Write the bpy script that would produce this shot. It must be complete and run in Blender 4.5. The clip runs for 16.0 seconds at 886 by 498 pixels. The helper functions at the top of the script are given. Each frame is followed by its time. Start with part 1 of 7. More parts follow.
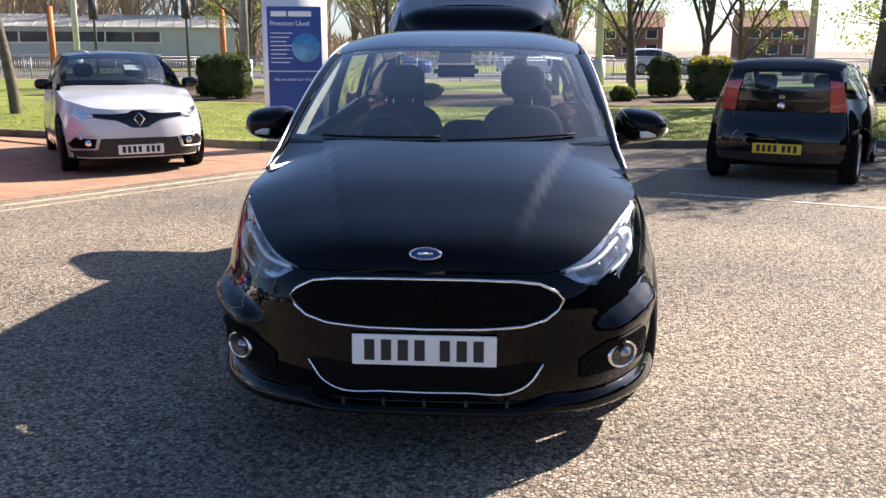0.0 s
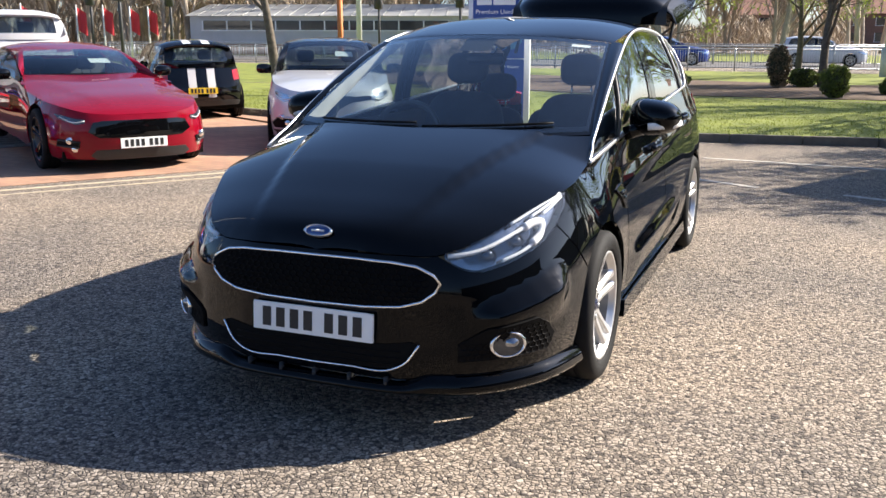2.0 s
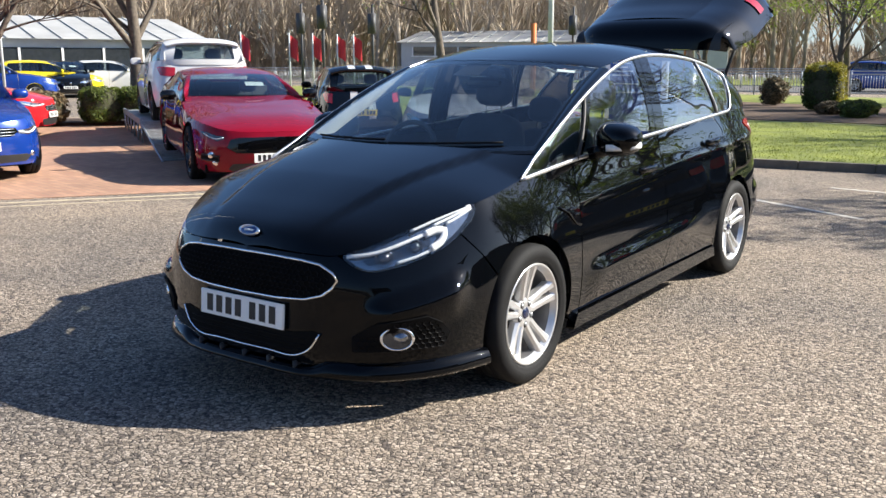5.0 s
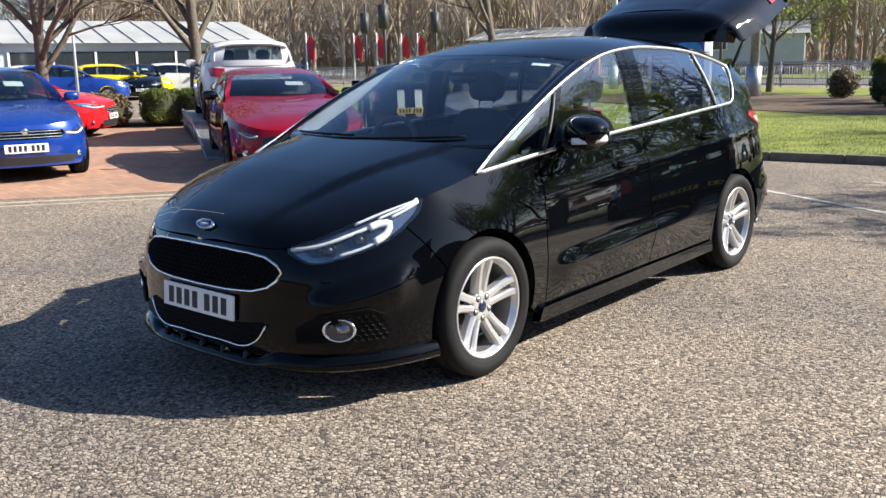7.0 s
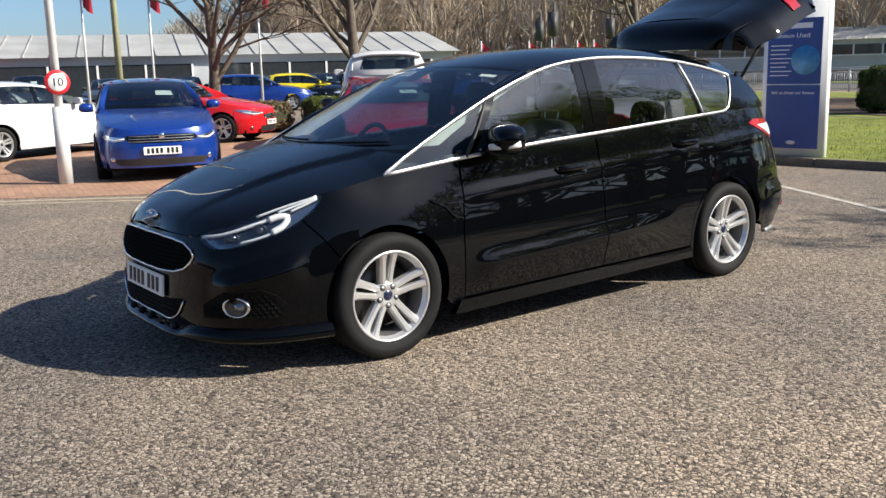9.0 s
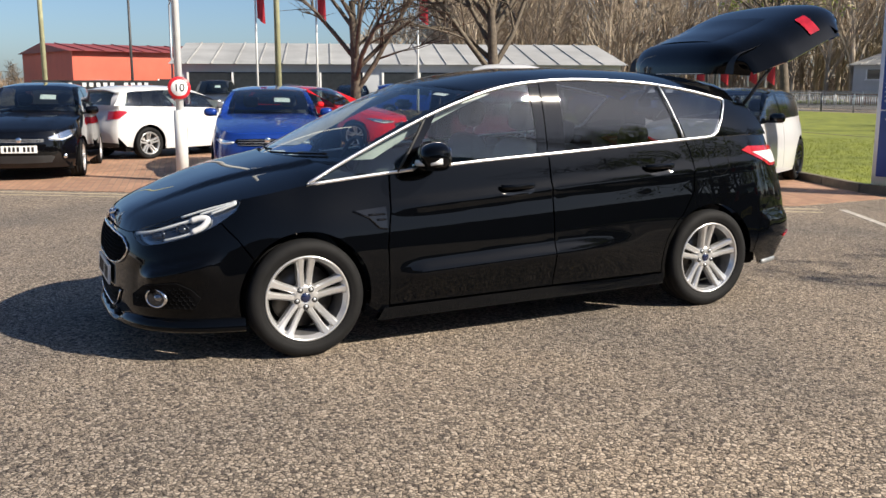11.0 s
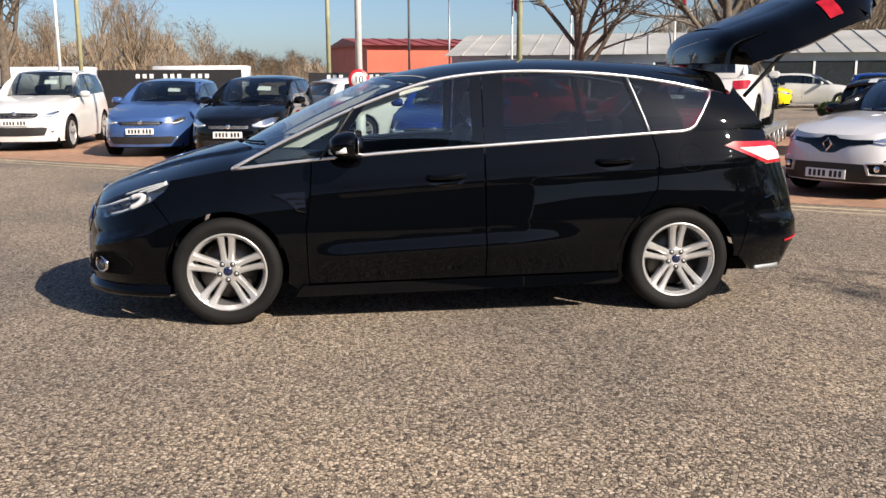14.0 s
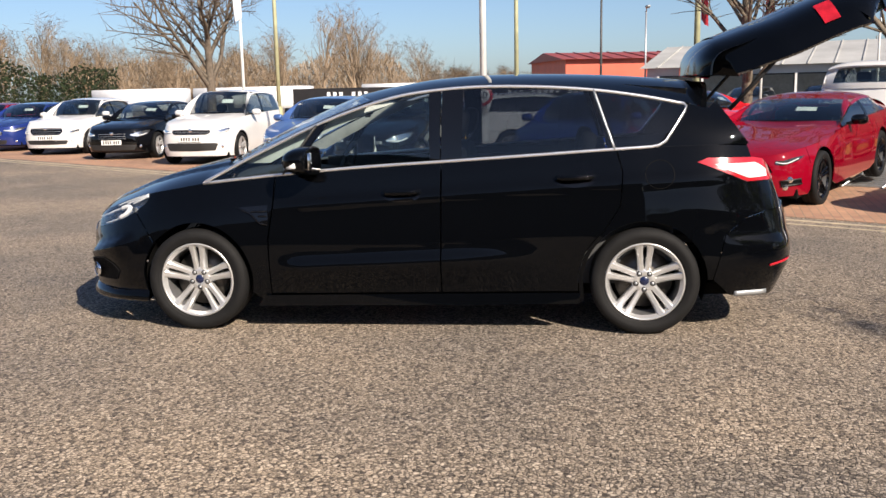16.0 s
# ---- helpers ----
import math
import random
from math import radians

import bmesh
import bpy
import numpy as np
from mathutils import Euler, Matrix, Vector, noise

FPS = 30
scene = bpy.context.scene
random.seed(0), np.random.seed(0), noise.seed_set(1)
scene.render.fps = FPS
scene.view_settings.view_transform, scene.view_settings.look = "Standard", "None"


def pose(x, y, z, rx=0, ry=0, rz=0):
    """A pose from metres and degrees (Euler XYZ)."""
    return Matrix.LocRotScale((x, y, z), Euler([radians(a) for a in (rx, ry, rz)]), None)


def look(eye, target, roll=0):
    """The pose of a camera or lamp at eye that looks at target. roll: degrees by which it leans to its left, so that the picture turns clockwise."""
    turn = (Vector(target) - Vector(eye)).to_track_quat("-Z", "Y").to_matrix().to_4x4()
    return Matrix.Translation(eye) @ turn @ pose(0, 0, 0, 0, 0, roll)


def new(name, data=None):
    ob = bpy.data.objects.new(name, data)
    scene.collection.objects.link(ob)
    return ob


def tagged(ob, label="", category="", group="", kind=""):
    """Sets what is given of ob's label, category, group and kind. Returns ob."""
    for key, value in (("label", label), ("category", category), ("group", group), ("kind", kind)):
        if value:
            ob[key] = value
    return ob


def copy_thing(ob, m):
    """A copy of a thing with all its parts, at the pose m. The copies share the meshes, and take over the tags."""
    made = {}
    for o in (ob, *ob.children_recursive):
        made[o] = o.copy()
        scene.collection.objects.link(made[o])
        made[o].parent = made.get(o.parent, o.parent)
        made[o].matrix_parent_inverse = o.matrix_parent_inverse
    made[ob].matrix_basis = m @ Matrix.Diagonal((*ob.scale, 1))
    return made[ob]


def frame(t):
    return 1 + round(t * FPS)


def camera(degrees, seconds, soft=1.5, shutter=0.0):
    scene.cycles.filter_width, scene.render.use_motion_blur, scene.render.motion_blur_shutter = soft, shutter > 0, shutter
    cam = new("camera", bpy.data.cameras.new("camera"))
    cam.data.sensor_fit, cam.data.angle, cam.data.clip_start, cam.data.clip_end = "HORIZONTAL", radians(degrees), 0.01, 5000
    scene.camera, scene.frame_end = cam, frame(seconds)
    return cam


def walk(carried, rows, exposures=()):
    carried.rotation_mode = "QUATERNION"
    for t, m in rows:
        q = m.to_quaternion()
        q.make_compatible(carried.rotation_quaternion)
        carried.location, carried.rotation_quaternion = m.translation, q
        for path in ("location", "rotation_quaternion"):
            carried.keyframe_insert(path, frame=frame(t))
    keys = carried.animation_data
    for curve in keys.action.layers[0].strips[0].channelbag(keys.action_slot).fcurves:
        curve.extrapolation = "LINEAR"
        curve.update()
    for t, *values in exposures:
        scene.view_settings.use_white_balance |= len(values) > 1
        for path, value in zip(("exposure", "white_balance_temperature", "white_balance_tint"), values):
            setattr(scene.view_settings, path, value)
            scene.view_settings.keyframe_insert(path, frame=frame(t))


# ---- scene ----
cam = camera(51.4, 16.0, soft=1.5)
PATH = [
    (0, (0.291, -5.521, 1.488), (0.152, -3.571, 1.062), 0.1),
    (0.5, (0.609, -5.458, 1.491), (0.326, -3.529, 1.047), 0.1),
    (1, (0.969, -5.464, 1.486), (0.548, -3.562, 1.034), 0.0),
    (1.5, (1.375, -5.433, 1.487), (0.785, -3.576, 1.035), -0.0),
    (2, (1.731, -5.306, 1.49), (0.995, -3.503, 1.039), 0.1),
    (2.5, (2.052, -5.271, 1.491), (1.204, -3.513, 1.051), 0.3),
    (3, (2.383, -5.249, 1.504), (1.421, -3.548, 1.077), 0.1),
    (3.5, (2.586, -5.156, 1.485), (1.541, -3.501, 1.073), 0.4),
    (4, (2.753, -5.093, 1.507), (1.658, -3.47, 1.099), 0.4),
    (6.5, (3.264, -4.899, 1.466), (2.06, -3.351, 1.071), -0.7),
    (7, (3.448, -4.741, 1.474), (2.182, -3.246, 1.071), -0.9),
    (7.5, (3.815, -4.641, 1.459), (2.458, -3.228, 1.057), -0.6),
    (8, (4.078, -4.445, 1.443), (2.644, -3.11, 1.04), -0.5),
    (8.5, (4.406, -4.225, 1.47), (2.904, -2.965, 1.075), -1.1),
    (9, (4.77, -4.008, 1.475), (3.205, -2.822, 1.094), -1.4),
    (11.5, (5.91, -2.587, 1.503), (4.097, -1.824, 1.146), 0.3),
    (12, (6.123, -2.264, 1.508), (4.275, -1.592, 1.14), 0.3),
    (12.5, (6.245, -1.916, 1.524), (4.368, -1.339, 1.141), 0.3),
    (13, (6.394, -1.526, 1.51), (4.483, -1.076, 1.132), -0.1),
    (13.5, (6.509, -1.155, 1.508), (4.573, -0.813, 1.139), -0.3),
    (14, (6.515, -0.749, 1.507), (4.563, -0.523, 1.136), -0.3),
    (14.5, (6.613, -0.316, 1.495), (4.649, -0.212, 1.133), -0.4),
    (15, (6.629, 0.068, 1.49), (4.663, 0.051, 1.127), -0.3),
    (15.5, (6.548, 0.482, 1.513), (4.586, 0.34, 1.157), -0.8),
    (16, (6.533, 0.895, 1.499), (4.577, 0.648, 1.164), -1.2),
]
walk(cam, [(t, look(eye, target, roll)) for t, eye, target, roll in PATH],
     [(0.0, 1.74, 6600, 13), (3.5, 1.66, 6200, 9), (6.5, 1.52, 6150, 8), (8.0, 1.38, 6200, 8), (9.0, 1.12, 6300, 8), (11.5, 1.0, 6650, 10), (12.5, 0.98, 6720, 11), (16.0, 1.10, 6800, 13)])

# ---------------------------------------------------------------- light
SUN = Vector((1.12, 0.95, 1.0)).normalized()
world = bpy.data.worlds.new("sky")
scene.world = world
world.use_nodes = True
wn = world.node_tree.nodes
sky = wn.new("ShaderNodeTexSky")
sky.sky_type = "NISHITA"
sky.sun_disc = False
sky.sun_elevation = math.asin(SUN.z)
sky.sun_rotation = math.atan2(SUN.x, SUN.y)
sky.air_density = 0.8
sky.dust_density = 1.0
sky.ozone_density = 5.0
world.node_tree.links.new(sky.outputs[0], wn["Background"].inputs[0])
wn["Background"].inputs[1].default_value = 0.062
sun = new("sun", bpy.data.lights.new("sun", "SUN"))
sun.data.energy, sun.data.angle, sun.data.color = 4.3, radians(0.55), (1.0, 0.91, 0.78)
sun.matrix_world = look(SUN * 60, (0, 0, 0))

# ---------------------------------------------------------------- materials
def material(name, base, rough=0.6, metal=0.0, var=0.25, scale=6.0, bump=0.0, bscale=120.0, coat=0.0, spec=0.5, second=None):
    """Principled surface with two scales of colour variation and fine relief."""
    m = bpy.data.materials.new(name)
    m.use_nodes = True
    nt = m.node_tree
    b = nt.nodes["Principled BSDF"]
    b.inputs["Roughness"].default_value = rough
    b.inputs["Metallic"].default_value = metal
    b.inputs["Coat Weight"].default_value = coat
    b.inputs["Coat Roughness"].default_value = 0.03
    b.inputs["Specular IOR Level"].default_value = spec
    co = nt.nodes.new("ShaderNodeTexCoord")
    n1 = nt.nodes.new("ShaderNodeTexNoise")
    n1.inputs["Scale"].default_value = scale
    n1.inputs["Detail"].default_value = 8
    n1.inputs["Roughness"].default_value = 0.65
    nt.links.new(co.outputs["Object"], n1.inputs["Vector"])
    ramp = nt.nodes.new("ShaderNodeValToRGB")
    c2 = second or tuple(max(0.0, c * (1 - var)) for c in base)
    c1 = tuple(min(1.0, c * (1 + var * 0.6)) for c in base)
    ramp.color_ramp.elements[0].position, ramp.color_ramp.elements[1].position = 0.3, 0.7
    ramp.color_ramp.elements[0].color, ramp.color_ramp.elements[1].color = (*c2, 1), (*c1, 1)
    nt.links.new(n1.outputs["Fac"], ramp.inputs[0])
    nt.links.new(ramp.outputs[0], b.inputs["Base Color"])
    if bump:
        n2 = nt.nodes.new("ShaderNodeTexNoise")
        n2.inputs["Scale"].default_value = bscale
        n2.inputs["Detail"].default_value = 5
        nt.links.new(co.outputs["Object"], n2.inputs["Vector"])
        bp = nt.nodes.new("ShaderNodeBump")
        bp.inputs["Strength"].default_value = bump
        bp.inputs["Distance"].default_value = 0.01
        nt.links.new(n2.outputs["Fac"], bp.inputs["Height"])
        nt.links.new(bp.outputs[0], b.inputs["Normal"])
    return m


def glass(name, tint, refl=1.0, f0=0.085, power=4.0):
    """A thin pane: tinted see-through with a Fresnel gloss."""
    m = bpy.data.materials.new(name)
    m.use_nodes = True
    nt = m.node_tree
    nt.nodes.remove(nt.nodes["Principled BSDF"])
    tr = nt.nodes.new("ShaderNodeBsdfTransparent")
    tr.inputs[0].default_value = (*tint, 1)
    gl = nt.nodes.new("ShaderNodeBsdfGlossy")
    gl.inputs["Roughness"].default_value = 0.0
    gl.inputs[0].default_value = (refl, refl, refl, 1)
    lw = nt.nodes.new("ShaderNodeLayerWeight")
    lw.inputs[0].default_value = 0.5
    pw = nt.nodes.new("ShaderNodeMath")
    pw.operation = "POWER"
    pw.inputs[1].default_value = power
    nt.links.new(lw.outputs["Facing"], pw.inputs[0])
    fr = nt.nodes.new("ShaderNodeMapRange")
    fr.inputs["To Min"].default_value = f0
    nt.links.new(pw.outputs[0], fr.inputs[0])
    mx = nt.nodes.new("ShaderNodeMixShader")
    nt.links.new(fr.outputs[0], mx.inputs[0])
    nt.links.new(tr.outputs[0], mx.inputs[1])
    nt.links.new(gl.outputs[0], mx.inputs[2])
    nt.links.new(mx.outputs[0], nt.nodes["Material Output"].inputs[0])
    return m


def paint(name, base, rough=0.25, metal=0.0):
    return material(name, base, rough, metal, 0.06, 1.5, coat=1.0, spec=0.5 if metal else 0.0)


def lacquer(name, base, f0=0.02, power=3.0, rough=0.015):
    """Deep black lacquer: near-black body colour under a clear gloss that rises towards grazing views."""
    m = material(name, base, 0.6, 0.0, 0.06, 1.5, spec=0.0)
    nt = m.node_tree
    gl = nt.nodes.new("ShaderNodeBsdfGlossy")
    gl.inputs["Roughness"].default_value = rough
    lw = nt.nodes.new("ShaderNodeLayerWeight")
    lw.inputs[0].default_value = 0.5
    pw = nt.nodes.new("ShaderNodeMath")
    pw.operation = "POWER"
    pw.inputs[1].default_value = power
    nt.links.new(lw.outputs["Facing"], pw.inputs[0])
    fr = nt.nodes.new("ShaderNodeMapRange")
    fr.inputs["To Min"].default_value = f0
    fr.inputs["To Max"].default_value = 0.9
    nt.links.new(pw.outputs[0], fr.inputs[0])
    mx = nt.nodes.new("ShaderNodeMixShader")
    nt.links.new(fr.outputs[0], mx.inputs[0])
    nt.links.new(nt.nodes["Principled BSDF"].outputs[0], mx.inputs[1])
    nt.links.new(gl.outputs[0], mx.inputs[2])
    nt.links.new(mx.outputs[0], nt.nodes["Material Output"].inputs[0])
    return m


def leafy(*a, **k):
    """A leaf surface through which the light glows."""
    m = material(*a, **k)
    nt = m.node_tree
    b = nt.nodes["Principled BSDF"]
    tr = nt.nodes.new("ShaderNodeBsdfTranslucent")
    mx = nt.nodes.new("ShaderNodeMixShader")
    mx.inputs[0].default_value = 0.45
    nt.links.new(b.inputs["Base Color"].links[0].from_socket, tr.inputs[0])
    nt.links.new(b.outputs[0], mx.inputs[1])
    nt.links.new(tr.outputs[0], mx.inputs[2])
    nt.links.new(mx.outputs[0], nt.nodes["Material Output"].inputs[0])
    return m


M = {}
M["black_paint"] = lacquer("black_paint", (0.0014, 0.0017, 0.0024))
M["gloss_black"] = paint("gloss_black", (0.0025, 0.0025, 0.003), 0.2)
M["trim"] = material("black_plastic", (0.016, 0.016, 0.017), 0.55, bump=0.08, bscale=300)
M["dark"] = material("dark_void", (0.005, 0.005, 0.005), 0.8, spec=0.1)
M["rubber"] = material("tyre_rubber", (0.0065, 0.0065, 0.007), 0.75, var=0.4, scale=9, bump=0.15, bscale=160, spec=0.25)
M["alloy"] = material("alloy_silver", (0.66, 0.66, 0.66), 0.28, 0.7, 0.12, 8)
M["chrome"] = material("chrome", (0.85, 0.85, 0.86), 0.09, 1.0, 0.03)
M["satin_chrome"] = material("satin_chrome", (0.93, 0.93, 0.94), 0.30, 0.9, 0.03)
# The wheel's alloy again, with the shade behind the spokes put into its colour
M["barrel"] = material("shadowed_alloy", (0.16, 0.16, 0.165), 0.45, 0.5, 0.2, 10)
M["steel"] = material("galvanised_steel", (0.42, 0.44, 0.46), 0.45, 0.7, 0.3, 14)
M["clear"] = glass("clear_glass", (0.86, 0.92, 0.90))
M["privacy"] = glass("privacy_glass", (0.24, 0.26, 0.28), f0=0.05, power=2.6)
M["tinted"] = glass("tinted_glass", (0.62, 0.70, 0.69), f0=0.065, power=2.5)
M["lamp_glass"] = glass("lamp_glass", (0.93, 0.95, 0.96))
M["lamp_in"] = material("lamp_reflector", (0.72, 0.73, 0.75), 0.12, 0.95, 0.3, 25)
M["lamp_dark"] = material("lamp_housing", (0.34, 0.35, 0.37), 0.14, 0.95, 0.5, 14, bump=0.25, bscale=22)
M["lamp_smoke"] = material("smoked_reflector", (0.09, 0.095, 0.105), 0.15, 0.8, 0.4, 14)
M["mesh_black"] = material("mesh_plastic", (0.003, 0.003, 0.0035), 0.6, spec=0.10)
M["lining"] = material("pale_headlining", (0.60, 0.59, 0.57), 0.9, bump=0.1, bscale=200)
M["lamp_white"] = material("light_guide", (0.66, 0.67, 0.68), 0.18)
M["script_white"] = material("script_white", (0.8, 0.8, 0.8), 0.4)
M["red_lens"] = material("red_lens", (0.42, 0.010, 0.018), 0.12, coat=1.0, var=0.4, scale=20)
M["seat"] = material("dark_fabric", (0.045, 0.045, 0.05), 0.8, bump=0.2, bscale=250)
M["dash"] = material("dashboard_plastic", (0.04, 0.042, 0.044), 0.6, bump=0.1, bscale=200)
M["plate_white"] = material("plate_white", (0.82, 0.82, 0.80), 0.35, var=0.05)
M["plate_yellow"] = material("plate_yellow", (0.80, 0.55, 0.03), 0.35, var=0.05)
M["ink"] = material("black_ink", (0.012, 0.012, 0.013), 0.5)
M["blue_oval"] = material("blue_enamel", (0.012, 0.04, 0.17), 0.2, coat=1.0)
M["cap_blue"] = material("cap_enamel", (0.008, 0.014, 0.05), 0.25, coat=1.0)
M["disc"] = material("brake_iron", (0.12, 0.11, 0.10), 0.4, 0.8, 0.3, 20)
M["white_paint"] = paint("white_paint", (0.62, 0.62, 0.62), 0.3)
M["silver_white"] = paint("pearl_white", (0.62, 0.62, 0.65), 0.3, 0.05)
M["red_paint"] = lacquer("ruby_red", (0.19, 0.0016, 0.011), 0.03, 3.4, 0.03)
M["bright_red"] = paint("bright_red", (0.55, 0.015, 0.02), 0.25)
M["blue_paint"] = paint("race_blue", (0.008, 0.042, 0.27), 0.25, 0.25)
M["light_blue"] = paint("denim_blue", (0.055, 0.12, 0.32), 0.28, 0.3)
M["navy_paint"] = paint("navy_blue", (0.012, 0.028, 0.16), 0.25, 0.2)
M["yellow_paint"] = paint("bright_yellow", (0.75, 0.60, 0.02), 0.3)
M["grey_paint"] = paint("dark_grey", (0.06, 0.065, 0.07), 0.3, 0.4)


# ---------------------------------------------------------------- mesh helpers
def finish(name, bm, mat, parent=None, label="", smooth=True, kind=""):
    me = bpy.data.meshes.new(name)
    if smooth:
        for f in bm.faces:
            f.smooth = True
    bm.to_mesh(me)
    bm.free()
    me.materials.append(M[mat] if isinstance(mat, str) else mat)
    ob = new(name, me)
    if parent:
        ob.parent = parent
    if label or kind:
        tagged(ob, label, kind=kind)
    return ob


def part(name, bm, mat, parent, label="", smooth=True):
    return finish(name, bm, mat, parent, label, smooth)


def thing(name, m, label, category, group=""):
    e = new(name)
    e.empty_display_size = 0.2
    e.matrix_world = m
    return tagged(e, label, category, group)


def curve(xs, ys):
    """A smooth function through points (cubic Hermite, limited overshoot)."""
    xs, ys = np.array(xs, float), np.array(ys, float)
    d = np.diff(ys) / np.diff(xs)
    k = np.empty_like(ys)
    k[0], k[-1] = d[0], d[-1]
    w = np.diff(xs)
    k[1:-1] = (d[:-1] * w[1:] + d[1:] * w[:-1]) / (w[1:] + w[:-1])

    def f(x):
        x = np.asarray(x, float)
        i = np.clip(np.searchsorted(xs, x) - 1, 0, len(xs) - 2)
        h = xs[i + 1] - xs[i]
        t = np.clip((x - xs[i]) / h, -0.3, 1.3)
        return ((2 * t**3 - 3 * t**2 + 1) * ys[i] + (t**3 - 2 * t**2 + t) * h * k[i]
                + (-2 * t**3 + 3 * t**2) * ys[i + 1] + (t**3 - t**2) * h * k[i + 1])
    return f


def through_pts(pts, n):
    """n points evenly spaced on a smooth curve through 2D or 3D points."""
    p = np.array(pts, float)
    s = np.r_[0, np.cumsum(np.linalg.norm(np.diff(p, axis=0), axis=1))]
    fs = [curve(s, p[:, i]) for i in range(p.shape[1])]
    return np.stack([f(np.linspace(0, s[-1], n)) for f in fs], 1)


def densify(poly, step):
    out = []
    for a, b in zip(poly, poly[1:] + poly[:1]):
        n = max(1, int(math.hypot(b[0] - a[0], b[1] - a[1]) / step))
        out += [(a[0] + (b[0] - a[0]) * i / n, a[1] + (b[1] - a[1]) * i / n) for i in range(n)]
    return out


def sheet(poly, step, mapping, thick=0.012, mirror=False, both=False, out=1):
    """A curved panel: the outline (2D) cut into a grid, laid on a surface by mapping(u, v) -> xyz, with turned-in edges."""
    bm = bmesh.new()
    poly = densify([tuple(map(float, p)) for p in poly], step)
    bm.faces.new([bm.verts.new((u, v, 0)) for u, v in poly])
    us, vs = [p[0] for p in poly], [p[1] for p in poly]
    for ax, lo, hi in ((0, min(us), max(us)), (1, min(vs), max(vs))):
        k = math.floor(lo / step) + 1
        while k * step < hi - 1e-6:
            co, no = [0, 0, 0], [0, 0, 0]
            co[ax], no[ax] = k * step, 1
            bmesh.ops.bisect_plane(bm, geom=bm.verts[:] + bm.edges[:] + bm.faces[:], plane_co=co, plane_no=no, dist=1e-4)
            k += 1
    bmesh.ops.triangulate(bm, faces=[f for f in bm.faces if len(f.verts) > 4])
    q = np.array([v.co[:2] for v in bm.verts])
    xyz = mapping(q[:, 0], q[:, 1])
    for v, c in zip(bm.verts, xyz):
        v.co = c
    bm.normal_update()
    # face outwards: the mean normal agrees with the given direction
    c = sum((f.normal * f.calc_area() for f in bm.faces), Vector())
    ref = Vector(out) if not isinstance(out, int) else Vector((1, 0, 0))
    if c.dot(ref) < 0:
        bmesh.ops.reverse_faces(bm, faces=bm.faces[:])
        bm.normal_update()
    if thick:
        turn_in(bm, thick)
    if mirror or both:
        src = bm
        if both:
            bm2 = src.copy()
            flip_x(bm2)
            me = bpy.data.meshes.new("half")
            bm2.to_mesh(me)
            bm2.free()
            src.from_mesh(me)
            bpy.data.meshes.remove(me)
            bmesh.ops.remove_doubles(src, verts=[v for v in src.verts if abs(v.co.x) < 2e-3], dist=3e-3)
        else:
            flip_x(src)
    return bm


def turn_in(bm, thick):
    edges = [e for e in bm.edges if e.is_boundary and not (abs(e.verts[0].co.x) < 1e-4 and abs(e.verts[1].co.x) < 1e-4)]
    nrm = {v: v.normal.copy() for v in bm.verts}
    r = bmesh.ops.extrude_edge_only(bm, edges=edges)
    newv = [g for g in r["geom"] if isinstance(g, bmesh.types.BMVert)]
    for v in newv:
        old = [e.other_vert(v) for e in v.link_edges if e.other_vert(v) in nrm]
        if old:
            v.co = old[0].co - nrm[old[0]] * thick
    for e in edges:
        e.smooth = False


def flip_x(bm):
    for v in bm.verts:
        v.co.x = -v.co.x
    bmesh.ops.reverse_faces(bm, faces=bm.faces[:])


def loft(rows, thick=0.0, flip=False):
    """A grid of quads through rows of points."""
    bm = bmesh.new()
    vs = [[bm.verts.new(p) for p in r] for r in rows]
    for a, b in zip(vs, vs[1:]):
        for i in range(len(a) - 1):
            q = (a[i], a[i + 1], b[i + 1], b[i])
            bm.faces.new(q[::-1] if flip else q)
    bm.normal_update()
    if thick:
        turn_in(bm, thick)
    return bm


def sweep(bm, path, r, n=6, closed=False, flat=1.0, up=None, r_end=None):
    """A tube along a path, round or flattened; tapers to r_end."""
    path = [Vector(p) for p in path]
    rings = []
    for i, p in enumerate(path):
        if closed:
            d = path[(i + 1) % len(path)] - path[i - 1]
        else:
            d = path[min(i + 1, len(path) - 1)] - path[max(i - 1, 0)]
        d.normalize()
        ref = Vector(up) if up else (Vector((0, 0, 1)) if abs(d.z) < 0.9 else Vector((0, 1, 0)))
        s = d.cross(ref).normalized()
        t = s.cross(d)
        k = r if r_end is None else r + (r_end - r) * i / max(1, len(path) - 1)
        rings.append([bm.verts.new(p + s * math.cos(2 * math.pi * j / n + math.pi / n) * k * flat + t * math.sin(2 * math.pi * j / n + math.pi / n) * k) for j in range(n)])
    pairs = list(zip(rings, rings[1:])) + ([(rings[-1], rings[0])] if closed else [])
    for a, b in pairs:
        for j in range(n):
            bm.faces.new((a[j], a[(j + 1) % n], b[(j + 1) % n], b[j]))
    if not closed:
        bm.faces.new(rings[0][::-1])
        bm.faces.new(rings[-1])
    return bm


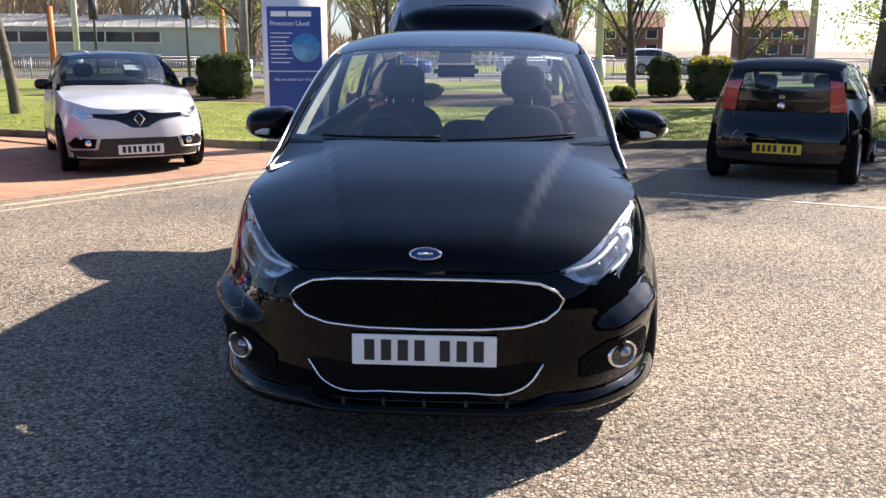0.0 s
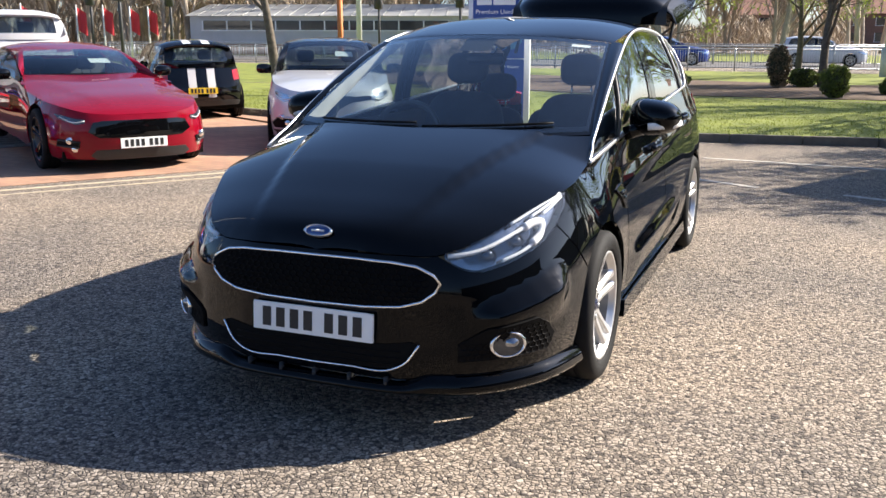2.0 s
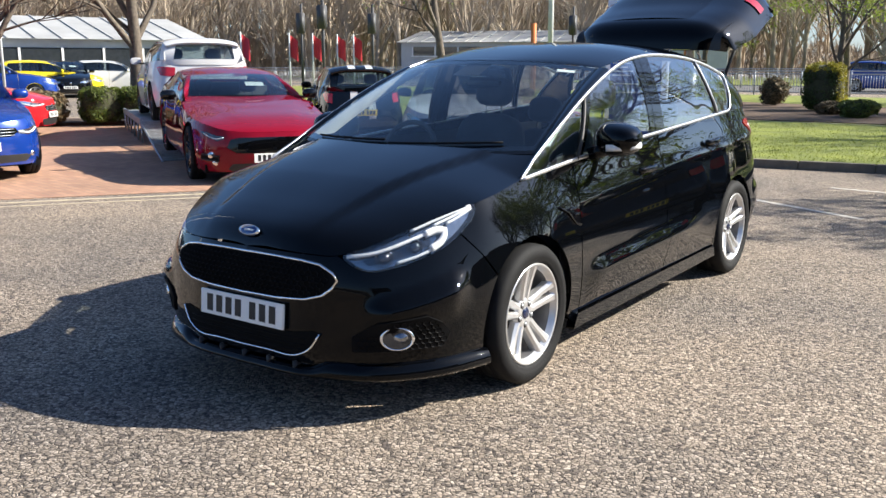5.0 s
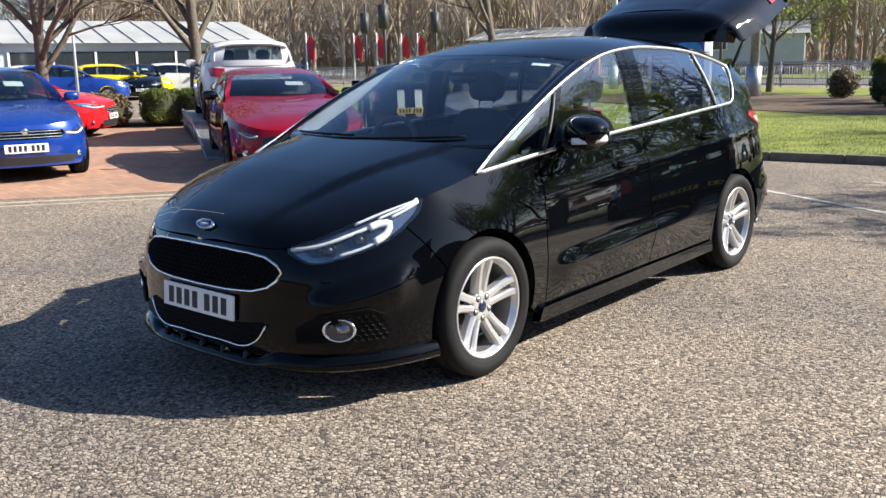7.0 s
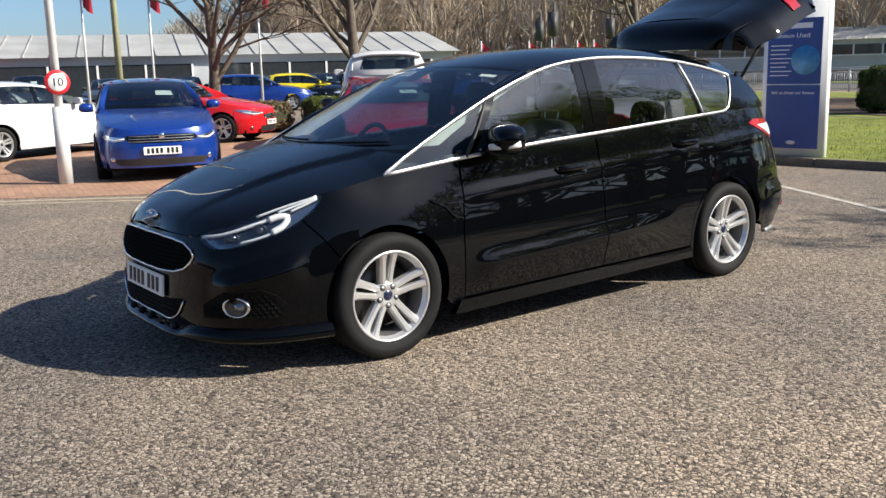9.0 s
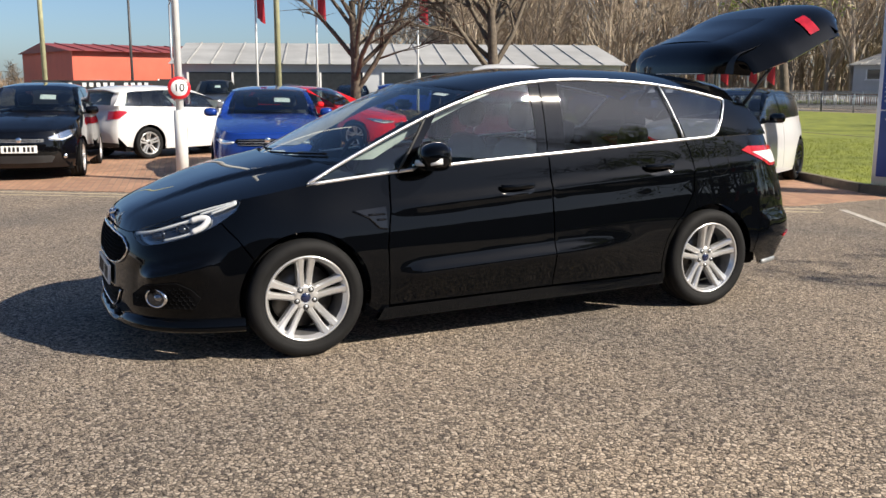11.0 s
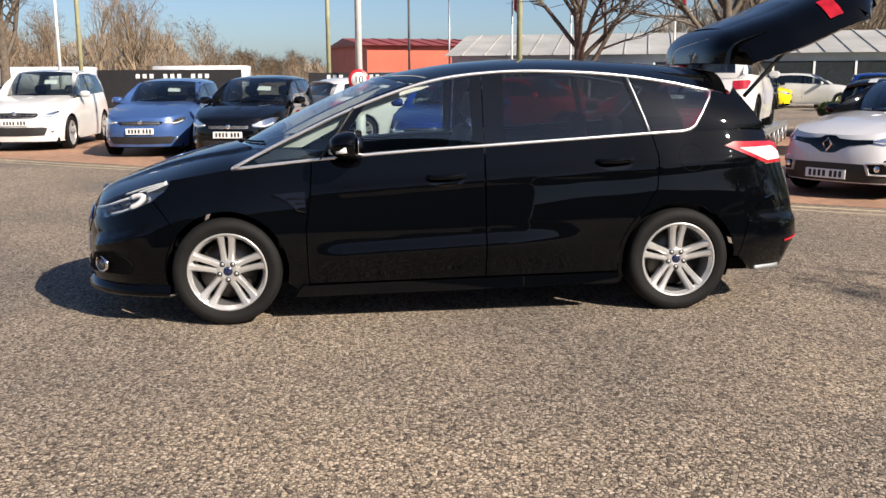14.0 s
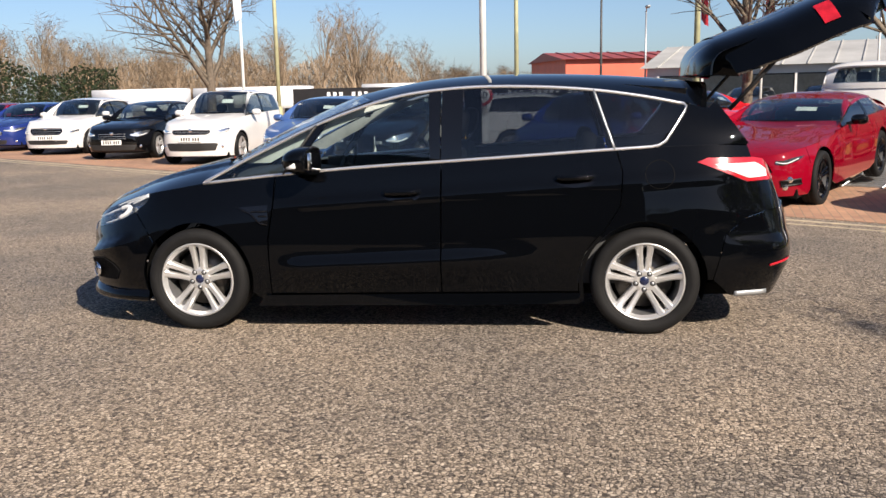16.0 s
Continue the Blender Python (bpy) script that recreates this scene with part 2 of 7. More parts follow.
def block(bm, x0, y0, z0, x1, y1, z1, bevel=0.0, m=None):
    r = bmesh.ops.create_cube(bm, size=1)
    vs = r["verts"]
    for v in vs:
        v.co = ((x0 + x1) / 2 + v.co.x * (x1 - x0), (y0 + y1) / 2 + v.co.y * (y1 - y0), (z0 + z1) / 2 + v.co.z * (z1 - z0))
    if bevel:
        es = list({e for v in vs for e in v.link_edges})
        r = bmesh.ops.bevel(bm, geom=es, offset=bevel, segments=2, affect="EDGES")
        vs = list({v for f in r["faces"] for v in f.verts} | {v for v in vs if v.is_valid})
    if m is not None:
        bmesh.ops.transform(bm, matrix=m, verts=vs)
    return bm


def box(*a, **k):
    return block(bmesh.new(), *a, **k)


def lathe(profile, n=48, axis="x", a0=0.0, a1=2 * math.pi):
    """Turns a profile of (radius, offset) round an axis."""
    bm = bmesh.new()
    full = abs(a1 - a0 - 2 * math.pi) < 1e-6
    rings = []
    for r, o in profile:
        ring = []
        for i in range(n if full else n + 1):
            t = a0 + (a1 - a0) * i / n
            c, s = r * math.cos(t), r * math.sin(t)
            ring.append(bm.verts.new({"x": (o, c, s), "y": (c, o, s), "z": (c, s, o)}[axis]))
        rings.append(ring)
    for a, b in zip(rings, rings[1:]):
        for i in range(n):
            j = (i + 1) % len(a)
            bm.faces.new((a[i], a[j], b[j], b[i]))
    bmesh.ops.recalc_face_normals(bm, faces=bm.faces[:])
    return bm

# ---------------------------------------------------------------- cars
ZS = [0.15, 0.30, 0.45, 0.60, 0.75, 0.90, 1.05, 1.20]


class Shape:
    """The skin of a car as smooth functions. Local axes: the nose to -y, x to the car's left, z up, origin on the ground between the axles."""

    def __init__(s, plan, insets, belt, top, hood, screen, roof, axle, arch, ledge=None, zs=ZS):
        p = through_pts(plan, 400)
        s.a = np.r_[0, np.cumsum(np.hypot(*np.diff(p, axis=0).T))]
        s.px, s.py = p[:, 0], p[:, 1]
        d = np.gradient(p, s.a, axis=0)
        d /= np.linalg.norm(d, axis=1)[:, None]
        s.nx, s.ny = d[:, 1], -d[:, 0]
        s.widest = int(np.argmax(s.px))
        s.stations = np.array([s.at_y(y) if i else 0.0 for i, (y, _) in enumerate(insets)])
        s.profiles = [curve(zs, v) for _, v in insets]
        s.belt, s.top = curve(*zip(*[(b[0], b[1]) for b in belt])), curve(*zip(*[(b[0], b[1]) for b in top]))
        s.top_x = curve(*zip(*[(b[0], b[2]) for b in top]))
        s.tip, s.rear = belt[0][0], top[-1][0]
        s.hood, s.screen, s.roof = hood, screen, roof
        s.axle, s.arch = axle, arch
        s.ledge = ledge
        s.sag = (-0.03, -0.03)

    def at_y(s, y):
        return np.interp(y, s.py, s.a)

    def at_x(s, x):
        return np.interp(x, s.px[:s.widest], s.a[:s.widest])

    def at_x_rear(s, x):
        return np.interp(-np.asarray(x), -s.px[s.widest:], s.a[s.widest:])

    def inset(s, a, z):
        v = np.stack([f(z) for f in s.profiles])
        st = s.stations
        i = np.clip(np.searchsorted(st, a) - 1, 0, len(st) - 2)
        t = np.clip((a - st[i]) / (st[i + 1] - st[i]), 0, 1)
        j = np.arange(len(a))
        p1, p2 = v[i, j], v[i + 1, j]
        p0, p3 = v[np.maximum(i - 1, 0), j], v[np.minimum(i + 2, len(st) - 1), j]
        h0 = st[i + 1] - st[np.maximum(i - 1, 0)]
        h1 = st[np.minimum(i + 2, len(st) - 1)] - st[i]
        h = st[i + 1] - st[i]
        m1, m2 = (p2 - p0) / h0 * h, (p3 - p1) / h1 * h
        return (2 * t**3 - 3 * t**2 + 1) * p1 + (t**3 - 2 * t**2 + t) * m1 + (-2 * t**3 + 3 * t**2) * p2 + (t**3 - t**2) * m2

    def skin(s, a, z, lift=0.0):
        """The body side wrapped round the plan: a along the outline from the nose, z up."""
        a, z = np.asarray(a, float), np.asarray(z, float)
        a, z = np.broadcast_arrays(np.atleast_1d(a), np.atleast_1d(z))
        ins = s.inset(a, z) - lift
        y = np.interp(a, s.a, s.py)
        if s.ledge:
            ins = ins - s.ledge(y, z)
        x = np.interp(a, s.a, s.px) - ins * np.interp(a, s.a, s.nx)
        return np.stack([x, y - ins * np.interp(a, s.a, s.ny), z], 1)

    def side(s, y, z, lift=0.0):
        """The glasshouse side above the belt line."""
        y, z = np.asarray(y, float), np.asarray(z, float)
        zb, zt = s.belt(y), s.top(y)
        xb = s.skin(s.at_y(y), zb)[:, 0]
        r = np.clip((z - zb) / np.maximum(zt - zb, 0.06), 0, 1.25)
        x = xb + (s.top_x(y) - xb) * r + 0.018 * 4 * r * (1 - r) * np.clip((zt - zb) / 0.3, 0, 1)
        return np.stack([x + lift, y, z], 1)

    def lid(s, x, y, lift=0.0):
        """The bonnet over the plan."""
        zc = s.hood(y)
        ye = np.interp(np.abs(x), s.edge_x, s.edge_y)
        xe = np.maximum(np.interp(y, s.edge_y, s.edge_x), 0.02)
        ze = np.interp(y, s.edge_y, s.edge_z)
        t = np.clip(np.abs(x) / xe, 0, 1)
        k = np.clip((0.30 + 0.25 * (y - s.edge_y[0]) - np.abs(x)) / 0.028 + 0.5, 0, 1)
        crease = s.crease * k * k * (3 - 2 * k) * np.clip((y - s.edge_y[0]) / 0.5, 0, 1)
        z = zc + (ze - zc) * t ** 3.0 + crease * (1 - t ** 4)
        return np.stack([x, y, z + lift], 1)

    def screen_at(s, u, v, lift=0.0):
        """The windscreen: u across -1..1, v from base to top."""
        (yb, zb, wb_, kb), (ym, zm), (yt, zt, wt, kt) = s.screen
        w = wb_ + (wt - wb_) * v
        k = kb + (kt - kb) * v
        q = lambda p0, p1, p2: (2 * (v - 0.5) * (v - 1)) * p0 + (4 * v * (1 - v)) * p1 + (2 * v * (v - 0.5)) * p2
        return np.stack([u * w, q(yb, ym, yt) + k * u * u, q(zb, zm, zt) + (s.sag[0] + (s.sag[1] - s.sag[0]) * v) * u * u + lift], 1)

    def roof_at(s, u, y, lift=0.0):
        xe, ze = s.top_x(y) - 0.005, s.top(y) + 0.012
        y2 = y
        t = np.abs(u)
        z = ze + (s.roof(y2) - ze) * (1 - t ** 3.2)
        return np.stack([u * xe, y2, z + lift], 1)


def mpv_shape():
    plan = [(0, -2.40), (0.36, -2.375), (0.62, -2.275), (0.80, -2.07), (0.895, -1.80), (0.935, -1.42), (0.935, -0.9),
            (0.94, 0), (0.938, 0.9), (0.928, 1.45), (0.885, 2.0), (0.78, 2.25), (0.48, 2.37), (0, 2.40)]
    ins = [(-2.40, [0.05, 0.02, 0.03, 0.035, 0.09, 0.26, 0.5, 0.8]),
           (-2.33, [0.05, 0.015, 0.02, 0.03, 0.095, 0.24, 0.45, 0.7]),
           (-2.07, [0.05, 0.01, 0.0, 0.025, 0.085, 0.19, 0.33, 0.5]),
           (-1.75, [0.05, 0.015, 0.0, 0.015, 0.05, 0.105, 0.2, 0.32]),
           (-1.42, [0.05, 0.02, 0.0, 0.005, 0.035, 0.10, 0.19, 0.3]),
           (-0.90, [0.05, 0.025, 0.015, 0.02, 0.045, 0.085, 0.13, 0.2]),
           (0.0, [0.05, 0.03, 0.02, 0.025, 0.045, 0.078, 0.115, 0.18]),
           (0.9, [0.05, 0.03, 0.02, 0.02, 0.035, 0.062, 0.10, 0.15]),
           (1.45, [0.05, 0.02, 0.0, 0.0, 0.015, 0.04, 0.085, 0.14]),
           (2.0, [0.10, 0.03, 0.0, 0.02, 0.03, 0.06, 0.10, 0.16]),
           (2.30, [0.12, 0.05, 0.0, 0.02, 0.05, 0.10, 0.16, 0.2]),
           (2.40, [0.12, 0.05, 0.0, 0.02, 0.05, 0.12, 0.16, 0.2])]
    belt = [(-1.39, 0.948), (-0.9, 0.998), (-0.3, 1.045), (0.18, 1.072), (0.8, 1.108), (1.25, 1.135), (1.5, 1.148), (2.1, 1.16)]
    top = [(-1.39, 0.95, 0.80), (-1.0, 1.145, 0.775), (-0.484, 1.368, 0.735), (-0.123, 1.477, 0.705), (0.25, 1.523, 0.68),
           (0.7, 1.525, 0.672), (1.13, 1.494, 0.672), (1.675, 1.398, 0.675), (2.0, 1.31, 0.68)]

    def ledge(y, z):
        zc = 0.452 + (y + 0.88) * 0.044
        w = np.clip((y + 0.95) / 0.25, 0, 1) * np.clip((0.95 - y) / 0.7, 0, 1)
        w = w * w * (3 - 2 * w)
        d = (z - zc)
        f = np.where(d > 0.036, 0, np.where(d > -0.036, 0.5 - d / 0.072, np.clip(1 - (-0.036 - d) / 0.16, 0, 1)))
        zs = 0.80 + (y + 0.9) * 0.062
        w2 = np.clip((y + 1.0) / 0.3, 0, 1) * np.clip((2.2 - y) / 0.4, 0, 1)
        g = 0.013 * np.exp(-((z - zs) / 0.03) ** 2)
        zf = 0.485 + (y + 2.24) * 0.29
        w3 = np.clip((y + 2.29) / 0.08, 0, 1) * np.clip((-1.87 - y) / 0.10, 0, 1)
        e = z - zf
        ff = np.where(e > 0.050, 0, np.where(e > -0.005, (0.050 - e) / 0.055, np.clip(1 - (-0.005 - e) / 0.14, 0, 1)))
        w4 = np.clip((y - 1.86) / 0.15, 0, 1) * np.clip((2.42 - y) / 0.15, 0, 1)
        h = z - (0.60 - (y - 1.9) * 0.05)
        fr = np.where(h > 0.03, 0, np.where(h > -0.02, (0.03 - h) / 0.05, np.clip(1 - (-0.02 - h) / 0.2, 0, 1)))
        return 0.032 * w * f + g * w2 + 0.050 * w3 * ff + 0.020 * w4 * fr
    hood = curve([-2.337, -2.325, -2.303, -2.255, -2.2, -2.05, -1.9, -1.74, -1.55, -1.40, -1.0], [0.70, 0.735, 0.768, 0.803, 0.828, 0.882, 0.932, 0.978, 1.026, 1.06, 1.14])
    s = Shape(plan, ins, belt, top, hood, ((-1.40, 1.055, 0.765, 0.25), (-0.93, 1.30), (-0.46, 1.50, 0.655, 0.17)),
              curve([-0.5, -0.1, 0.3, 0.8, 1.3, 1.85, 2.1], [1.492, 1.568, 1.605, 1.61, 1.588, 1.535, 1.50]), (-1.4245, 1.4245), (0.332, 0.375), ledge)
    # bonnet edge: leading edge, lamp tops, wing tops up to the glass tip
    e = [(s.at_x(0), 0.70), (s.at_x(0.2), 0.70), (s.at_x(0.36), 0.699), (s.at_x(0.47), 0.698), (0.62, 0.732), (0.74, 0.766), (0.87, 0.802), (1.02, 0.839),
         (1.235, 0.887), (s.at_y(-1.55), 0.923), (s.at_y(-1.39), 0.95)]
    s.edge = through_pts(e, 60)
    xyz = s.skin(s.edge[:, 0], s.edge[:, 1])
    s.edge_x, s.edge_y, s.edge_z = xyz[:, 0], np.maximum.accumulate(xyz[:, 1] + np.arange(60) * 1e-6), xyz[:, 2]
    s.edge_x = np.r_[s.edge_x, 0.765]
    s.edge_y = np.r_[s.edge_y, -1.155]
    s.edge_z = np.r_[s.edge_z, 1.055]
    s.sag = (0.012, -0.045)
    s.crease = 0.020
    return s


def arc(s, i, a0, a1, n=22, dr=0.0):
    """Points of a wheel arch as (a, z); angles from straight up, towards the tail."""
    y0, (z0, r) = s.axle[i], s.arch
    return [(float(s.at_y(y0 + (r + dr) * math.sin(radians(t)))), z0 + (r + dr) * math.cos(radians(t))) for t in np.linspace(a0, a1, n)]


def wheel_parts(car, pos, r, rim_r, width, face, spokes, alloy="alloy", nuts=True):
    """One wheel: tyre, rim with paired spokes, brake disc, cap and nuts; face: the outer side (+1 or -1)."""
    w = new("wheel")
    w.parent = car
    w.matrix_local = pose(*pos) if face > 0 else pose(*pos, 0, 0, 180)
    h = width / 2
    t = [(rim_r, -h * 0.8), (rim_r + 0.012, -h * 0.92), (r - 0.05, -h), (r - 0.016, -h * 0.92), (r - 0.003, -h * 0.78), (r, -h * 0.5), (r, -h * 0.3), (r - 0.007, -h * 0.28), (r - 0.007, -h * 0.22), (r, -h * 0.2),
         (r, h * 0.2), (r - 0.007, h * 0.22), (r - 0.007, h * 0.28), (r, h * 0.3), (r, h * 0.5), (r - 0.003, h * 0.78), (r - 0.016, h * 0.92), (r - 0.035, h * 0.985), (r - 0.055, h), (r - 0.06, h * 0.975), (rim_r + 0.02, h * 0.96), (rim_r + 0.012, h * 0.92), (rim_r, h * 0.8)]
    part("tyre", lathe(t, 56), "rubber", w)
    # the lip, the barrel behind it coloured dark for the shade there, and faceted twin spokes running from the hub into
    # the lip
    rim = part("rim", lathe([(rim_r + 0.002, h * 0.74), (rim_r + 0.005, h * 0.87), (rim_r - 0.003, h * 0.90), (rim_r - 0.009, h * 0.86), (rim_r - 0.014, h * 0.74), (rim_r - 0.024, h * 0.62)], 56), alloy, w)
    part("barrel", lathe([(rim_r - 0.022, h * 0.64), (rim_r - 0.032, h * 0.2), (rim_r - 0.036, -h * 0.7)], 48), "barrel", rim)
    part("hub", lathe([(0.024, h * 0.50), (0.040, h * 0.545), (0.066, h * 0.535), (0.077, h * 0.46), (0.080, h * 0.1), (0.03, h * 0.1)], 40), alloy, rim)
    for k in range(spokes):
        a = 2 * math.pi * k / spokes + math.pi / 2
        c, s_ = math.cos(a), math.sin(a)
        bm = bmesh.new()
        for sgn in (-1, 1):
            rows = []
            for f in np.linspace(0, 1, 7):
                rad = 0.055 + (rim_r - 0.010 - 0.055) * f
                mid = sgn * (0.0190 + 0.0165 * f)
                wd = 0.0162 + 0.0035 * f + 0.010 * f ** 8 + 0.004 * (1 - f) ** 4
                d = h * (0.53 + 0.30 * f ** 1.5)
                ins_ = -sgn
                rows.append([(d + dz, rad * c - (mid + ox) * s_, rad * s_ + (mid + ox) * c) for ox, dz in
                             ((ins_ * wd * 1.05, -0.040), (ins_ * wd * 0.95, -0.010), (ins_ * wd * 0.55, 0.0), (-ins_ * wd * 0.45, 0.0), (-ins_ * wd, -0.012), (-ins_ * wd * 1.2, -0.042))])
            vs = [[bm.verts.new(p) for p in q] for q in rows]
            for q0, q1 in zip(vs, vs[1:]):
                for i in range(5):
                    bm.faces.new((q0[i], q0[i + 1], q1[i + 1], q1[i]) if sgn < 0 else (q0[i], q1[i], q1[i + 1], q0[i + 1]))
        part("spoke", bm, alloy, rim, smooth=False)
    part("brake_disc", lathe([(0.05, -0.01), (rim_r - 0.06, -0.01), (rim_r - 0.06, -0.03), (0.05, -0.03)], 40), "disc", w)
    part("wheel_back", lathe([(0.02, -h * 0.5), (rim_r - 0.036, -h * 0.5)], 32), "dark", w)
    part("centre_cap", lathe([(0.0005, h * 0.60), (0.020, h * 0.59), (0.028, h * 0.54)], 24), "cap_blue" if nuts else "trim", w)
    if nuts:
        for k in range(5):
            a = 2 * math.pi * k / 5 + math.pi / 2 + math.pi / 5
            # black disc round each nut: the shade of its recess put in as colour
            part("nut_recess_shade", lathe([(0.0005, h * 0.548), (0.0165, h * 0.548), (0.018, h * 0.52)], 12), "trim", w).location = (0, 0.053 * math.cos(a), 0.053 * math.sin(a))
            part("wheel_nut", lathe([(0.0005, h * 0.575), (0.0085, h * 0.575), (0.0105, h * 0.50), (0.0145, h * 0.545), (0.0155, h * 0.50)], 10), "steel", w).location = (0, 0.053 * math.cos(a), 0.053 * math.sin(a))
    return w


def number_plate(car, centre, normal_y, tilt, mat, text_n=7):
    """A plate with plain bars for its characters."""
    pl = part("number_plate", box(-0.26, -0.006, -0.0555, 0.26, 0.006, 0.0555, bevel=0.002), mat, car, smooth=False)
    pl.matrix_local = pose(*centre, tilt, 0, 0 if normal_y < 0 else 180)
    for k in range(text_n):
        x = -0.197 + k * 0.0605 + (0.03 if k > 3 else 0)
        b = box(x - 0.0185, -0.0085, -0.038, x + 0.0185, -0.0055, 0.038)
        part("bar", b, "ink", pl, smooth=False)
    return pl


def pad(w, d, h, p=0.5, seg=20):
    """A stuffed block: a rounded form with soft corners, standing on its base."""
    bm = bmesh.new()
    bmesh.ops.create_uvsphere(bm, u_segments=seg, v_segments=seg // 2 + 4, radius=1)
    for v in bm.verts:
        x, y, z = [math.copysign(abs(k) ** p, k) for k in v.co]
        v.co = (x * w / 2, y * d / 2 - 0.10 * d * (1 - x * x), (z + 1) * h / 2)
    return bm


def seat(parent, x, y, z, w=0.52, mat="seat", head=True, back=0.62):
    """A car seat: cushion, backrest, headrest and its two posts."""
    s = part("seat", pad(w, 0.55, 0.18), mat, parent)
    s.matrix_local = pose(x, y, z)
    m = pose(0, 0.22, 0.10, -12)
    part("backrest", pad(w, 0.17, back, 0.55), mat, s).matrix_local = m
    if head:
        part("headrest", pad(0.27, 0.11, 0.19, 0.6, 16), mat, s).matrix_local = m @ pose(0, -0.01, back + 0.05)
        for dx in (-0.06, 0.06):
            part("post", sweep(bmesh.new(), [(dx, 0, back - 0.03), (dx, 0, back + 0.09)], 0.006, 6), "chrome", s).matrix_local = m
    return s


def build_mpv():
    s = mpv_shape()
    car = thing("car", pose(0, 0, 0), "glossy black seven-seat family car with open tailgate on grey asphalt", "car")
    P, G = "black_paint", 0.0035
    A, up = s.at_y, []
    skin = lambda a, z: s.skin(a, z)
    E = [(float(a), float(z)) for a, z in s.edge]
    lo, arch = 0.175, s.arch
    # headlamp lower edge
    h_in, h_out = (0.528, 0.690), (1.238, 0.884)
    low = [tuple(map(float, q)) for q in through_pts([h_in, (0.585, 0.661), (0.645, 0.645), (0.77, 0.657), (0.91, 0.690), (1.04, 0.730), (1.15, 0.789), (1.215, 0.842), h_out], 32)]
    seam = 1.12
    # front bumper, both halves in one
    k = next(i for i, p in enumerate(low) if p[0] > seam)
    front = [(0, 0.235)] + [(float(s.at_x(x)), z) for x, z in ((0.3, 0.235), (0.5, 0.225), (0.7, 0.20))] + [(float(A(-1.95)), 0.185), (float(A(-1.80)), 0.18)]
    fr_arc = [p for p in arc(s, 0, -110, -51, 12) if p[1] > 0.185]
    edge_front = [e for e in E if e[0] < h_in[0]]
    poly = front + fr_arc + [(1.212, 0.672), (seam - 0.001, low[k - 1][1])] + low[:k][::-1][1:] + edge_front[::-1]
    part("front_bumper", sheet(poly, 0.021, skin, both=True, out=(0.4, -1, 0)), P, car)
    for mir in (False, True):
        o = (1, 0, 0)
        # wing
        top = [e for e in E if e[0] > low[-1][0]]
        pw = ([(seam + 0.006, low[k - 1][1] + 0.004), (1.218, 0.675)] + arc(s, 0, -49.5, 102, 30) + [(float(A(-0.99)), 0.20), (float(A(-0.935)), 0.20), (float(A(-0.945)), 0.6), (float(A(-0.915)), 0.8), (float(A(-0.905)), 0.99)]
              + [(float(A(y)), float(s.belt(y)) - 0.004) for y in np.linspace(-0.95, -1.38, 8)] + top[::-1] + low[k:][::-1])
        part("front_wing", sheet(pw, 0.035, skin, mirror=mir, out=o), P, car)
        # doors
        def door(name, y0, y1, z0, extra=None):
            bl = [(float(A(y)), float(s.belt(y)) - 0.002) for y in np.linspace(y1, y0, 14)]
            pts = extra if extra else [(float(A(y0 - 0.03)), z0), (float(A(y1)), z0)]
            return part(name, sheet(pts + bl, 0.03, skin, mirror=mir, out=o), P, car)
        f0 = [(float(A(-0.93)), 0.245), (float(A(0.168)), 0.262), (float(A(0.168)), 1.06)]
        d1 = part("front_door", sheet(f0 + [(float(A(y)), float(s.belt(y)) - 0.002) for y in np.linspace(0.16, -0.89, 14)] + [(float(A(-0.905)), 0.8), (float(A(-0.935)), 0.6)], 0.022, skin, mirror=mir, out=o), P, car)
        ra = [p for p in arc(s, 1, -100, -38, 14, 0.03) if p[1] > 0.275]
        d2 = part("rear_door", sheet([(float(A(0.176)), 0.262), (float(A(1.02)), 0.272)] + ra + [(float(A(1.27)), 0.80), (float(A(1.285)), 1.0), (float(A(1.25)), 1.13)]
                  + [(float(A(y)), float(s.belt(y)) - 0.002) for y in np.linspace(1.22, 0.18, 14)], 0.03, skin, mirror=mir, out=o), P, car)
        # sill
        sill = lambda a, z: s.skin(a, z, 0.014 + 0.25 * (0.262 - np.asarray(z)))
        part("sill", sheet([(float(A(-1.02)), 0.165), (float(A(1.03)), 0.195), (float(A(1.03)), 0.262), (float(A(0.1)), 0.252), (float(A(-0.97)), 0.235)], 0.03, sill, 0.05, mirror=mir, out=o), P, car)
        # rear quarter
        rb = float(A(2.02))
        pq = ([(float(A(1.035)), 0.20), (float(A(1.05)), 0.20)] + arc(s, 1, -104, 88, 34) + [(float(A(1.83)), 0.345), (float(A(1.90)), 0.62), (float(A(2.03)), 0.72), (float(A(2.17)), 0.757), (float(s.at_x_rear(0.66)), 0.775), (float(s.at_x_rear(0.66)), 0.935)]
              + [(float(A(2.05)), 0.93), (float(A(1.74)), 1.055), (float(A(1.80)), 1.075), (float(A(2.10)), 1.07), (float(A(2.08)), 1.155)] + [(float(A(y)), float(s.belt(y)) - 0.002) for y in np.linspace(2.0, 1.26, 12)]
              + [(float(A(1.293)), 1.0), (float(A(1.278)), 0.80)] + [p for p in arc(s, 1, -100, -38, 14, 0.024) if p[1] > 0.275][::-1])
        part("rear_quarter_panel", sheet(pq, 0.03, skin, mirror=mir, out=o), P, car)
        # tail lamp
        tl = [(float(A(2.05)), 0.935), (float(A(1.735)), 1.055), (float(A(1.80)), 1.08), (float(A(2.12)), 1.075), (float(s.at_x_rear(0.67)), 1.03), (float(s.at_x_rear(0.67)), 0.94)]
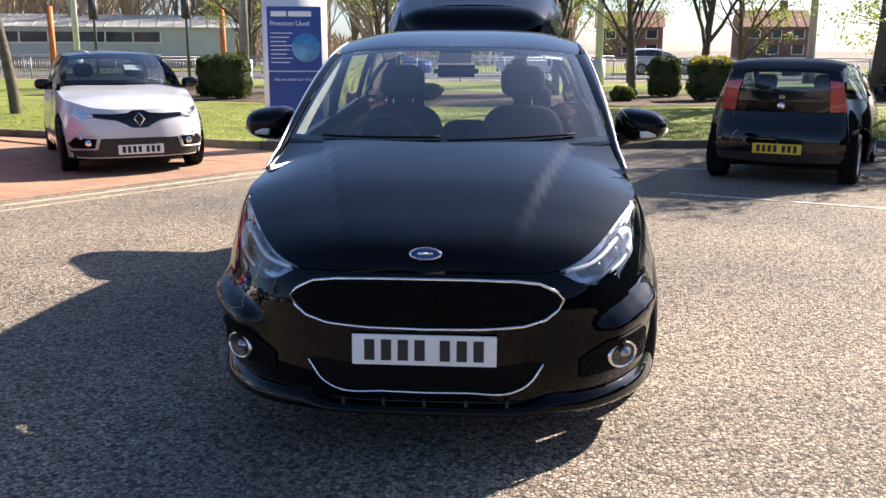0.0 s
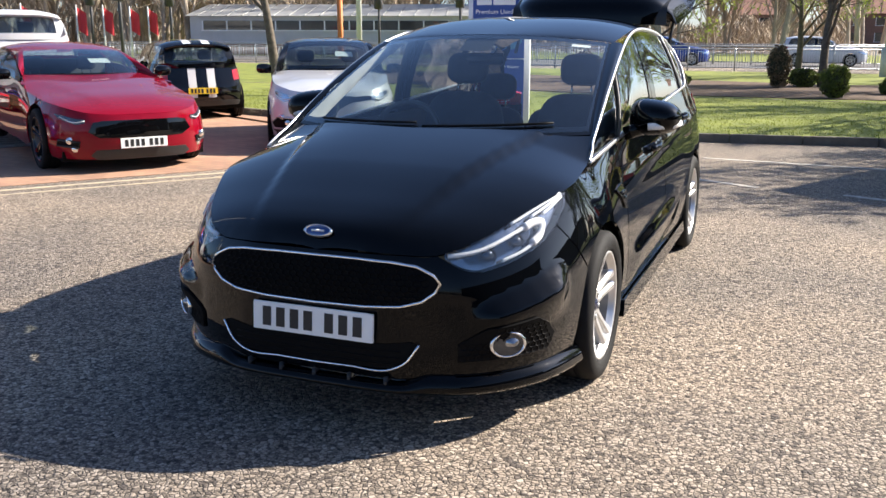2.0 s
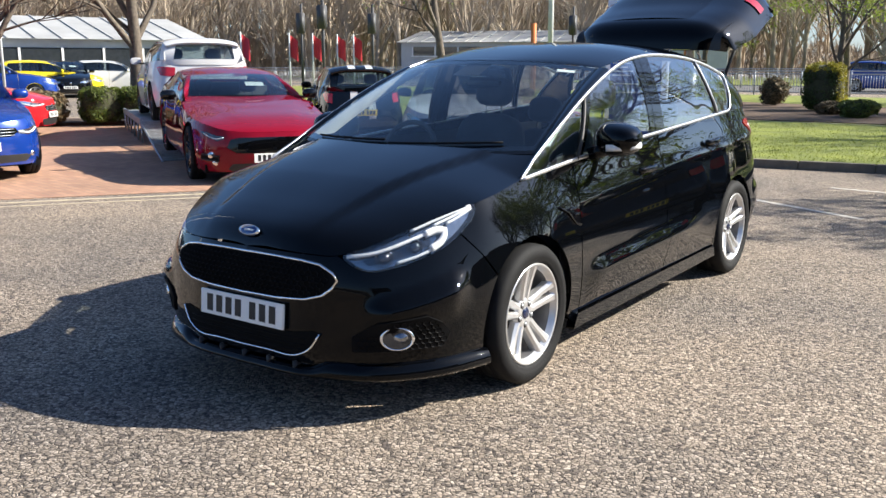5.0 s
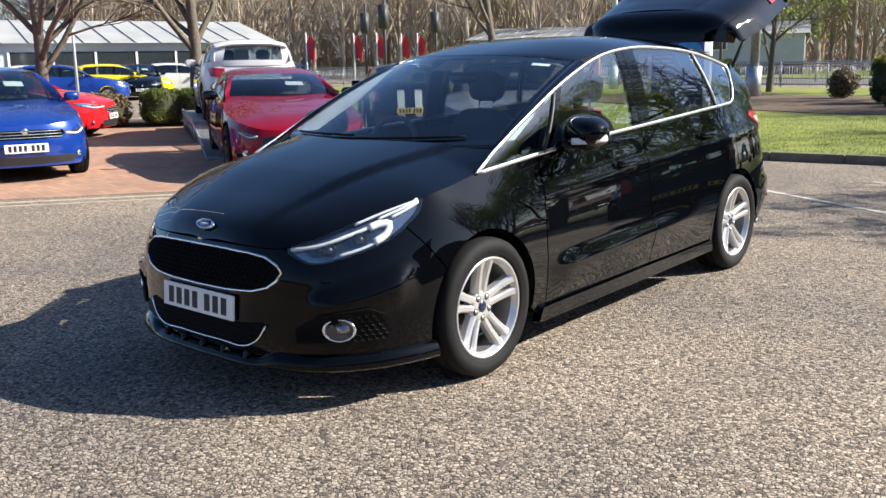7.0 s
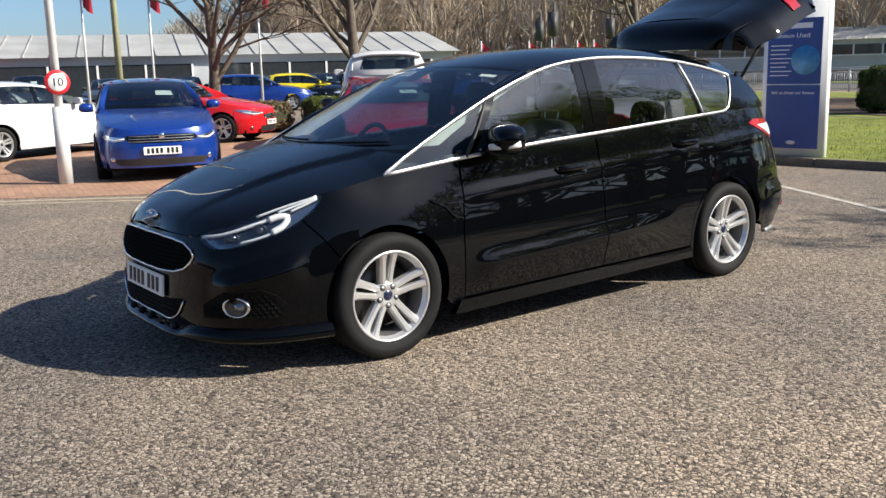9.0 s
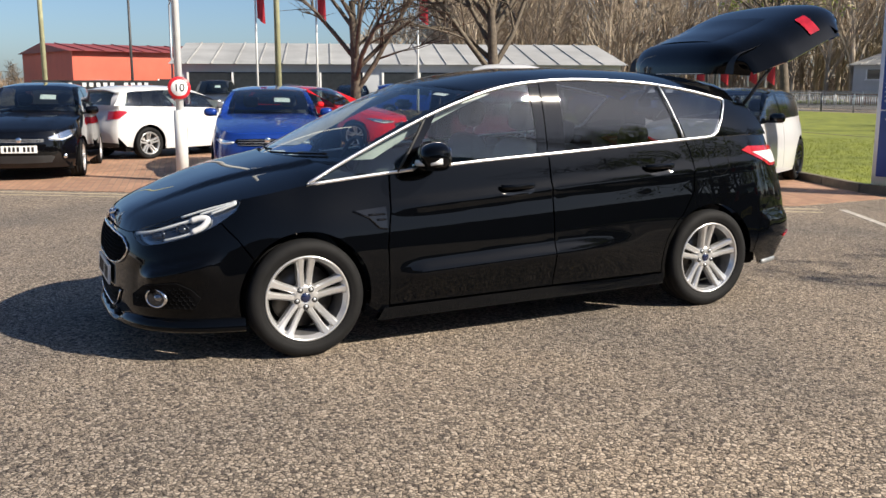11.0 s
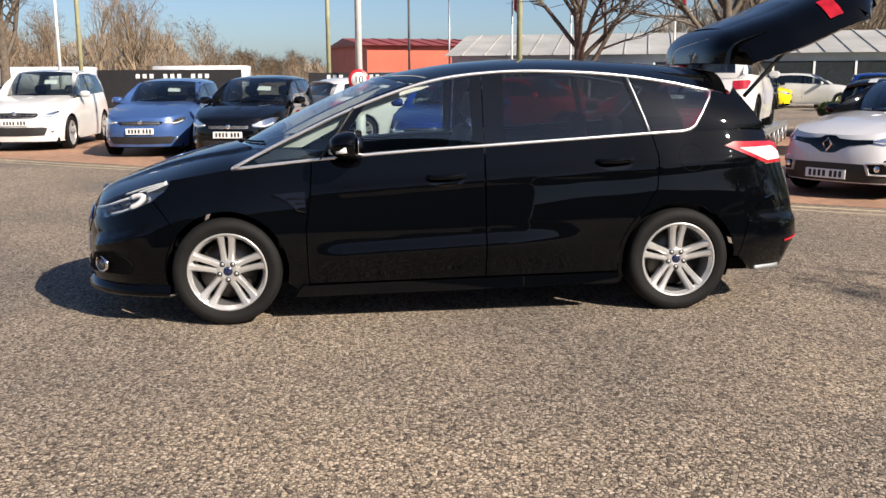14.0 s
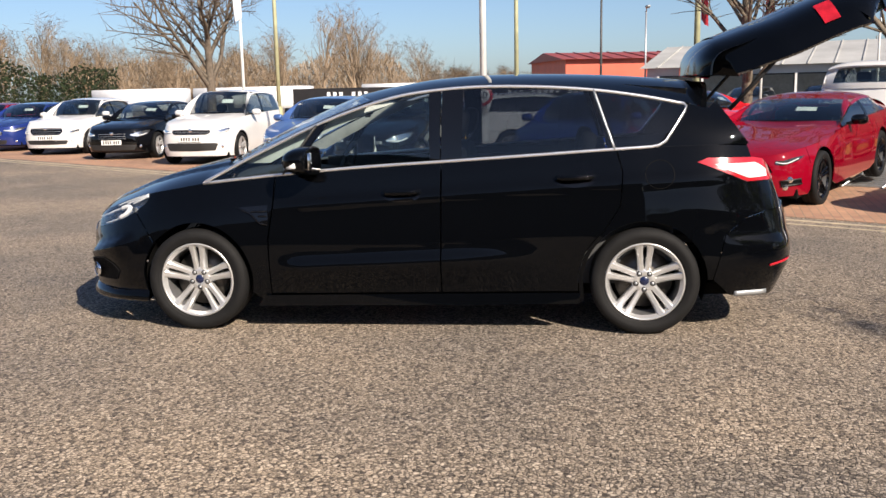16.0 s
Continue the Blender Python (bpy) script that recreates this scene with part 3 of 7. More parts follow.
        lam = part("tail_lamp", sheet(tl, 0.03, lambda a, z: s.skin(a, z, 0.006), 0.03, mirror=mir, out=(1, .6, 0)), "red_lens", car, "red tail lamp with a pale glint painted at its centre")
        # the bright glint on the red lens, put in as a white patch
        tw = [(float(A(2.06)), 0.955), (float(A(1.84)), 1.040), (float(A(2.12)), 1.045), (float(A(2.22)), 1.0), (float(A(2.21)), 0.96)]
        part("lens_glint", sheet(tw, 0.03, lambda a, z: s.skin(a, z, 0.010), 0.01, mirror=mir, out=(1, .6, 0)), "lamp_white", lam)
        # glasshouse: panes, pillars, bright strip
        sg = lambda y, z: s.side(y, z, -0.004)
        sp = lambda y, z: s.side(y, z, 0.0)
        def strip(y0, y1, n=14):
            return [(float(y), float(s.belt(y)) + 0.008) for y in np.linspace(y0, y1, n)]
        def over(y0, y1, n=14):
            return [(float(y), float(s.top(y)) - 0.006) for y in np.linspace(y0, y1, n)]
        part("quarter_glass", sheet(strip(-1.33, -0.84, 8) + [(-0.625, 1.285)] + over(-0.64, -1.33, 10), 0.05, sg, 0.0, mirror=mir, out=o), "tinted", car)
        part("mirror_pillar", sheet([(-0.845, float(s.belt(-0.845)) + 0.004), (-0.79, float(s.belt(-0.79)) + 0.004), (-0.56, float(s.top(-0.56)) - 0.004), (-0.64, float(s.top(-0.64)) - 0.004)], 0.05, sp, 0.02, mirror=mir, out=o), "gloss_black", car)
        part("door_glass", sheet(strip(-0.79, 0.10, 14) + [(0.095, 1.50)] + over(0.09, -0.56, 14), 0.05, sg, 0.0, mirror=mir, out=o), "tinted", car)
        part("centre_pillar", sheet(strip(0.10, 0.165, 3) + [(0.165, float(s.top(0.165)) - 0.004), (0.09, float(s.top(0.09)) - 0.004)], 0.05, sp, 0.02, mirror=mir, out=o), "gloss_black", car)
        part("centre_pillar", sheet(strip(0.173, 0.30, 3) + [(0.305, float(s.top(0.305)) - 0.004), (0.173, float(s.top(0.173)) - 0.004)], 0.05, sp, 0.02, mirror=mir, out=o), "gloss_black", car)
        part("rear_door_glass", sheet(strip(0.30, 1.215, 12) + over(1.09, 0.305, 12), 0.05, sg, 0.0, mirror=mir, out=o), "privacy", car)
        part("rear_pillar", sheet(strip(1.215, 1.262, 3) + over(1.14, 1.09, 3), 0.05, sp, 0.02, mirror=mir, out=o), "gloss_black", car)
        part("rear_quarter_glass", sheet(strip(1.262, 1.47, 5) + [(1.52, 1.18), (1.655, 1.36), (1.665, 1.392)] + over(1.64, 1.14, 8), 0.05, sg, 0.0, mirror=mir, out=o), "privacy", car)
        # body behind the kink
        part("rear_pillar_panel", sheet([(1.50, float(s.belt(1.5))), (1.8, float(s.belt(1.8))), (2.05, 1.155), (1.98, 1.25), (1.86, 1.42), (1.82, float(s.top(1.82)) + 0.015), (1.69, float(s.top(1.69)) + 0.006), (1.682, 1.385), (1.545, 1.165)], 0.04, sp, 0.02, mirror=mir, out=o), P, car)
        # bright window surround
        loop = [(float(y), float(s.belt(y)) + 0.002) for y in np.linspace(-1.385, 1.46, 40)] + [(1.505, 1.157), (1.545, 1.18), (1.60, 1.26), (1.665, 1.355), (1.678, 1.388), (1.66, 1.404)]
        loop += [(float(y), float(s.top(y))) for y in np.linspace(1.63, -1.36, 50)]
        q = np.array(loop)
        xyz = s.side(q[:, 0], q[:, 1], 0.003)
        xyz[:, 0] *= -1 if mir else 1
        bm = sweep(bmesh.new(), xyz, 0.0105, 6, True, 0.6, up=None)
        part("window_trim", bm, "satin_chrome", car, "bright chrome strip round the side windows")
        for pth in ([(-0.845, float(s.belt(-0.845))), (-0.635, float(s.top(-0.635)))], [(1.24, float(s.belt(1.24))), (1.115, float(s.top(1.115)))]):
            q = np.array(pth)
            xyz = s.side(np.linspace(q[0, 0], q[1, 0], 8), np.linspace(q[0, 1], q[1, 1], 8), 0.002)
            xyz[:, 0] *= -1 if mir else 1
            part("window_divider", sweep(bmesh.new(), xyz, 0.009, 6), "trim" if pth[0][0] < 0 else "steel", car)
        sg_ = -1 if mir else 1
        # door handles with recess
        for d, y0, z0 in ((d1, -0.075, 0.875), (d2, 1.0, 0.957)):
            x0 = float(s.skin(A(y0), z0)[0, 0])
            ov = [(float(A(y0 + 0.115 * math.cos(t))), z0 - 0.012 + 0.034 * math.sin(t)) for t in np.linspace(0, 2 * math.pi, 20, endpoint=False)]
            part("handle_recess", sheet(ov, 0.03, lambda a, z: s.skin(a, z, 0.0015), 0.004, mirror=mir, out=o), "gloss_black", d)
            pth = [(sg_ * (x0 + 0.004 + 0.034 * math.sin(math.pi * f) ** 0.5), y0 - 0.115 + 0.23 * f, z0 + 0.012 + 0.006 * f) for f in np.linspace(0, 1, 10)]
            part("door_handle", sweep(bmesh.new(), pth, 0.017, 8, flat=0.6), P, d)
        # side vent on the wing
        vent = [(float(A(-1.14)), 0.80), (float(A(-0.94)), 0.815), (float(A(-0.94)), 0.69), (float(A(-0.99)), 0.70), (float(A(-1.05)), 0.76)]
        vn = part("wing_vent", sheet(vent, 0.03, lambda a, z: s.skin(a, z, 0.004), 0.006, mirror=mir, out=o), "gloss_black", car, "dark wing vent with two blades")
        for zz in (0.775, 0.745):
            ya = -1.05 if zz > 0.75 else -1.0
            xyz = s.skin(A(np.linspace(ya, -0.95, 5)), np.full(5, zz), 0.008)
            xyz[:, 0] *= sg_
            part("blade", sweep(bmesh.new(), xyz, 0.006, 6), "gloss_black", vn)
        xyz = s.skin(np.array([p[0] for p in vent[2:]] + [vent[0][0]]), np.array([p[1] for p in vent[2:]] + [vent[0][1]]), 0.006)
        xyz[:, 0] *= sg_
        part("vent_edge", sweep(bmesh.new(), xyz, 0.005, 6), "gloss_black", vn)
        # fuel flap outline (one side)
        if not mir:
            ring = [(float(A(1.51 + 0.085 * math.cos(t))), 0.985 + 0.085 * math.sin(t)) for t in np.linspace(0, 2 * math.pi, 28, endpoint=False)]
            q = np.array(ring)
            part("fuel_flap_gap", sweep(bmesh.new(), s.skin(q[:, 0], q[:, 1], -0.0005), 0.0022, 5, True), "dark", car)
        # headlamp: housing, projector, light guide, cover
        hp = low + [e for e in E if h_in[0] < e[0] < low[-1][0]][::-1]
        hl = part("headlamp", sheet(hp, 0.03, lambda a, z: s.skin(a, z, -0.035), 0.0, mirror=mir, out=(0.5, -1, 0)), "lamp_dark", car, "headlamp with white light guides under clear cover")
        ins = lambda f: [(h_in[0] + 0.03 + (low[-1][0] - h_in[0] - 0.09) * f)]
        def lampline(pts, lift, r, mat, name, flat=1.0):
            q = through_pts(pts, 16)
            xyz = s.skin(q[:, 0], q[:, 1], lift)
            xyz[:, 0] *= sg_
            return part(name, sweep(bmesh.new(), xyz, r, 6, flat=flat), mat, hl)
        a0, a1 = h_in[0], low[-1][0]
        ez = lambda a: float(np.interp(a, s.edge[:, 0], s.edge[:, 1]))
        lz = lambda a: float(np.interp(a, [p[0] for p in low], [p[1] for p in low]))
        at = lambda f, g: (a0 + (a1 - a0) * f, lz(a0 + (a1 - a0) * f) * (1 - g) + ez(a0 + (a1 - a0) * f) * g)
        lampline([at(0.02, 0.55), at(0.22, 0.66), at(0.45, 0.66), at(0.62, 0.66)], -0.010, 0.009, "lamp_white", "light_guide")
        lampline([at(0.58, 0.64), at(0.68, 0.60), at(0.735, 0.45), at(0.70, 0.24), at(0.60, 0.13)], -0.010, 0.018, "lamp_white", "light_guide", 0.8)
        lampline([at(0.62, 0.12), at(0.50, 0.10), at(0.36, 0.12)], -0.010, 0.007, "lamp_white", "light_guide")
        for g, f0_ in ((0.93, 0.48), (0.80, 0.66), (0.66, 0.76)):
            lampline([at(f0_, g), at((f0_ + 0.96) / 2, g), at(0.96, g)], -0.008, 0.0065, "lamp_white", "light_guide")
        bowl = [at(f, 0.20) for f in np.linspace(0.16, 0.62, 8)] + [at(f, 0.56) for f in np.linspace(0.64, 0.10, 8)]
        part("bowl", sheet(bowl, 0.03, lambda a, z: s.skin(a, z, -0.030), 0.0, mirror=mir, out=(0.5, -1, 0)), "lamp_smoke", hl)
        for f, r in ((0.28, 0.036), (0.50, 0.034)):
            aa, zz = at(f, 0.36)
            c = s.skin([aa], [zz], -0.030)[0]
            n = s.skin([aa], [zz], 0.0)[0] - c
            bm = lathe([(0.0005, 0.024), (r * 0.4, 0.021), (r * 0.7, 0.010), (r * 0.78, 0.0), (r * 0.82, 0.0), (r, 0.012), (r * 1.05, -0.01)], 24)
            ob = part("projector", bm, "lamp_smoke", hl)
            ob.matrix_local = Matrix.Translation((c[0] * sg_, c[1], c[2])) @ Vector((n[0] * sg_, n[1], n[2])).to_track_quat("X", "Z").to_matrix().to_4x4()
        part("lamp_cover", sheet(hp, 0.03, lambda a, z: s.skin(a, z, -0.001), 0.0, mirror=mir, out=(0.5, -1, 0)), "lamp_glass", hl)
        # fog lamp in its dark surround
        fs_ = [(0.58, 0.312), (0.97, 0.316), (1.005, 0.375), (0.96, 0.425), (0.89, 0.462), (0.69, 0.44), (0.58, 0.378)]
        fg = part("fog_lamp", sheet(fs_, 0.03, lambda a, z: s.skin(a, z, 0.009), 0.010, mirror=mir, out=(0.5, -1, 0)), "mesh_black", car, "fog lamp with a chrome ring in black mesh")
        c = s.skin([s.at_x(0.712)], [0.374], 0.017)[0]
        mt = Matrix.Translation((c[0] * sg_, c[1], c[2])) @ Vector((0.80 * sg_, -1, 0)).to_track_quat("X", "Z").to_matrix().to_4x4() @ Matrix.Diagonal((1, 1.18, 0.84, 1))
        part("chrome_ring", lathe([(0.050, -0.004), (0.0515, 0.007), (0.056, 0.009), (0.0605, 0.006), (0.062, -0.006)], 36), "chrome", fg).matrix_local = mt
        part("bowl", lathe([(0.0005, 0.002), (0.03, 0.0035), (0.050, 0.005)], 28), "lamp_smoke", fg).matrix_local = mt
        part("lens", lathe([(0.0005, 0.018), (0.014, 0.014), (0.024, 0.004)], 20), "lamp_dark", fg).matrix_local = mt @ pose(0, 0.014, 0.006)
        bm = bmesh.new()
        for row in range(6):
            for i in range(14):
                aa, zz = 0.60 + i * 0.030 + (0.015 if row % 2 else 0), 0.328 + row * 0.021
                if zz > 0.44 + (0.02 if aa > 0.72 else -0.05) - max(0, aa - 0.90) * 1.1 or aa > 0.975:
                    continue
                hexa = [(aa + 0.0155 * math.cos(t), zz + 0.0125 * math.sin(t)) for t in np.linspace(0, 2 * math.pi, 7)[:6] + math.pi / 6]
                q = np.array(hexa + [(aa + (u - aa) * 0.72, zz + (v - zz) * 0.72) for u, v in hexa])
                vs = [bm.verts.new(c_) for c_ in s.skin(q[:, 0], q[:, 1], np.r_[np.full(6, 0.0125), np.full(6, 0.0105)])]
                for n_ in range(6):
                    bm.faces.new((vs[n_], vs[(n_ + 1) % 6], vs[6 + (n_ + 1) % 6], vs[6 + n_]))
        bmesh.ops.recalc_face_normals(bm, faces=bm.faces[:])
        if mir:
            flip_x(bm)
        part("mesh", bm, "mesh_black", fg, smooth=False)
        # mirror: arm, shell, indicator
        mr = part("door_mirror", sweep(bmesh.new(), [(sg_ * 0.835, -0.74, 1.02), (sg_ * 0.88, -0.72, 1.035), (sg_ * 0.93, -0.70, 1.05)], 0.035, 8, flat=0.6), P, car)
        bm = bmesh.new()
        bmesh.ops.create_uvsphere(bm, u_segments=24, v_segments=16, radius=1)
        for v in bm.verts:
            x, y, z = v.co
            y = min(y, 0.35)
            x = math.copysign(abs(x) ** 0.7, x)
            z = math.copysign(abs(z) ** 0.75, z)
            v.co = (sg_ * (0.968 + 0.130 * x), -0.655 + 0.125 * y - 0.03 * x, 1.098 + (0.088 - 0.014 * x) * z)
        bmesh.ops.recalc_face_normals(bm, faces=bm.faces[:])
        part("shell", bm, P, mr)
        part("indicator", sweep(bmesh.new(), [(sg_ * 0.955, -0.783, 1.062), (sg_ * 1.02, -0.770, 1.066), (sg_ * 1.072, -0.737, 1.071), (sg_ * 1.096, -0.685, 1.078)], 0.018, 8, flat=0.7), "lamp_white", mr)
        part("mirror_glass", box(sg_ * 0.962 - 0.095, -0.619, 1.045, sg_ * 0.962 + 0.095, -0.614, 1.150, bevel=0.002), "chrome", mr)
        # A pillar between screen and side strip
        v = np.linspace(0, 1, 16)
        scr = s.screen_at(np.full(16, 1.0), v)
        yy = np.interp(v, [0, 1], [-1.385, -0.28])
        tp = np.stack([s.top_x(yy) + 0.0, yy, s.top(yy) + 0.004], 1)
        rows = []
        for r in np.linspace(0, 1, 5):
            mid = scr * (1 - r) + tp * r
            mid[:, 0] += 0.010 * 4 * r * (1 - r) * np.minimum(1, v * 3)
            mid[:, 2] += 0.010 * 4 * r * (1 - r) * np.minimum(1, v * 3)
            rows.append(mid)
        bm = loft(rows, 0.0)
        if bm.faces[:][0].normal.x < 0:
            bmesh.ops.reverse_faces(bm, faces=bm.faces[:])
        if mir:
            flip_x(bm)
        part("windscreen_pillar", bm, P, car)
        # wheels
        for i, y in enumerate(s.axle):
            wheel_parts(car, (sg_ * 0.815, y, 0.332), 0.332, 0.238, 0.235, sg_, 5)
            part("wheel_housing", lathe([(0.385, -0.30 * sg_), (0.372, 0.055 * sg_)], 30, a0=radians(-20), a1=radians(200)), "dark", car).location = (sg_ * 0.80, y, 0.332)
    # bonnet
    half = [(float(x), float(y)) for x, y in zip(s.edge_x, s.edge_y + 0.002)]
    cowl = [(0.765 * f, -1.40 + 0.25 * f * f - 0.012) for f in np.linspace(1, 0, 14)]
    out_l = [p for p in half] + cowl[1:-1]
    out_l = out_l + [(-x, y) for x, y in [cowl[-1]] + out_l[::-1][:-1]]
    part("bonnet", sheet(out_l, 0.024, lambda x, y: s.lid(x, y), out=(0, 0, 1)), P, car)
    # cowl, wipers
    rows = [[(0.76 * u, -1.415 + 0.25 * u * u, 1.052 + 0.008 * u * u - 0.014) for u in np.linspace(-1, 1, 20)], [(0.76 * u, -1.36 + 0.25 * u * u, 1.058 + 0.008 * u * u) for u in np.linspace(-1, 1, 20)]]
    part("scuttle", loft(rows), "trim", car)
    for x0, x1 in ((-0.60, -0.02), (0.02, 0.62)):
        pth = s.screen_at(np.linspace(x0, x1, 12) / 0.785, np.linspace(0.03, 0.055, 12), 0.012)
        part("wiper", sweep(bmesh.new(), pth, 0.006, 6), "mesh_black", car)
    # windscreen with its dark border
    def screen_grid(u0, u1, v0, v1, lift, n=20, m=12):
        return [s.screen_at(np.linspace(u0, u1, n), np.full(n, v), lift) for v in np.linspace(v0, v1, m)]
    ws = part("windscreen", loft(screen_grid(-0.985, 0.985, 0.0, 1.0, 0.0)), "clear", car)
    part("border", loft(screen_grid(-1, 1, -0.02, 0.05, -0.004, 20, 3)), "gloss_black", ws)
    part("border", loft(screen_grid(-1, 1, 0.95, 1.0, -0.004, 20, 3)), "gloss_black", ws)
    for u0, u1 in ((-1, -0.965), (0.965, 1)):
        part("border", loft(screen_grid(u0, u1, 0, 1, -0.004, 3, 12)), "gloss_black", ws)
        k = 1 if u0 > 0 else -1
        rows = [s.screen_at(np.full(12, q * k), np.linspace(0.03, 0.97, 12), -0.008) + np.array([0, d, 0]) for q, d in ((0.968, 0.0), (0.955, 0.05), (0.945, 0.13), (0.955, 0.19))]
        part("pillar_trim", loft(rows), "lining", car)
    part("sensor_housing", loft(screen_grid(-0.13, 0.13, 0.80, 0.97, -0.012, 6, 6)), "trim", ws)
    part("sticker", loft(screen_grid(0.72, 0.86, 0.90, 0.935, -0.006, 4, 3)), "plate_white", ws)
    bm = box(-0.12, -0.47, 1.335, 0.12, -0.43, 1.40, bevel=0.02)
    part("rear_view_mirror", bm, "trim", car)
    # roof
    rows = []
    for v in np.linspace(0, 1, 30):
        u = np.linspace(-1, 1, 33)
        top0 = s.screen_at(u, np.full(33, 1.0))
        y = top0[:, 1] * (1 - v) + (1.86 - 0.06 * u * u) * v
        q = s.roof_at(u, y)
        k = min(1, v * 5)
        q = top0 * (1 - k) + q * k if v < 0.2 else q
        rows.append(q)
    bm = loft(rows)
    bmesh.ops.recalc_face_normals(bm, faces=bm.faces[:])
    if sum((f.normal.z for f in bm.faces)) < 0:
        bmesh.ops.reverse_faces(bm, faces=bm.faces[:])
    part("roof", bm, P, car)
    part("headlining", loft([[(u * 0.56, y, float(s.roof(y)) - 0.06) for u in np.linspace(-1, 1, 5)] for y in np.linspace(-0.3, 1.7, 6)]), "lining", car)
    # grille, lower intake, plate, badge
    def front_map(lift):
        return lambda x, z: np.where(np.asarray(x)[:, None] >= 0, 1, 1) * s.skin(s.at_x(np.abs(x)), z, lift) * np.stack([np.sign(x) + (np.asarray(x) == 0), np.ones_like(x), np.ones_like(x)], 1)
    def outline(pts):
        right = list(pts)
        return right + [(-x, z) for x, z in right[::-1] if x > 1e-6]
    gp = outline([(0, 0.505), (0.20, 0.508), (0.36, 0.518), (0.44, 0.540), (0.485, 0.575), (0.507, 0.605), (0.485, 0.635), (0.42, 0.665), (0.33, 0.677), (0.18, 0.682), (0, 0.683)])
    gr = part("grille", sheet(gp, 0.04, front_map(0.003), 0.0, out=(0, -1, 0)), "dark", car, "black mesh grille with a chrome rim")
    q = np.array(densify(gp, 0.03))
    part("chrome_rim", sweep(bmesh.new(), front_map(0.006)(q[:, 0], q[:, 1]), 0.0065, 6, True), "chrome", gr)
    bm = bmesh.new()
    hexes = [(i * 0.030 + (0.015 if row % 2 else 0), 0.524 + row * 0.0205) for row in range(8) for i in range(-17, 18)]
    for x, z in hexes:
        if abs(x) > 0.475 - abs(z - 0.603) * 0.9 - (0.05 if z > 0.65 or z < 0.53 else 0):
            continue
        rim = [(x + 0.0172 * math.cos(t), z + 0.0135 * math.sin(t)) for t in np.linspace(0, 2 * math.pi, 7)[:6] + math.pi / 6]
        q = np.array(rim + [(x + (u - x) * 0.74, z + (v - z) * 0.74) for u, v in rim])
        vs = [bm.verts.new(c) for c in front_map(np.r_[np.full(6, 0.010), np.full(6, 0.006)])(q[:, 0], q[:, 1])]
        for n in range(6):
            bm.faces.new((vs[n], vs[(n + 1) % 6], vs[6 + (n + 1) % 6], vs[6 + n]))
    bmesh.ops.recalc_face_normals(bm, faces=bm.faces[:])
    part("mesh", bm, "mesh_black", gr, smooth=False)
    ip = outline([(0, 0.272), (0.33, 0.276), (0.375, 0.30), (0.43, 0.375), (0.40, 0.385), (0.30, 0.372), (0, 0.37)])
    it = part("lower_intake", sheet(ip, 0.04, front_map(0.003), 0.0, out=(0, -1, 0)), "dark", car, "black lower intake with a chrome strip")
    st = [(-0.43, 0.375), (-0.375, 0.30), (-0.33, 0.276), (-0.15, 0.270), (0.15, 0.270), (0.33, 0.276), (0.375, 0.30), (0.43, 0.375)]
    q = through_pts(st, 40)
    part("chrome_strip", sweep(bmesh.new(), front_map(0.008)(q[:, 0], q[:, 1]), 0.005, 6), "chrome", it)
    for z in (0.295, 0.32, 0.345):
        xs = np.linspace(-0.36, 0.36, 24)
        part("slat", sweep(bmesh.new(), front_map(0.004)(xs, np.full(24, z)), 0.003, 4), "mesh_black", it)
    # splitter lip
    rows = []
    for lift, dz in ((-0.03, 0.0), (0.008, -0.004), (0.028, -0.030), (0.036, -0.052), (0.03, -0.066), (-0.08, -0.072)):
        a = np.linspace(0, 1.235, 60)
        k = np.clip((a - 0.36) / 0.12, 0, 1)
        k = k * k * (3 - 2 * k)
        zt = 0.222 + 0.040 * k
        z = zt + dz * (0.55 + 0.6 * k)
        half_ = s.skin(a, np.full(60, 0.24), lift) * np.array([1, 1, 0]) + np.array([0, 0, 1]) * z[:, None]
        rows.append(np.concatenate([half_[::-1] * np.array([-1, 1, 1]), half_[1:]]))
    bm = loft(rows)
    bmesh.ops.recalc_face_normals(bm, faces=bm.faces[:])
    part("splitter", bm, P, car)
    for x in (-0.3, -0.15, 0.0, 0.15, 0.3):
        c = s.skin([s.at_x(abs(x))], [0.23], 0.0)[0]
        part("splitter_fin", box(x - 0.006, c[1] - 0.02, 0.195, x + 0.006, c[1] + 0.02, 0.24), "trim", car)
    number_plate(car, (0, -2.385, 0.43), -1, -4, "plate_white")
    bm = lathe([(0.0005, 0.010), (0.048, 0.009), (0.0555, 0.006)], 32)
    yb = -2.315
    bd = part("badge", bm, "blue_oval", car, "blue oval badge with a bright rim")
    bd.matrix_local = Matrix.Translation((0, yb, 0.765)) @ pose(0, 0, 0, -38) @ Matrix.Diagonal((1, 1, 0.42, 1)) @ pose(0, 0, 0, 0, 0, -90)
    part("rim", lathe([(0.050, 0.0), (0.052, 0.013), (0.058, 0.013), (0.060, 0.0)], 32), "chrome", bd)
    part("script_bar", box(0.008, -0.028, -0.010, 0.0115, 0.028, 0.010, bevel=0.001), "script_white", bd)
    # rear bumper and its details
    R = [(float(A(1.835)), 0.345), (float(A(1.95)), 0.24), (float(A(2.15)), 0.225), (float(s.at_x_rear(0.4)), 0.24), (s.a[-1], 0.24), (s.a[-1], 0.76), (float(s.at_x_rear(0.5)), 0.77), (float(A(2.17)), 0.755), (float(A(2.03)), 0.715), (float(A(1.905)), 0.615)]
    rb = part("rear_bumper", sheet(R, 0.026, skin, both=True, out=(0.4, 1, 0)), P, car)
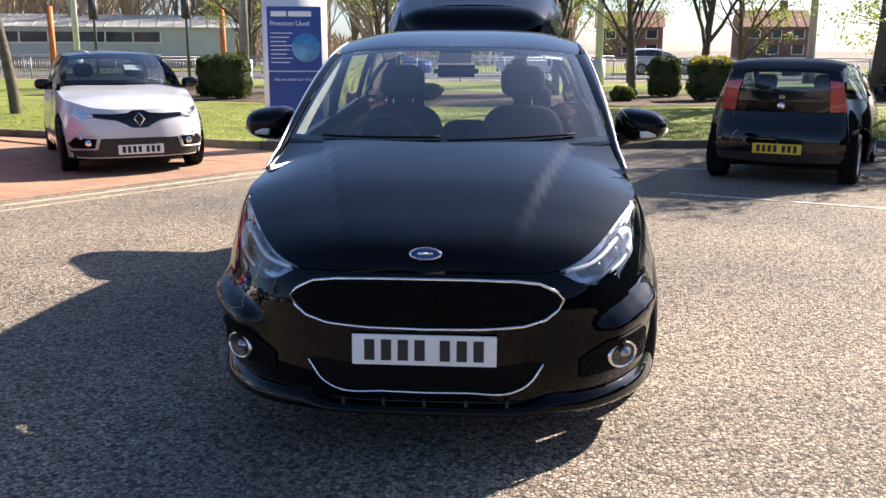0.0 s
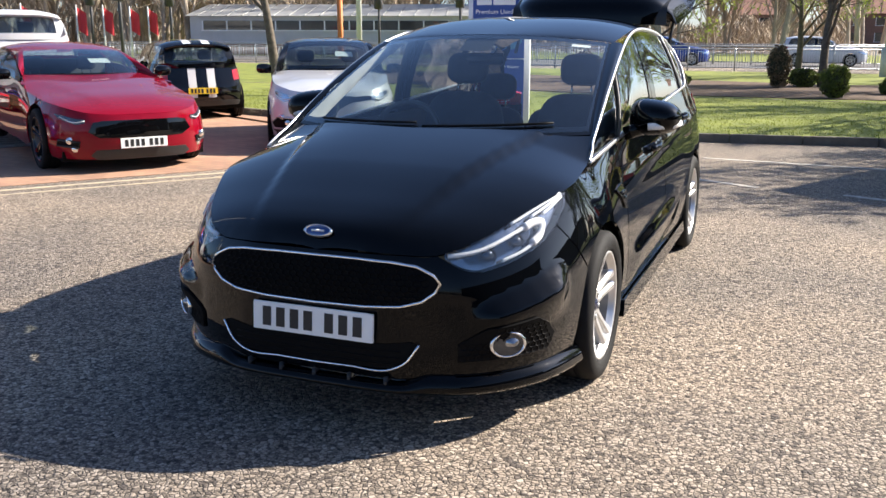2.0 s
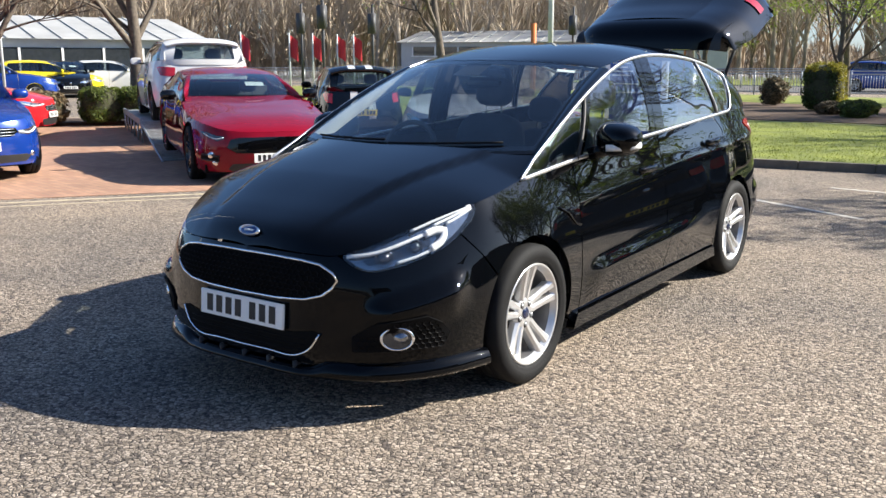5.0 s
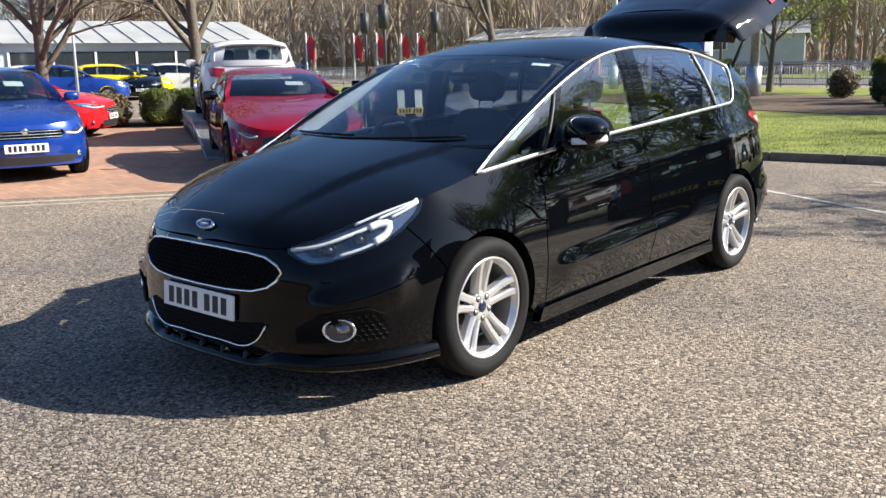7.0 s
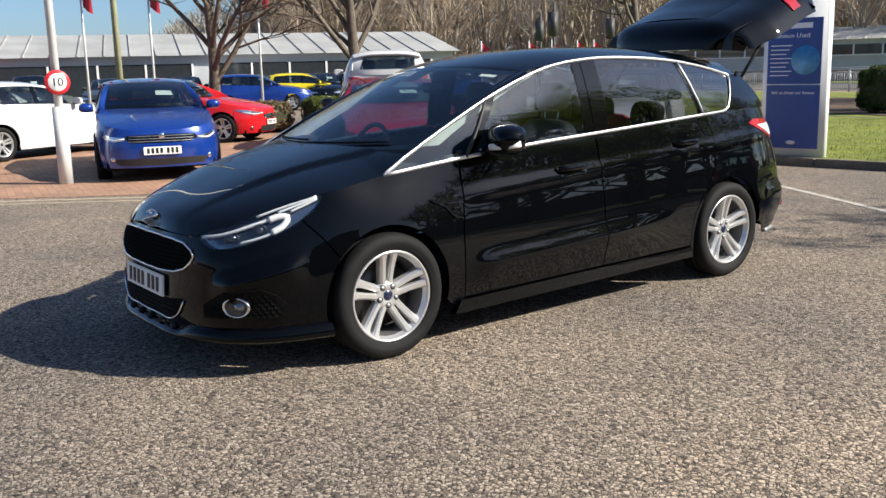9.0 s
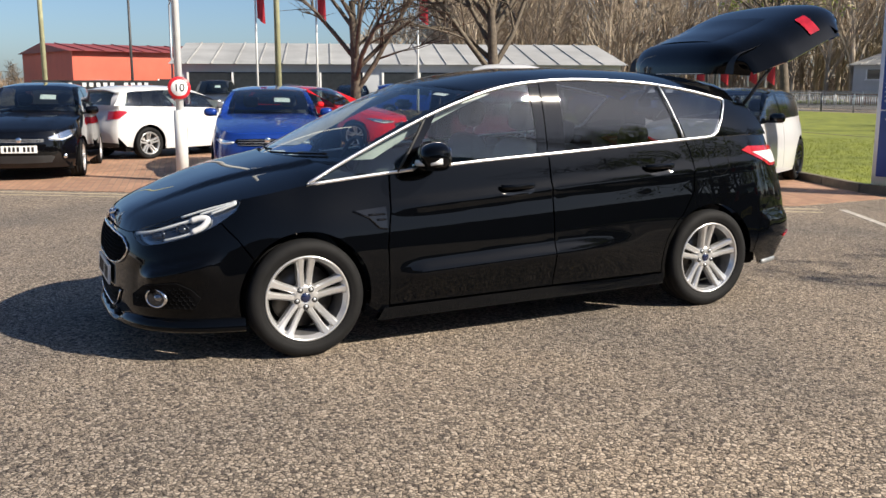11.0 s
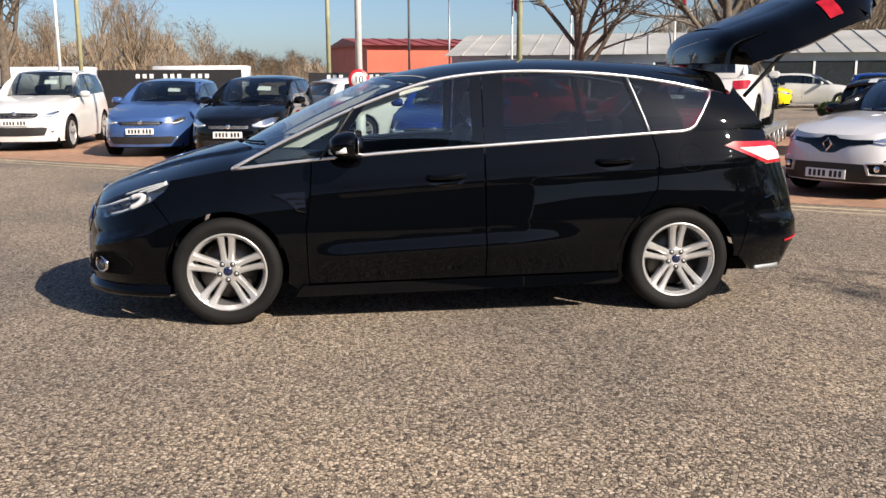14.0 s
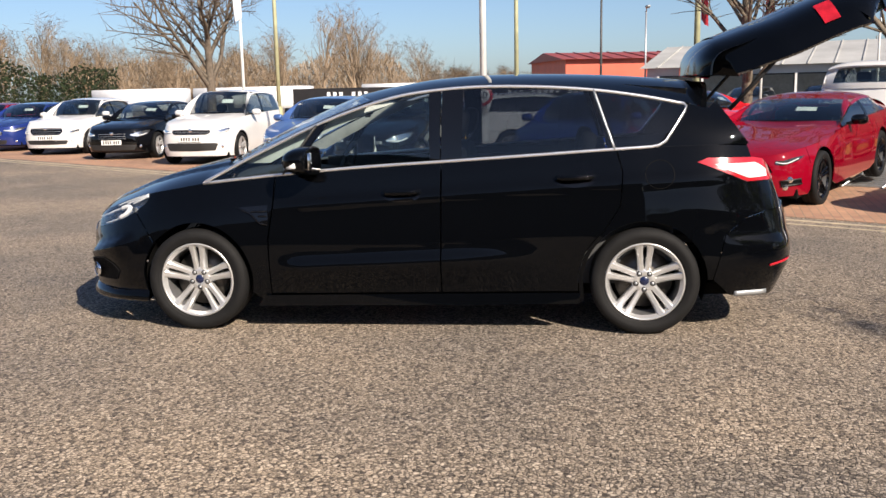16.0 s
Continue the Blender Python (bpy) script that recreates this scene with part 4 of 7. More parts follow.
    for sg_ in (-1, 1):
        xyz = s.skin(A(np.linspace(2.17, 2.31, 8)), np.linspace(0.425, 0.455, 8), 0.006)
        xyz[:, 0] *= sg_
        part("reflector", sweep(bmesh.new(), xyz, 0.008, 6, flat=0.5), "red_lens", rb)
        # bright reflection along the glossy lip, put in as a steel-coloured strip
        xyz = s.skin(A(np.linspace(1.98, 2.2, 8)), np.full(8, 0.25), 0.004)
        xyz[:, 0] *= sg_
        part("lip_reflection", sweep(bmesh.new(), xyz, 0.018, 6, flat=0.5), "steel", rb)
    # underside
    part("underbody", box(-0.66, -2.15, 0.20, 0.66, 2.1, 0.30, bevel=0.02), "dark", car, smooth=False)
    for y0, y1 in ((-0.95, 0.9),):
        part("floor_pan", box(-0.85, y0, 0.19, 0.85, y1, 0.26), "dark", car, smooth=False)
    # raised tailgate: glass and lower panel turned up about the roof end
    prof = [(1.74, 1.58), (1.755, 1.69), (1.82, 1.78), (1.97, 1.845), (2.22, 1.935), (2.45, 2.035), (2.62, 2.095), (2.78, 2.11), (2.89, 2.06), (2.93, 1.98)]
    pr = through_pts(prof, 30)
    tn = np.gradient(pr, axis=0)
    tn /= np.linalg.norm(tn, axis=1)[:, None]
    rows = []
    for i, p in enumerate(pr):
        w = 0.60 + 0.12 * min(1, i / 12) - 0.04 * max(0, (i - 22) / 7)
        r = []
        for u in np.linspace(-1, 1, 33):
            d = 0.06 * u * u + 0.20 * abs(u) ** 7
            r.append((math.copysign(abs(u) ** 0.85, u) * w, p[0] + tn[i, 1] * d, p[1] - tn[i, 0] * d))
        rows.append(r)
    tg = part("tailgate", loft(rows, 0.03), P, car, "raised black tailgate")
    gl_ = [[(x * 0.86, y - tn[i, 1] * 0.006, z + tn[i, 0] * 0.006) for x, y, z in rows[i][4:-4]] for i in range(6, 17)]
    part("rear_window", loft(gl_), "gloss_black", tg)
    part("inner_trim", loft([[(u * 0.60, p[0] + tn[i, 1] * 0.10, p[1] - tn[i, 0] * 0.10) for u in np.linspace(-1, 1, 9)] for i, p in enumerate(pr)]), "trim", tg)
    for sg_ in (-1, 1):
        rl = []
        for n in range(17, 20):
            rl.append([(sg_ * (abs(x) + 0.005), y - tn[n, 1] * 0.007, z + tn[n, 0] * 0.007) for x, y, z in rows[n][-5:-1]])
        part("tail_lamp", loft(rl, 0.0), "red_lens", tg)
        part("gas_strut", sweep(bmesh.new(), [(sg_ * 0.60, 1.95, 1.36), (sg_ * 0.62, 2.40, 1.86)], 0.013, 8), "trim", tg)
    # cabin
    for x in (-0.37, 0.37):
        seat(car, x, -0.12, 0.40, back=0.66)
    for x in (-0.45, 0.0, 0.45):
        seat(car, x, 0.75, 0.40, 0.42, head=abs(x) > 0.1, back=0.50)
    part("dashboard", loft([[(u * 0.74, y + 0.12 * u * u, z - 0.03 * u * u) for u in np.linspace(-1, 1, 17)] for y, z in ((-1.32, 0.985), (-1.15, 0.985), (-0.98, 0.965), (-0.86, 0.90), (-0.84, 0.78), (-0.9, 0.6))]), "dash", car)
    part("steering_wheel", sweep(bmesh.new(), [(-0.37 + 0.19 * math.cos(t), -0.70 + 0.06 * math.sin(t), 0.965 + 0.17 * math.sin(t)) for t in np.linspace(0, 2 * math.pi, 28, endpoint=False)], 0.016, 8, True), "dash", car)
    part("steering_boss", box(-0.45, -0.72, 0.91, -0.29, -0.68, 1.0, bevel=0.02), "dash", car)
    part("load_floor", box(-0.75, 1.15, 0.55, 0.75, 2.2, 0.60), "seat", car, smooth=False)
    for sg_ in (-1, 1):
        part("door_card", loft([[(sg_ * x, y, z) for y in np.linspace(-0.95, 1.6, 12)] for x, z in ((0.80, 0.3), (0.79, 0.7), (0.765, 1.02))]), "dash", car)
    return car


mpv = build_mpv()


M["smoked"] = glass("smoked_glass", (0.42, 0.46, 0.46))


def road_car(name, label, m, colour, L, W, H, wb, fo, belt_f, belt_r, nose, tip_back, cowl, head, tail_roof, back_z,
             wr=0.31, roof_mat=None, doors=2, alloy="alloy", grille=(0.34, 0.50, 0.62), intake=(0.45, 0.22, 0.36), lamp=(0.42, 0.60, 0.70, 0.75),
             tail=(0.55, 0.75, 0.98), badge=True, stripes=False, rails=False, bars=True, detail=True, face=None, tall=False):
    """A parked car. Lengths along it are counted back from the front axle where they say cowl, head, tip_back and tail_roof."""
    y0, hw, fa = -(wb / 2 + fo), W / 2, -wb / 2
    y1 = y0 + L
    plan = [(0, y0), (0.38 * hw, y0 + 0.025), (0.68 * hw, y0 + 0.13), (0.87 * hw, y0 + 0.34), (0.965 * hw, y0 + 0.62), (hw, fa + 0.15), (hw, 0), (0.995 * hw, wb / 2),
            (0.95 * hw, y1 - 0.40), (0.84 * hw, y1 - 0.14), (0.5 * hw, y1 - 0.03), (0, y1)]
    zs = [belt_r * f for f in (0.14, 0.28, 0.43, 0.58, 0.72, 0.86, 1.0, 1.15)]
    side = [0.05, 0.025, 0.015, 0.02, 0.03, 0.06, 0.10, 0.16]
    ins = [(y0, [0.06, 0.015, 0.0, 0.01, 0.05, 0.17, 0.35, 0.6]), (y0 + 0.16, [0.05, 0.01, 0.0, 0.015, 0.055, 0.17, 0.34, 0.5]),
           (y0 + 0.45, [0.05, 0.01, 0.0, 0.015, 0.05, 0.12, 0.22, 0.35]), (fa, [0.05, 0.02, 0.0, 0.0, 0.03, 0.09, 0.16, 0.25]),
           (fa + 0.6, side), (0.3, side), (wb / 2, [0.05, 0.02, 0.0, 0.0, 0.015, 0.045, 0.09, 0.15]),
           (y1 - 0.35, [0.09, 0.03, 0.0, 0.01, 0.03, 0.06, 0.10, 0.16]), (y1 - 0.05, [0.10, 0.03, 0.0, 0.01, 0.06, 0.10, 0.14, 0.2]), (y1, [0.10, 0.03, 0.0, 0.01, 0.06, 0.10, 0.14, 0.2])]
    tip = fa + tip_back
    rr = fa + tail_roof
    hx = hw * 0.735
    belt = [(tip, belt_f), (tip + 0.6, belt_f + (belt_r - belt_f) * 0.35), (0.4, belt_f + (belt_r - belt_f) * 0.6), (wb / 2 + 0.2, belt_r - 0.01), (y1 - 0.1, belt_r)]
    hd = fa + head
    top = [(tip, belt_f + 0.01, hw * 0.87), (tip + (hd - tip) * 0.5, belt_f + (H - 0.12 - belt_f) * 0.58, hw * 0.83), (hd + 0.05, H - 0.125, hx + 0.02), (hd + 0.6, H - 0.075, hx),
           ((hd + rr) / 2 + 0.3, H - 0.085, hx - 0.005), (rr, H - 0.16, hx - 0.02), (y1 - 0.1, H - 0.30, hx - 0.03)]
    cw = fa + cowl
    hood = curve([y0 + 0.02, y0 + 0.10, y0 + 0.3, (y0 + cw) / 2 + 0.1, cw, cw + 0.5], [nose, nose + 0.05, nose + 0.11, nose + 0.11 + (belt_f + 0.05 - nose - 0.11) * 0.6, belt_f + 0.05, belt_f + 0.1])
    s = Shape(plan, ins, belt, top, hood, ((cw, belt_f + 0.06, hw * 0.78, 0.22), ((cw + hd) / 2 - 0.03, belt_f + 0.06 + (H - 0.06 - belt_f) * 0.54), (hd, H - 0.045, hw * 0.64, 0.10)),
              curve([hd - 0.1, hd + 0.5, (hd + rr) / 2 + 0.2, rr, y1], [H - 0.055, H - 0.005, H, H - 0.07, H - 0.25]), (fa, wb / 2), (wr + 0.01, wr + 0.045), zs=zs)
    A = s.at_y
    e = [(s.at_x(0), nose), (s.at_x(0.3 * hw), nose), (s.at_x(0.6 * hw), nose + 0.02), (float(A(y0 + 0.36)), nose + 0.07), (float(A(tip - 0.3)), belt_f - 0.05), (float(A(tip)), belt_f)]
    s.edge = through_pts(e, 40)
    xyz = s.skin(s.edge[:, 0], s.edge[:, 1])
    s.edge_x, s.edge_y, s.edge_z = xyz[:, 0], np.maximum.accumulate(xyz[:, 1] + np.arange(40) * 1e-6), xyz[:, 2]
    s.edge_x, s.edge_y, s.edge_z = np.r_[s.edge_x, hw * 0.78], np.r_[s.edge_y, max(cw + 0.22, tip + 0.05)], np.r_[s.edge_z, belt_f + 0.05]
    s.crease = 0.010
    ye = float(s.edge_y[0])
    s.hood = curve([ye, ye + 0.06, ye + 0.22, (ye + cw) / 2 + 0.1, cw, cw + 0.5], [nose, nose + 0.03, nose + 0.08, nose + 0.08 + (belt_f + 0.05 - nose - 0.08) * 0.62, belt_f + 0.05, belt_f + 0.1])
    car = thing(name, m, label, "car", "parked cars")
    P, st = colour, 0.06
    skin = lambda a, z: s.skin(a, z)
    sill = 0.20
    seam = float(A(y0 + 0.52))
    E = [(float(a), float(z)) for a, z in s.edge]
    ez = lambda a: float(np.interp(a, s.edge[:, 0], s.edge[:, 1]))
    bump = [(0, 0.21), (float(s.at_x(0.5 * hw)), 0.21), (seam, 0.20)] + [p for p in arc(s, 0, -106, -60, 8) if p[1] > 0.22 and p[0] > seam] + [(seam + 0.02, 0.58)]
    part("front_bumper", sheet(bump + [(seam, ez(seam) - 0.004)] + [q for q in E if q[0] < seam - 0.01][::-1], st, skin, both=True, out=(0.4, -1, 0)), P, car)
    o = (1, 0, 0)
    b_pillar = fa + 0.60 * (rr - fa) + (0.25 if doors == 1 else -0.15)
    d0, d2 = fa + wr + 0.22, wb / 2 - 0.16
    for mir in (False, True):
        sg_ = -1 if mir else 1
        bl = lambda ya, yb, n=10: [(float(A(y)), float(s.belt(y)) - 0.002) for y in np.linspace(ya, yb, n)]
        wing = [(seam + 0.005, ez(seam) - 0.01), (seam + 0.03, 0.58)] + [p for p in arc(s, 0, -70, 104, 20) if p[1] > 0.2] + [(float(A(d0)), sill), (float(A(d0 + 0.02)), float(s.belt(d0 + 0.02)) - 0.002)] + bl(d0, tip, 6) + [q for q in E if seam + 0.005 < q[0] < float(A(tip)) - 0.01][::-1]
        part("front_wing", sheet(wing, st, skin, mirror=mir, out=o), P, car)
        part("front_door", sheet([(float(A(d0 + 0.008)), sill), (float(A(b_pillar)), sill)] + bl(b_pillar, d0 + 0.028), st, skin, mirror=mir, out=o), P, car)
        ra = [p for p in arc(s, 1, -104, 104, 24) if p[1] > 0.2]
        qtop = bl(y1 - 0.12, (b_pillar if doors == 1 else d2) + 0.008, 8)
        quarter = ra + [(float(A(wb / 2 + wr + 0.12)), 0.27), (float(A(y1 - 0.3)), 0.27), (float(A(y1 - 0.12)), 0.5)] + qtop
        if doors == 2:
            ra2 = [p for p in arc(s, 1, -100, -30, 10, 0.02) if p[1] > sill + 0.02 and p[0] < float(A(d2)) - 0.004]
            part("rear_door", sheet([(float(A(b_pillar + 0.008)), sill), (ra2[0][0] if ra2 else float(A(d2)), sill)] + ra2 + bl(d2, b_pillar + 0.01, 6), st, skin, mirror=mir, out=o), P, car)
            quarter = quarter + [p for p in arc(s, 1, -100, -30, 10, 0.014) if p[1] > sill + 0.02 and p[0] < float(A(d2)) + 0.004][::-1]
        else:
            quarter = quarter + [(float(A(b_pillar + 0.008)), sill)]
        part("rear_quarter_panel", sheet(quarter, st, skin, mirror=mir, out=o), P, car)
        sp, sg = (lambda y, z: s.side(y, z)), (lambda y, z: s.side(y, z, -0.004))
        lo_ = lambda ya, yb, n=8: [(float(y), float(s.belt(y)) + 0.004) for y in np.linspace(ya, yb, n)]
        hi_ = lambda ya, yb, n=8: [(float(y), float(s.top(y)) - 0.02) for y in np.linspace(ya, yb, n)]
        gend = rr - 0.12
        part("door_glass", sheet(lo_(tip + 0.12, b_pillar - 0.04) + hi_(b_pillar - 0.02, tip + 0.12, 12), 0.08, sg, 0.0, mirror=mir, out=o), "smoked", car)
        part("rear_side_glass", sheet(lo_(b_pillar + 0.05, gend + 0.12) + hi_(gend, b_pillar + 0.05), 0.08, sg, 0.0, mirror=mir, out=o), "smoked", car)
        part("centre_pillar", sheet(lo_(b_pillar - 0.045, b_pillar + 0.055, 3) + hi_(b_pillar + 0.055, b_pillar - 0.025, 3), 0.08, sp, 0.015, mirror=mir, out=o), "gloss_black", car)
        part("rear_pillar", sheet(lo_(gend + 0.12, y1 - 0.14, 5) + [(rr + 0.02, float(s.top(rr)) + 0.02)] + [(gend - 0.02, float(s.top(gend)) + 0.01), (gend, float(s.top(gend)) - 0.018)], 0.08, sp, 0.015, mirror=mir, out=o), P, car)
        v = np.linspace(0, 1, 12)
        scr = s.screen_at(np.full(12, 1.0), v)
        yy = np.interp(v, [0, 1], [tip + 0.03, hd + 0.12])
        tp = np.stack([s.top_x(yy), yy, s.top(yy) - 0.015], 1)
        bm = loft([scr * (1 - r) + tp * r + np.array([0.012, 0, 0.012]) * 4 * r * (1 - r) for r in np.linspace(0, 1, 4)])
        if bm.faces[:][0].normal.x < 0:
            bmesh.ops.reverse_faces(bm, faces=bm.faces[:])
        if mir:
            flip_x(bm)
        part("windscreen_pillar", bm, roof_mat or P, car)
        # rail above the side glass
        yy = np.linspace(hd + 0.05, rr, 14)
        rows = [s.side(yy, s.top(yy) - 0.022), np.stack([s.top_x(yy) - 0.005, yy, s.top(yy) + 0.012], 1)]
        bm = loft(rows)
        if bm.faces[:][0].normal.x < 0:
            bmesh.ops.reverse_faces(bm, faces=bm.faces[:])
        if mir:
            flip_x(bm)
        part("roof_rail" if rails else "roof_side", bm, roof_mat or P, car)
        # lamps
        lw, z0, z1, back = lamp
        hl = [(float(s.at_x(lw * hw)), z0 + 0.02), (float(s.at_x(0.72 * hw)), z0), (float(A(y0 + 0.34)), z0 + 0.05), (float(A(y0 + 0.25 + 0.4 * back)), z1 + 0.03), (float(A(y0 + 0.3)), z1 + 0.02), (float(s.at_x(0.72 * hw)), z1 - 0.01), (float(s.at_x(lw * hw)), z0 + 0.06)]
        h = part("headlamp", sheet(hl, st, lambda a, z: s.skin(a, z, 0.006), 0.01, mirror=mir, out=(0.5, -1, 0)), "lamp_smoke" if face and "frame" in face else "lamp_in", car)
        if detail:
            q = through_pts([hl[0], hl[1], hl[2]], 8)
            xyz = s.skin(q[:, 0], q[:, 1] + 0.025, 0.012)
            xyz[:, 0] *= sg_
            part("light_guide", sweep(bmesh.new(), xyz, 0.006 if face else 0.012, 6), "lamp_white", h)
            c = s.skin([s.at_x(0.74 * hw)], [intake[1] + 0.10], 0.004)[0]
            fl = part("fog_lamp", lathe([(0.0005, 0.01), (0.025, 0.008), (0.036, 0.0)], 16), "lamp_in", car)
            fl.matrix_local = Matrix.Translation((c[0] * sg_, c[1], c[2])) @ Vector((0.4 * sg_, -1, 0)).to_track_quat("X", "Z").to_matrix().to_4x4()
        tx, t0, t1 = tail
        tl = [(float(s.at_x_rear(tx * hw)), t0), (float(s.at_x_rear(tx * hw)), t1 - 0.02), (float(A(y1 - 0.28)), t1), (float(A(y1 - 0.36)), t1 - 0.03), (float(A(y1 - 0.18)), t0 + 0.02)]
        if not tall:
            part("tail_lamp", sheet(tl, st, lambda a, z: s.skin(a, z, 0.008), 0.015, mirror=mir, out=(0.5, 1, 0)), "red_lens", car)
        # mirrors
        yb, zb = tip + 0.42, float(s.belt(tip + 0.42))
        bm = bmesh.new()
        bmesh.ops.create_uvsphere(bm, u_segments=14, v_segments=10, radius=1)
        for vv in bm.verts:
            x, y, z = vv.co
            vv.co = (sg_ * (hw + 0.06 + 0.11 * math.copysign(abs(x) ** 0.7, x)), yb + 0.08 * min(y, 0.3), zb + 0.06 + 0.07 * math.copysign(abs(z) ** 0.75, z))
        bmesh.ops.recalc_face_normals(bm, faces=bm.faces[:])
        mr = part("door_mirror", bm, "gloss_black" if roof_mat or (face and "frame" in face) else P, car)
        part("arm", box(sg_ * hw - 0.1, yb - 0.04, zb - 0.005, sg_ * hw + 0.05, yb + 0.03, zb + 0.03, bevel=0.01), "trim", mr)
        for i, y in enumerate(s.axle):
            wheel_parts(car, (sg_ * (hw - 0.115), y, wr), wr, wr - 0.095, 0.205, sg_, 5, alloy, nuts=False)
            part("wheel_housing", lathe([(wr + 0.055, -0.28 * sg_), (wr + 0.045, 0.08 * sg_)], 24, a0=radians(-20), a1=radians(200)), "dark", car).location = (sg_ * (hw - 0.115), y, wr + 0.01)
    half = [(float(x), float(y)) for x, y in zip(s.edge_x, s.edge_y + 0.002)]
    ye = half[-1][1]
    cow = [(hw * 0.78 * f, cw - 0.01 + (ye - cw + 0.0) * f * f) for f in np.linspace(1, 0, 10)]
    bonnet = part("bonnet", sheet(half + cow[1:], st, lambda x, y: s.lid(x, y), both=True, out=(0, 0, 1)), P, car)
    g = [s.screen_at(np.linspace(-1, 1, 14), np.full(14, v)) for v in np.linspace(0, 1, 8)]
    ws = part("windscreen", loft(g), "tinted", car)
    part("border", loft([s.screen_at(np.linspace(-1, 1, 14), np.full(14, v), 0.003) for v in (-0.03, 0.04)]), "gloss_black", ws)
    part("price_card", loft([s.screen_at(np.linspace(0.15, 0.55, 4), np.full(4, v), -0.03) for v in (0.45, 0.62)]), "plate_white", ws)
    part("paper", loft([[(x, y, belt_f + 0.008) for x in (-0.5, -0.2)] for y in (cw + 0.2, cw + 0.36)]), "plate_white", ws)
    rows = []
    for v in np.linspace(0, 1, 20):
        u = np.linspace(-1, 1, 21)
        t0 = s.screen_at(u, np.full(21, 1.0))
        y = t0[:, 1] * (1 - v) + (rr + 0.04 - 0.04 * u * u) * v
        q = s.roof_at(u, y)
        k = min(1, v * 5)
        rows.append(t0 * (1 - k) + q * k)
    bm = loft(rows)
    if sum(f.normal.z for f in bm.faces) < 0:
        bmesh.ops.reverse_faces(bm, faces=bm.faces[:])
    part("roof", bm, roof_mat or P, car)
    # tail: screen and lid
    u = np.linspace(-1, 1, 17)
    end = rows[-1][::1][np.linspace(0, 20, 17).astype(int)]
    ylow = y1 - 0.10
    zlow = back_z
    xlow = hw * 0.80
    base = np.stack([u * xlow, ylow - 0.13 * np.abs(u) ** 2.5, np.full(17, zlow)], 1)
    mid = lambda r: end * (1 - r) + base * r + np.array([0, 0.05, 0.03]) * 4 * r * (1 - r)
    bm = loft([mid(r) for r in np.linspace(0, 1, 10)])
    bmesh.ops.delete(bm, geom=[f for n, f in enumerate(bm.faces[:]) if 1 <= n // 16 <= 6 and 2 <= n % 16 <= 13], context="FACES_ONLY")
    if sum(f.normal.y for f in bm.faces) < 0:
        bmesh.ops.reverse_faces(bm, faces=bm.faces[:])
    tg = part("tailgate", bm, P, car)
    bm = loft([mid(r)[2:-2] + np.array([0, 0.002, 0.001]) for r in np.linspace(0.11, 0.79, 8)])
    if sum(f.normal.y for f in bm.faces) < 0:
        bmesh.ops.reverse_faces(bm, faces=bm.faces[:])
    part("rear_window", bm, "tinted" if tall else "smoked", tg)
    if tall:
        for k in (-1, 1):
            cols = [mid(r)[:3] if k < 0 else mid(r)[-3:] for r in np.linspace(0.30, 1.0, 9)]
            lens = [[(p[0] * 1.01, p[1] + 0.016, p[2] + 0.006) for p in q] for q in cols]
            part("tail_lamp", loft(lens, 0.0), "red_lens", tg)
        part("wiper", sweep(bmesh.new(), [tuple(mid(0.80)[8] + np.array([0, 0.02, 0.01])), tuple(mid(0.72)[5] + np.array([0, 0.02, 0.01])), tuple(mid(0.74)[3] + np.array([0, 0.02, 0.01]))], 0.010, 6), "trim", tg)
        part("badge", lathe([(0.0005, 0.012), (0.03, 0.01), (0.04, 0.0)], 16, axis="y"), "chrome", tg).matrix_local = Matrix.Translation(Vector(mid(0.88)[8]) + Vector((0, 0.01, 0)))
    if L < 4.45 and not tall:
        part("spoiler", loft([[(x * 0.98, y + d, z + h_) for x, y, z in end] for d, h_ in ((-0.06, 0.012), (0.10, 0.012), (0.11, -0.01), (0.0, -0.05))]), roof_mat or P, tg)
    ar = [float(s.at_x_rear(f * hw)) for f in (0.84, 0.6, 0.3)] + [float(s.a[-1])]
    lower = [(ar[0], 0.27), (ar[1], 0.25), (ar[3], 0.25), (ar[3], zlow), (ar[1], zlow), (ar[0], zlow - 0.01)]
    rb = part("rear_bumper", sheet(lower, st, skin, both=True, out=(0, 1, 0)), P, car)
    lo2 = [(ar[0], 0.26), (ar[3], 0.24), (ar[3], 0.36), (ar[0], 0.34)]
    part("valance", sheet(lo2, st, lambda a, z: s.skin(a, z, 0.006), 0.01, both=True, out=(0, 1, 0)), "trim", rb)
    # face
    fm = lambda lift: (lambda x, z: s.skin(s.at_x(np.abs(x)), z, lift) * np.stack([np.sign(x) + (np.asarray(x) == 0), np.ones_like(x), np.ones_like(x)], 1))
    gw, g0, g1 = grille
    ol = lambda pts: pts + [(-x, z) for x, z in pts[::-1] if x > 1e-6]
    gp = ol(face["grille"]) if face else ol([(0, g0), (gw * 0.8, g0 + 0.005), (gw, (g0 + g1) / 2), (gw * 0.95, g1 - 0.01), (0, g1)])
    gr = part("grille", sheet(gp, st, fm(0.005), 0.006, out=(0, -1, 0)), "gloss_black", car)
    if detail and bars:
        for k in range(3):
            xs = np.linspace(-gw * 0.9, gw * 0.9, 14)
            part("grille_bar", sweep(bmesh.new(), fm(0.012)(xs, np.full(14, g0 + (g1 - g0) * (k + 0.6) / 3.2)), 0.005, 4), "chrome" if not badge else "steel", gr)
    iw, i0, i1 = intake
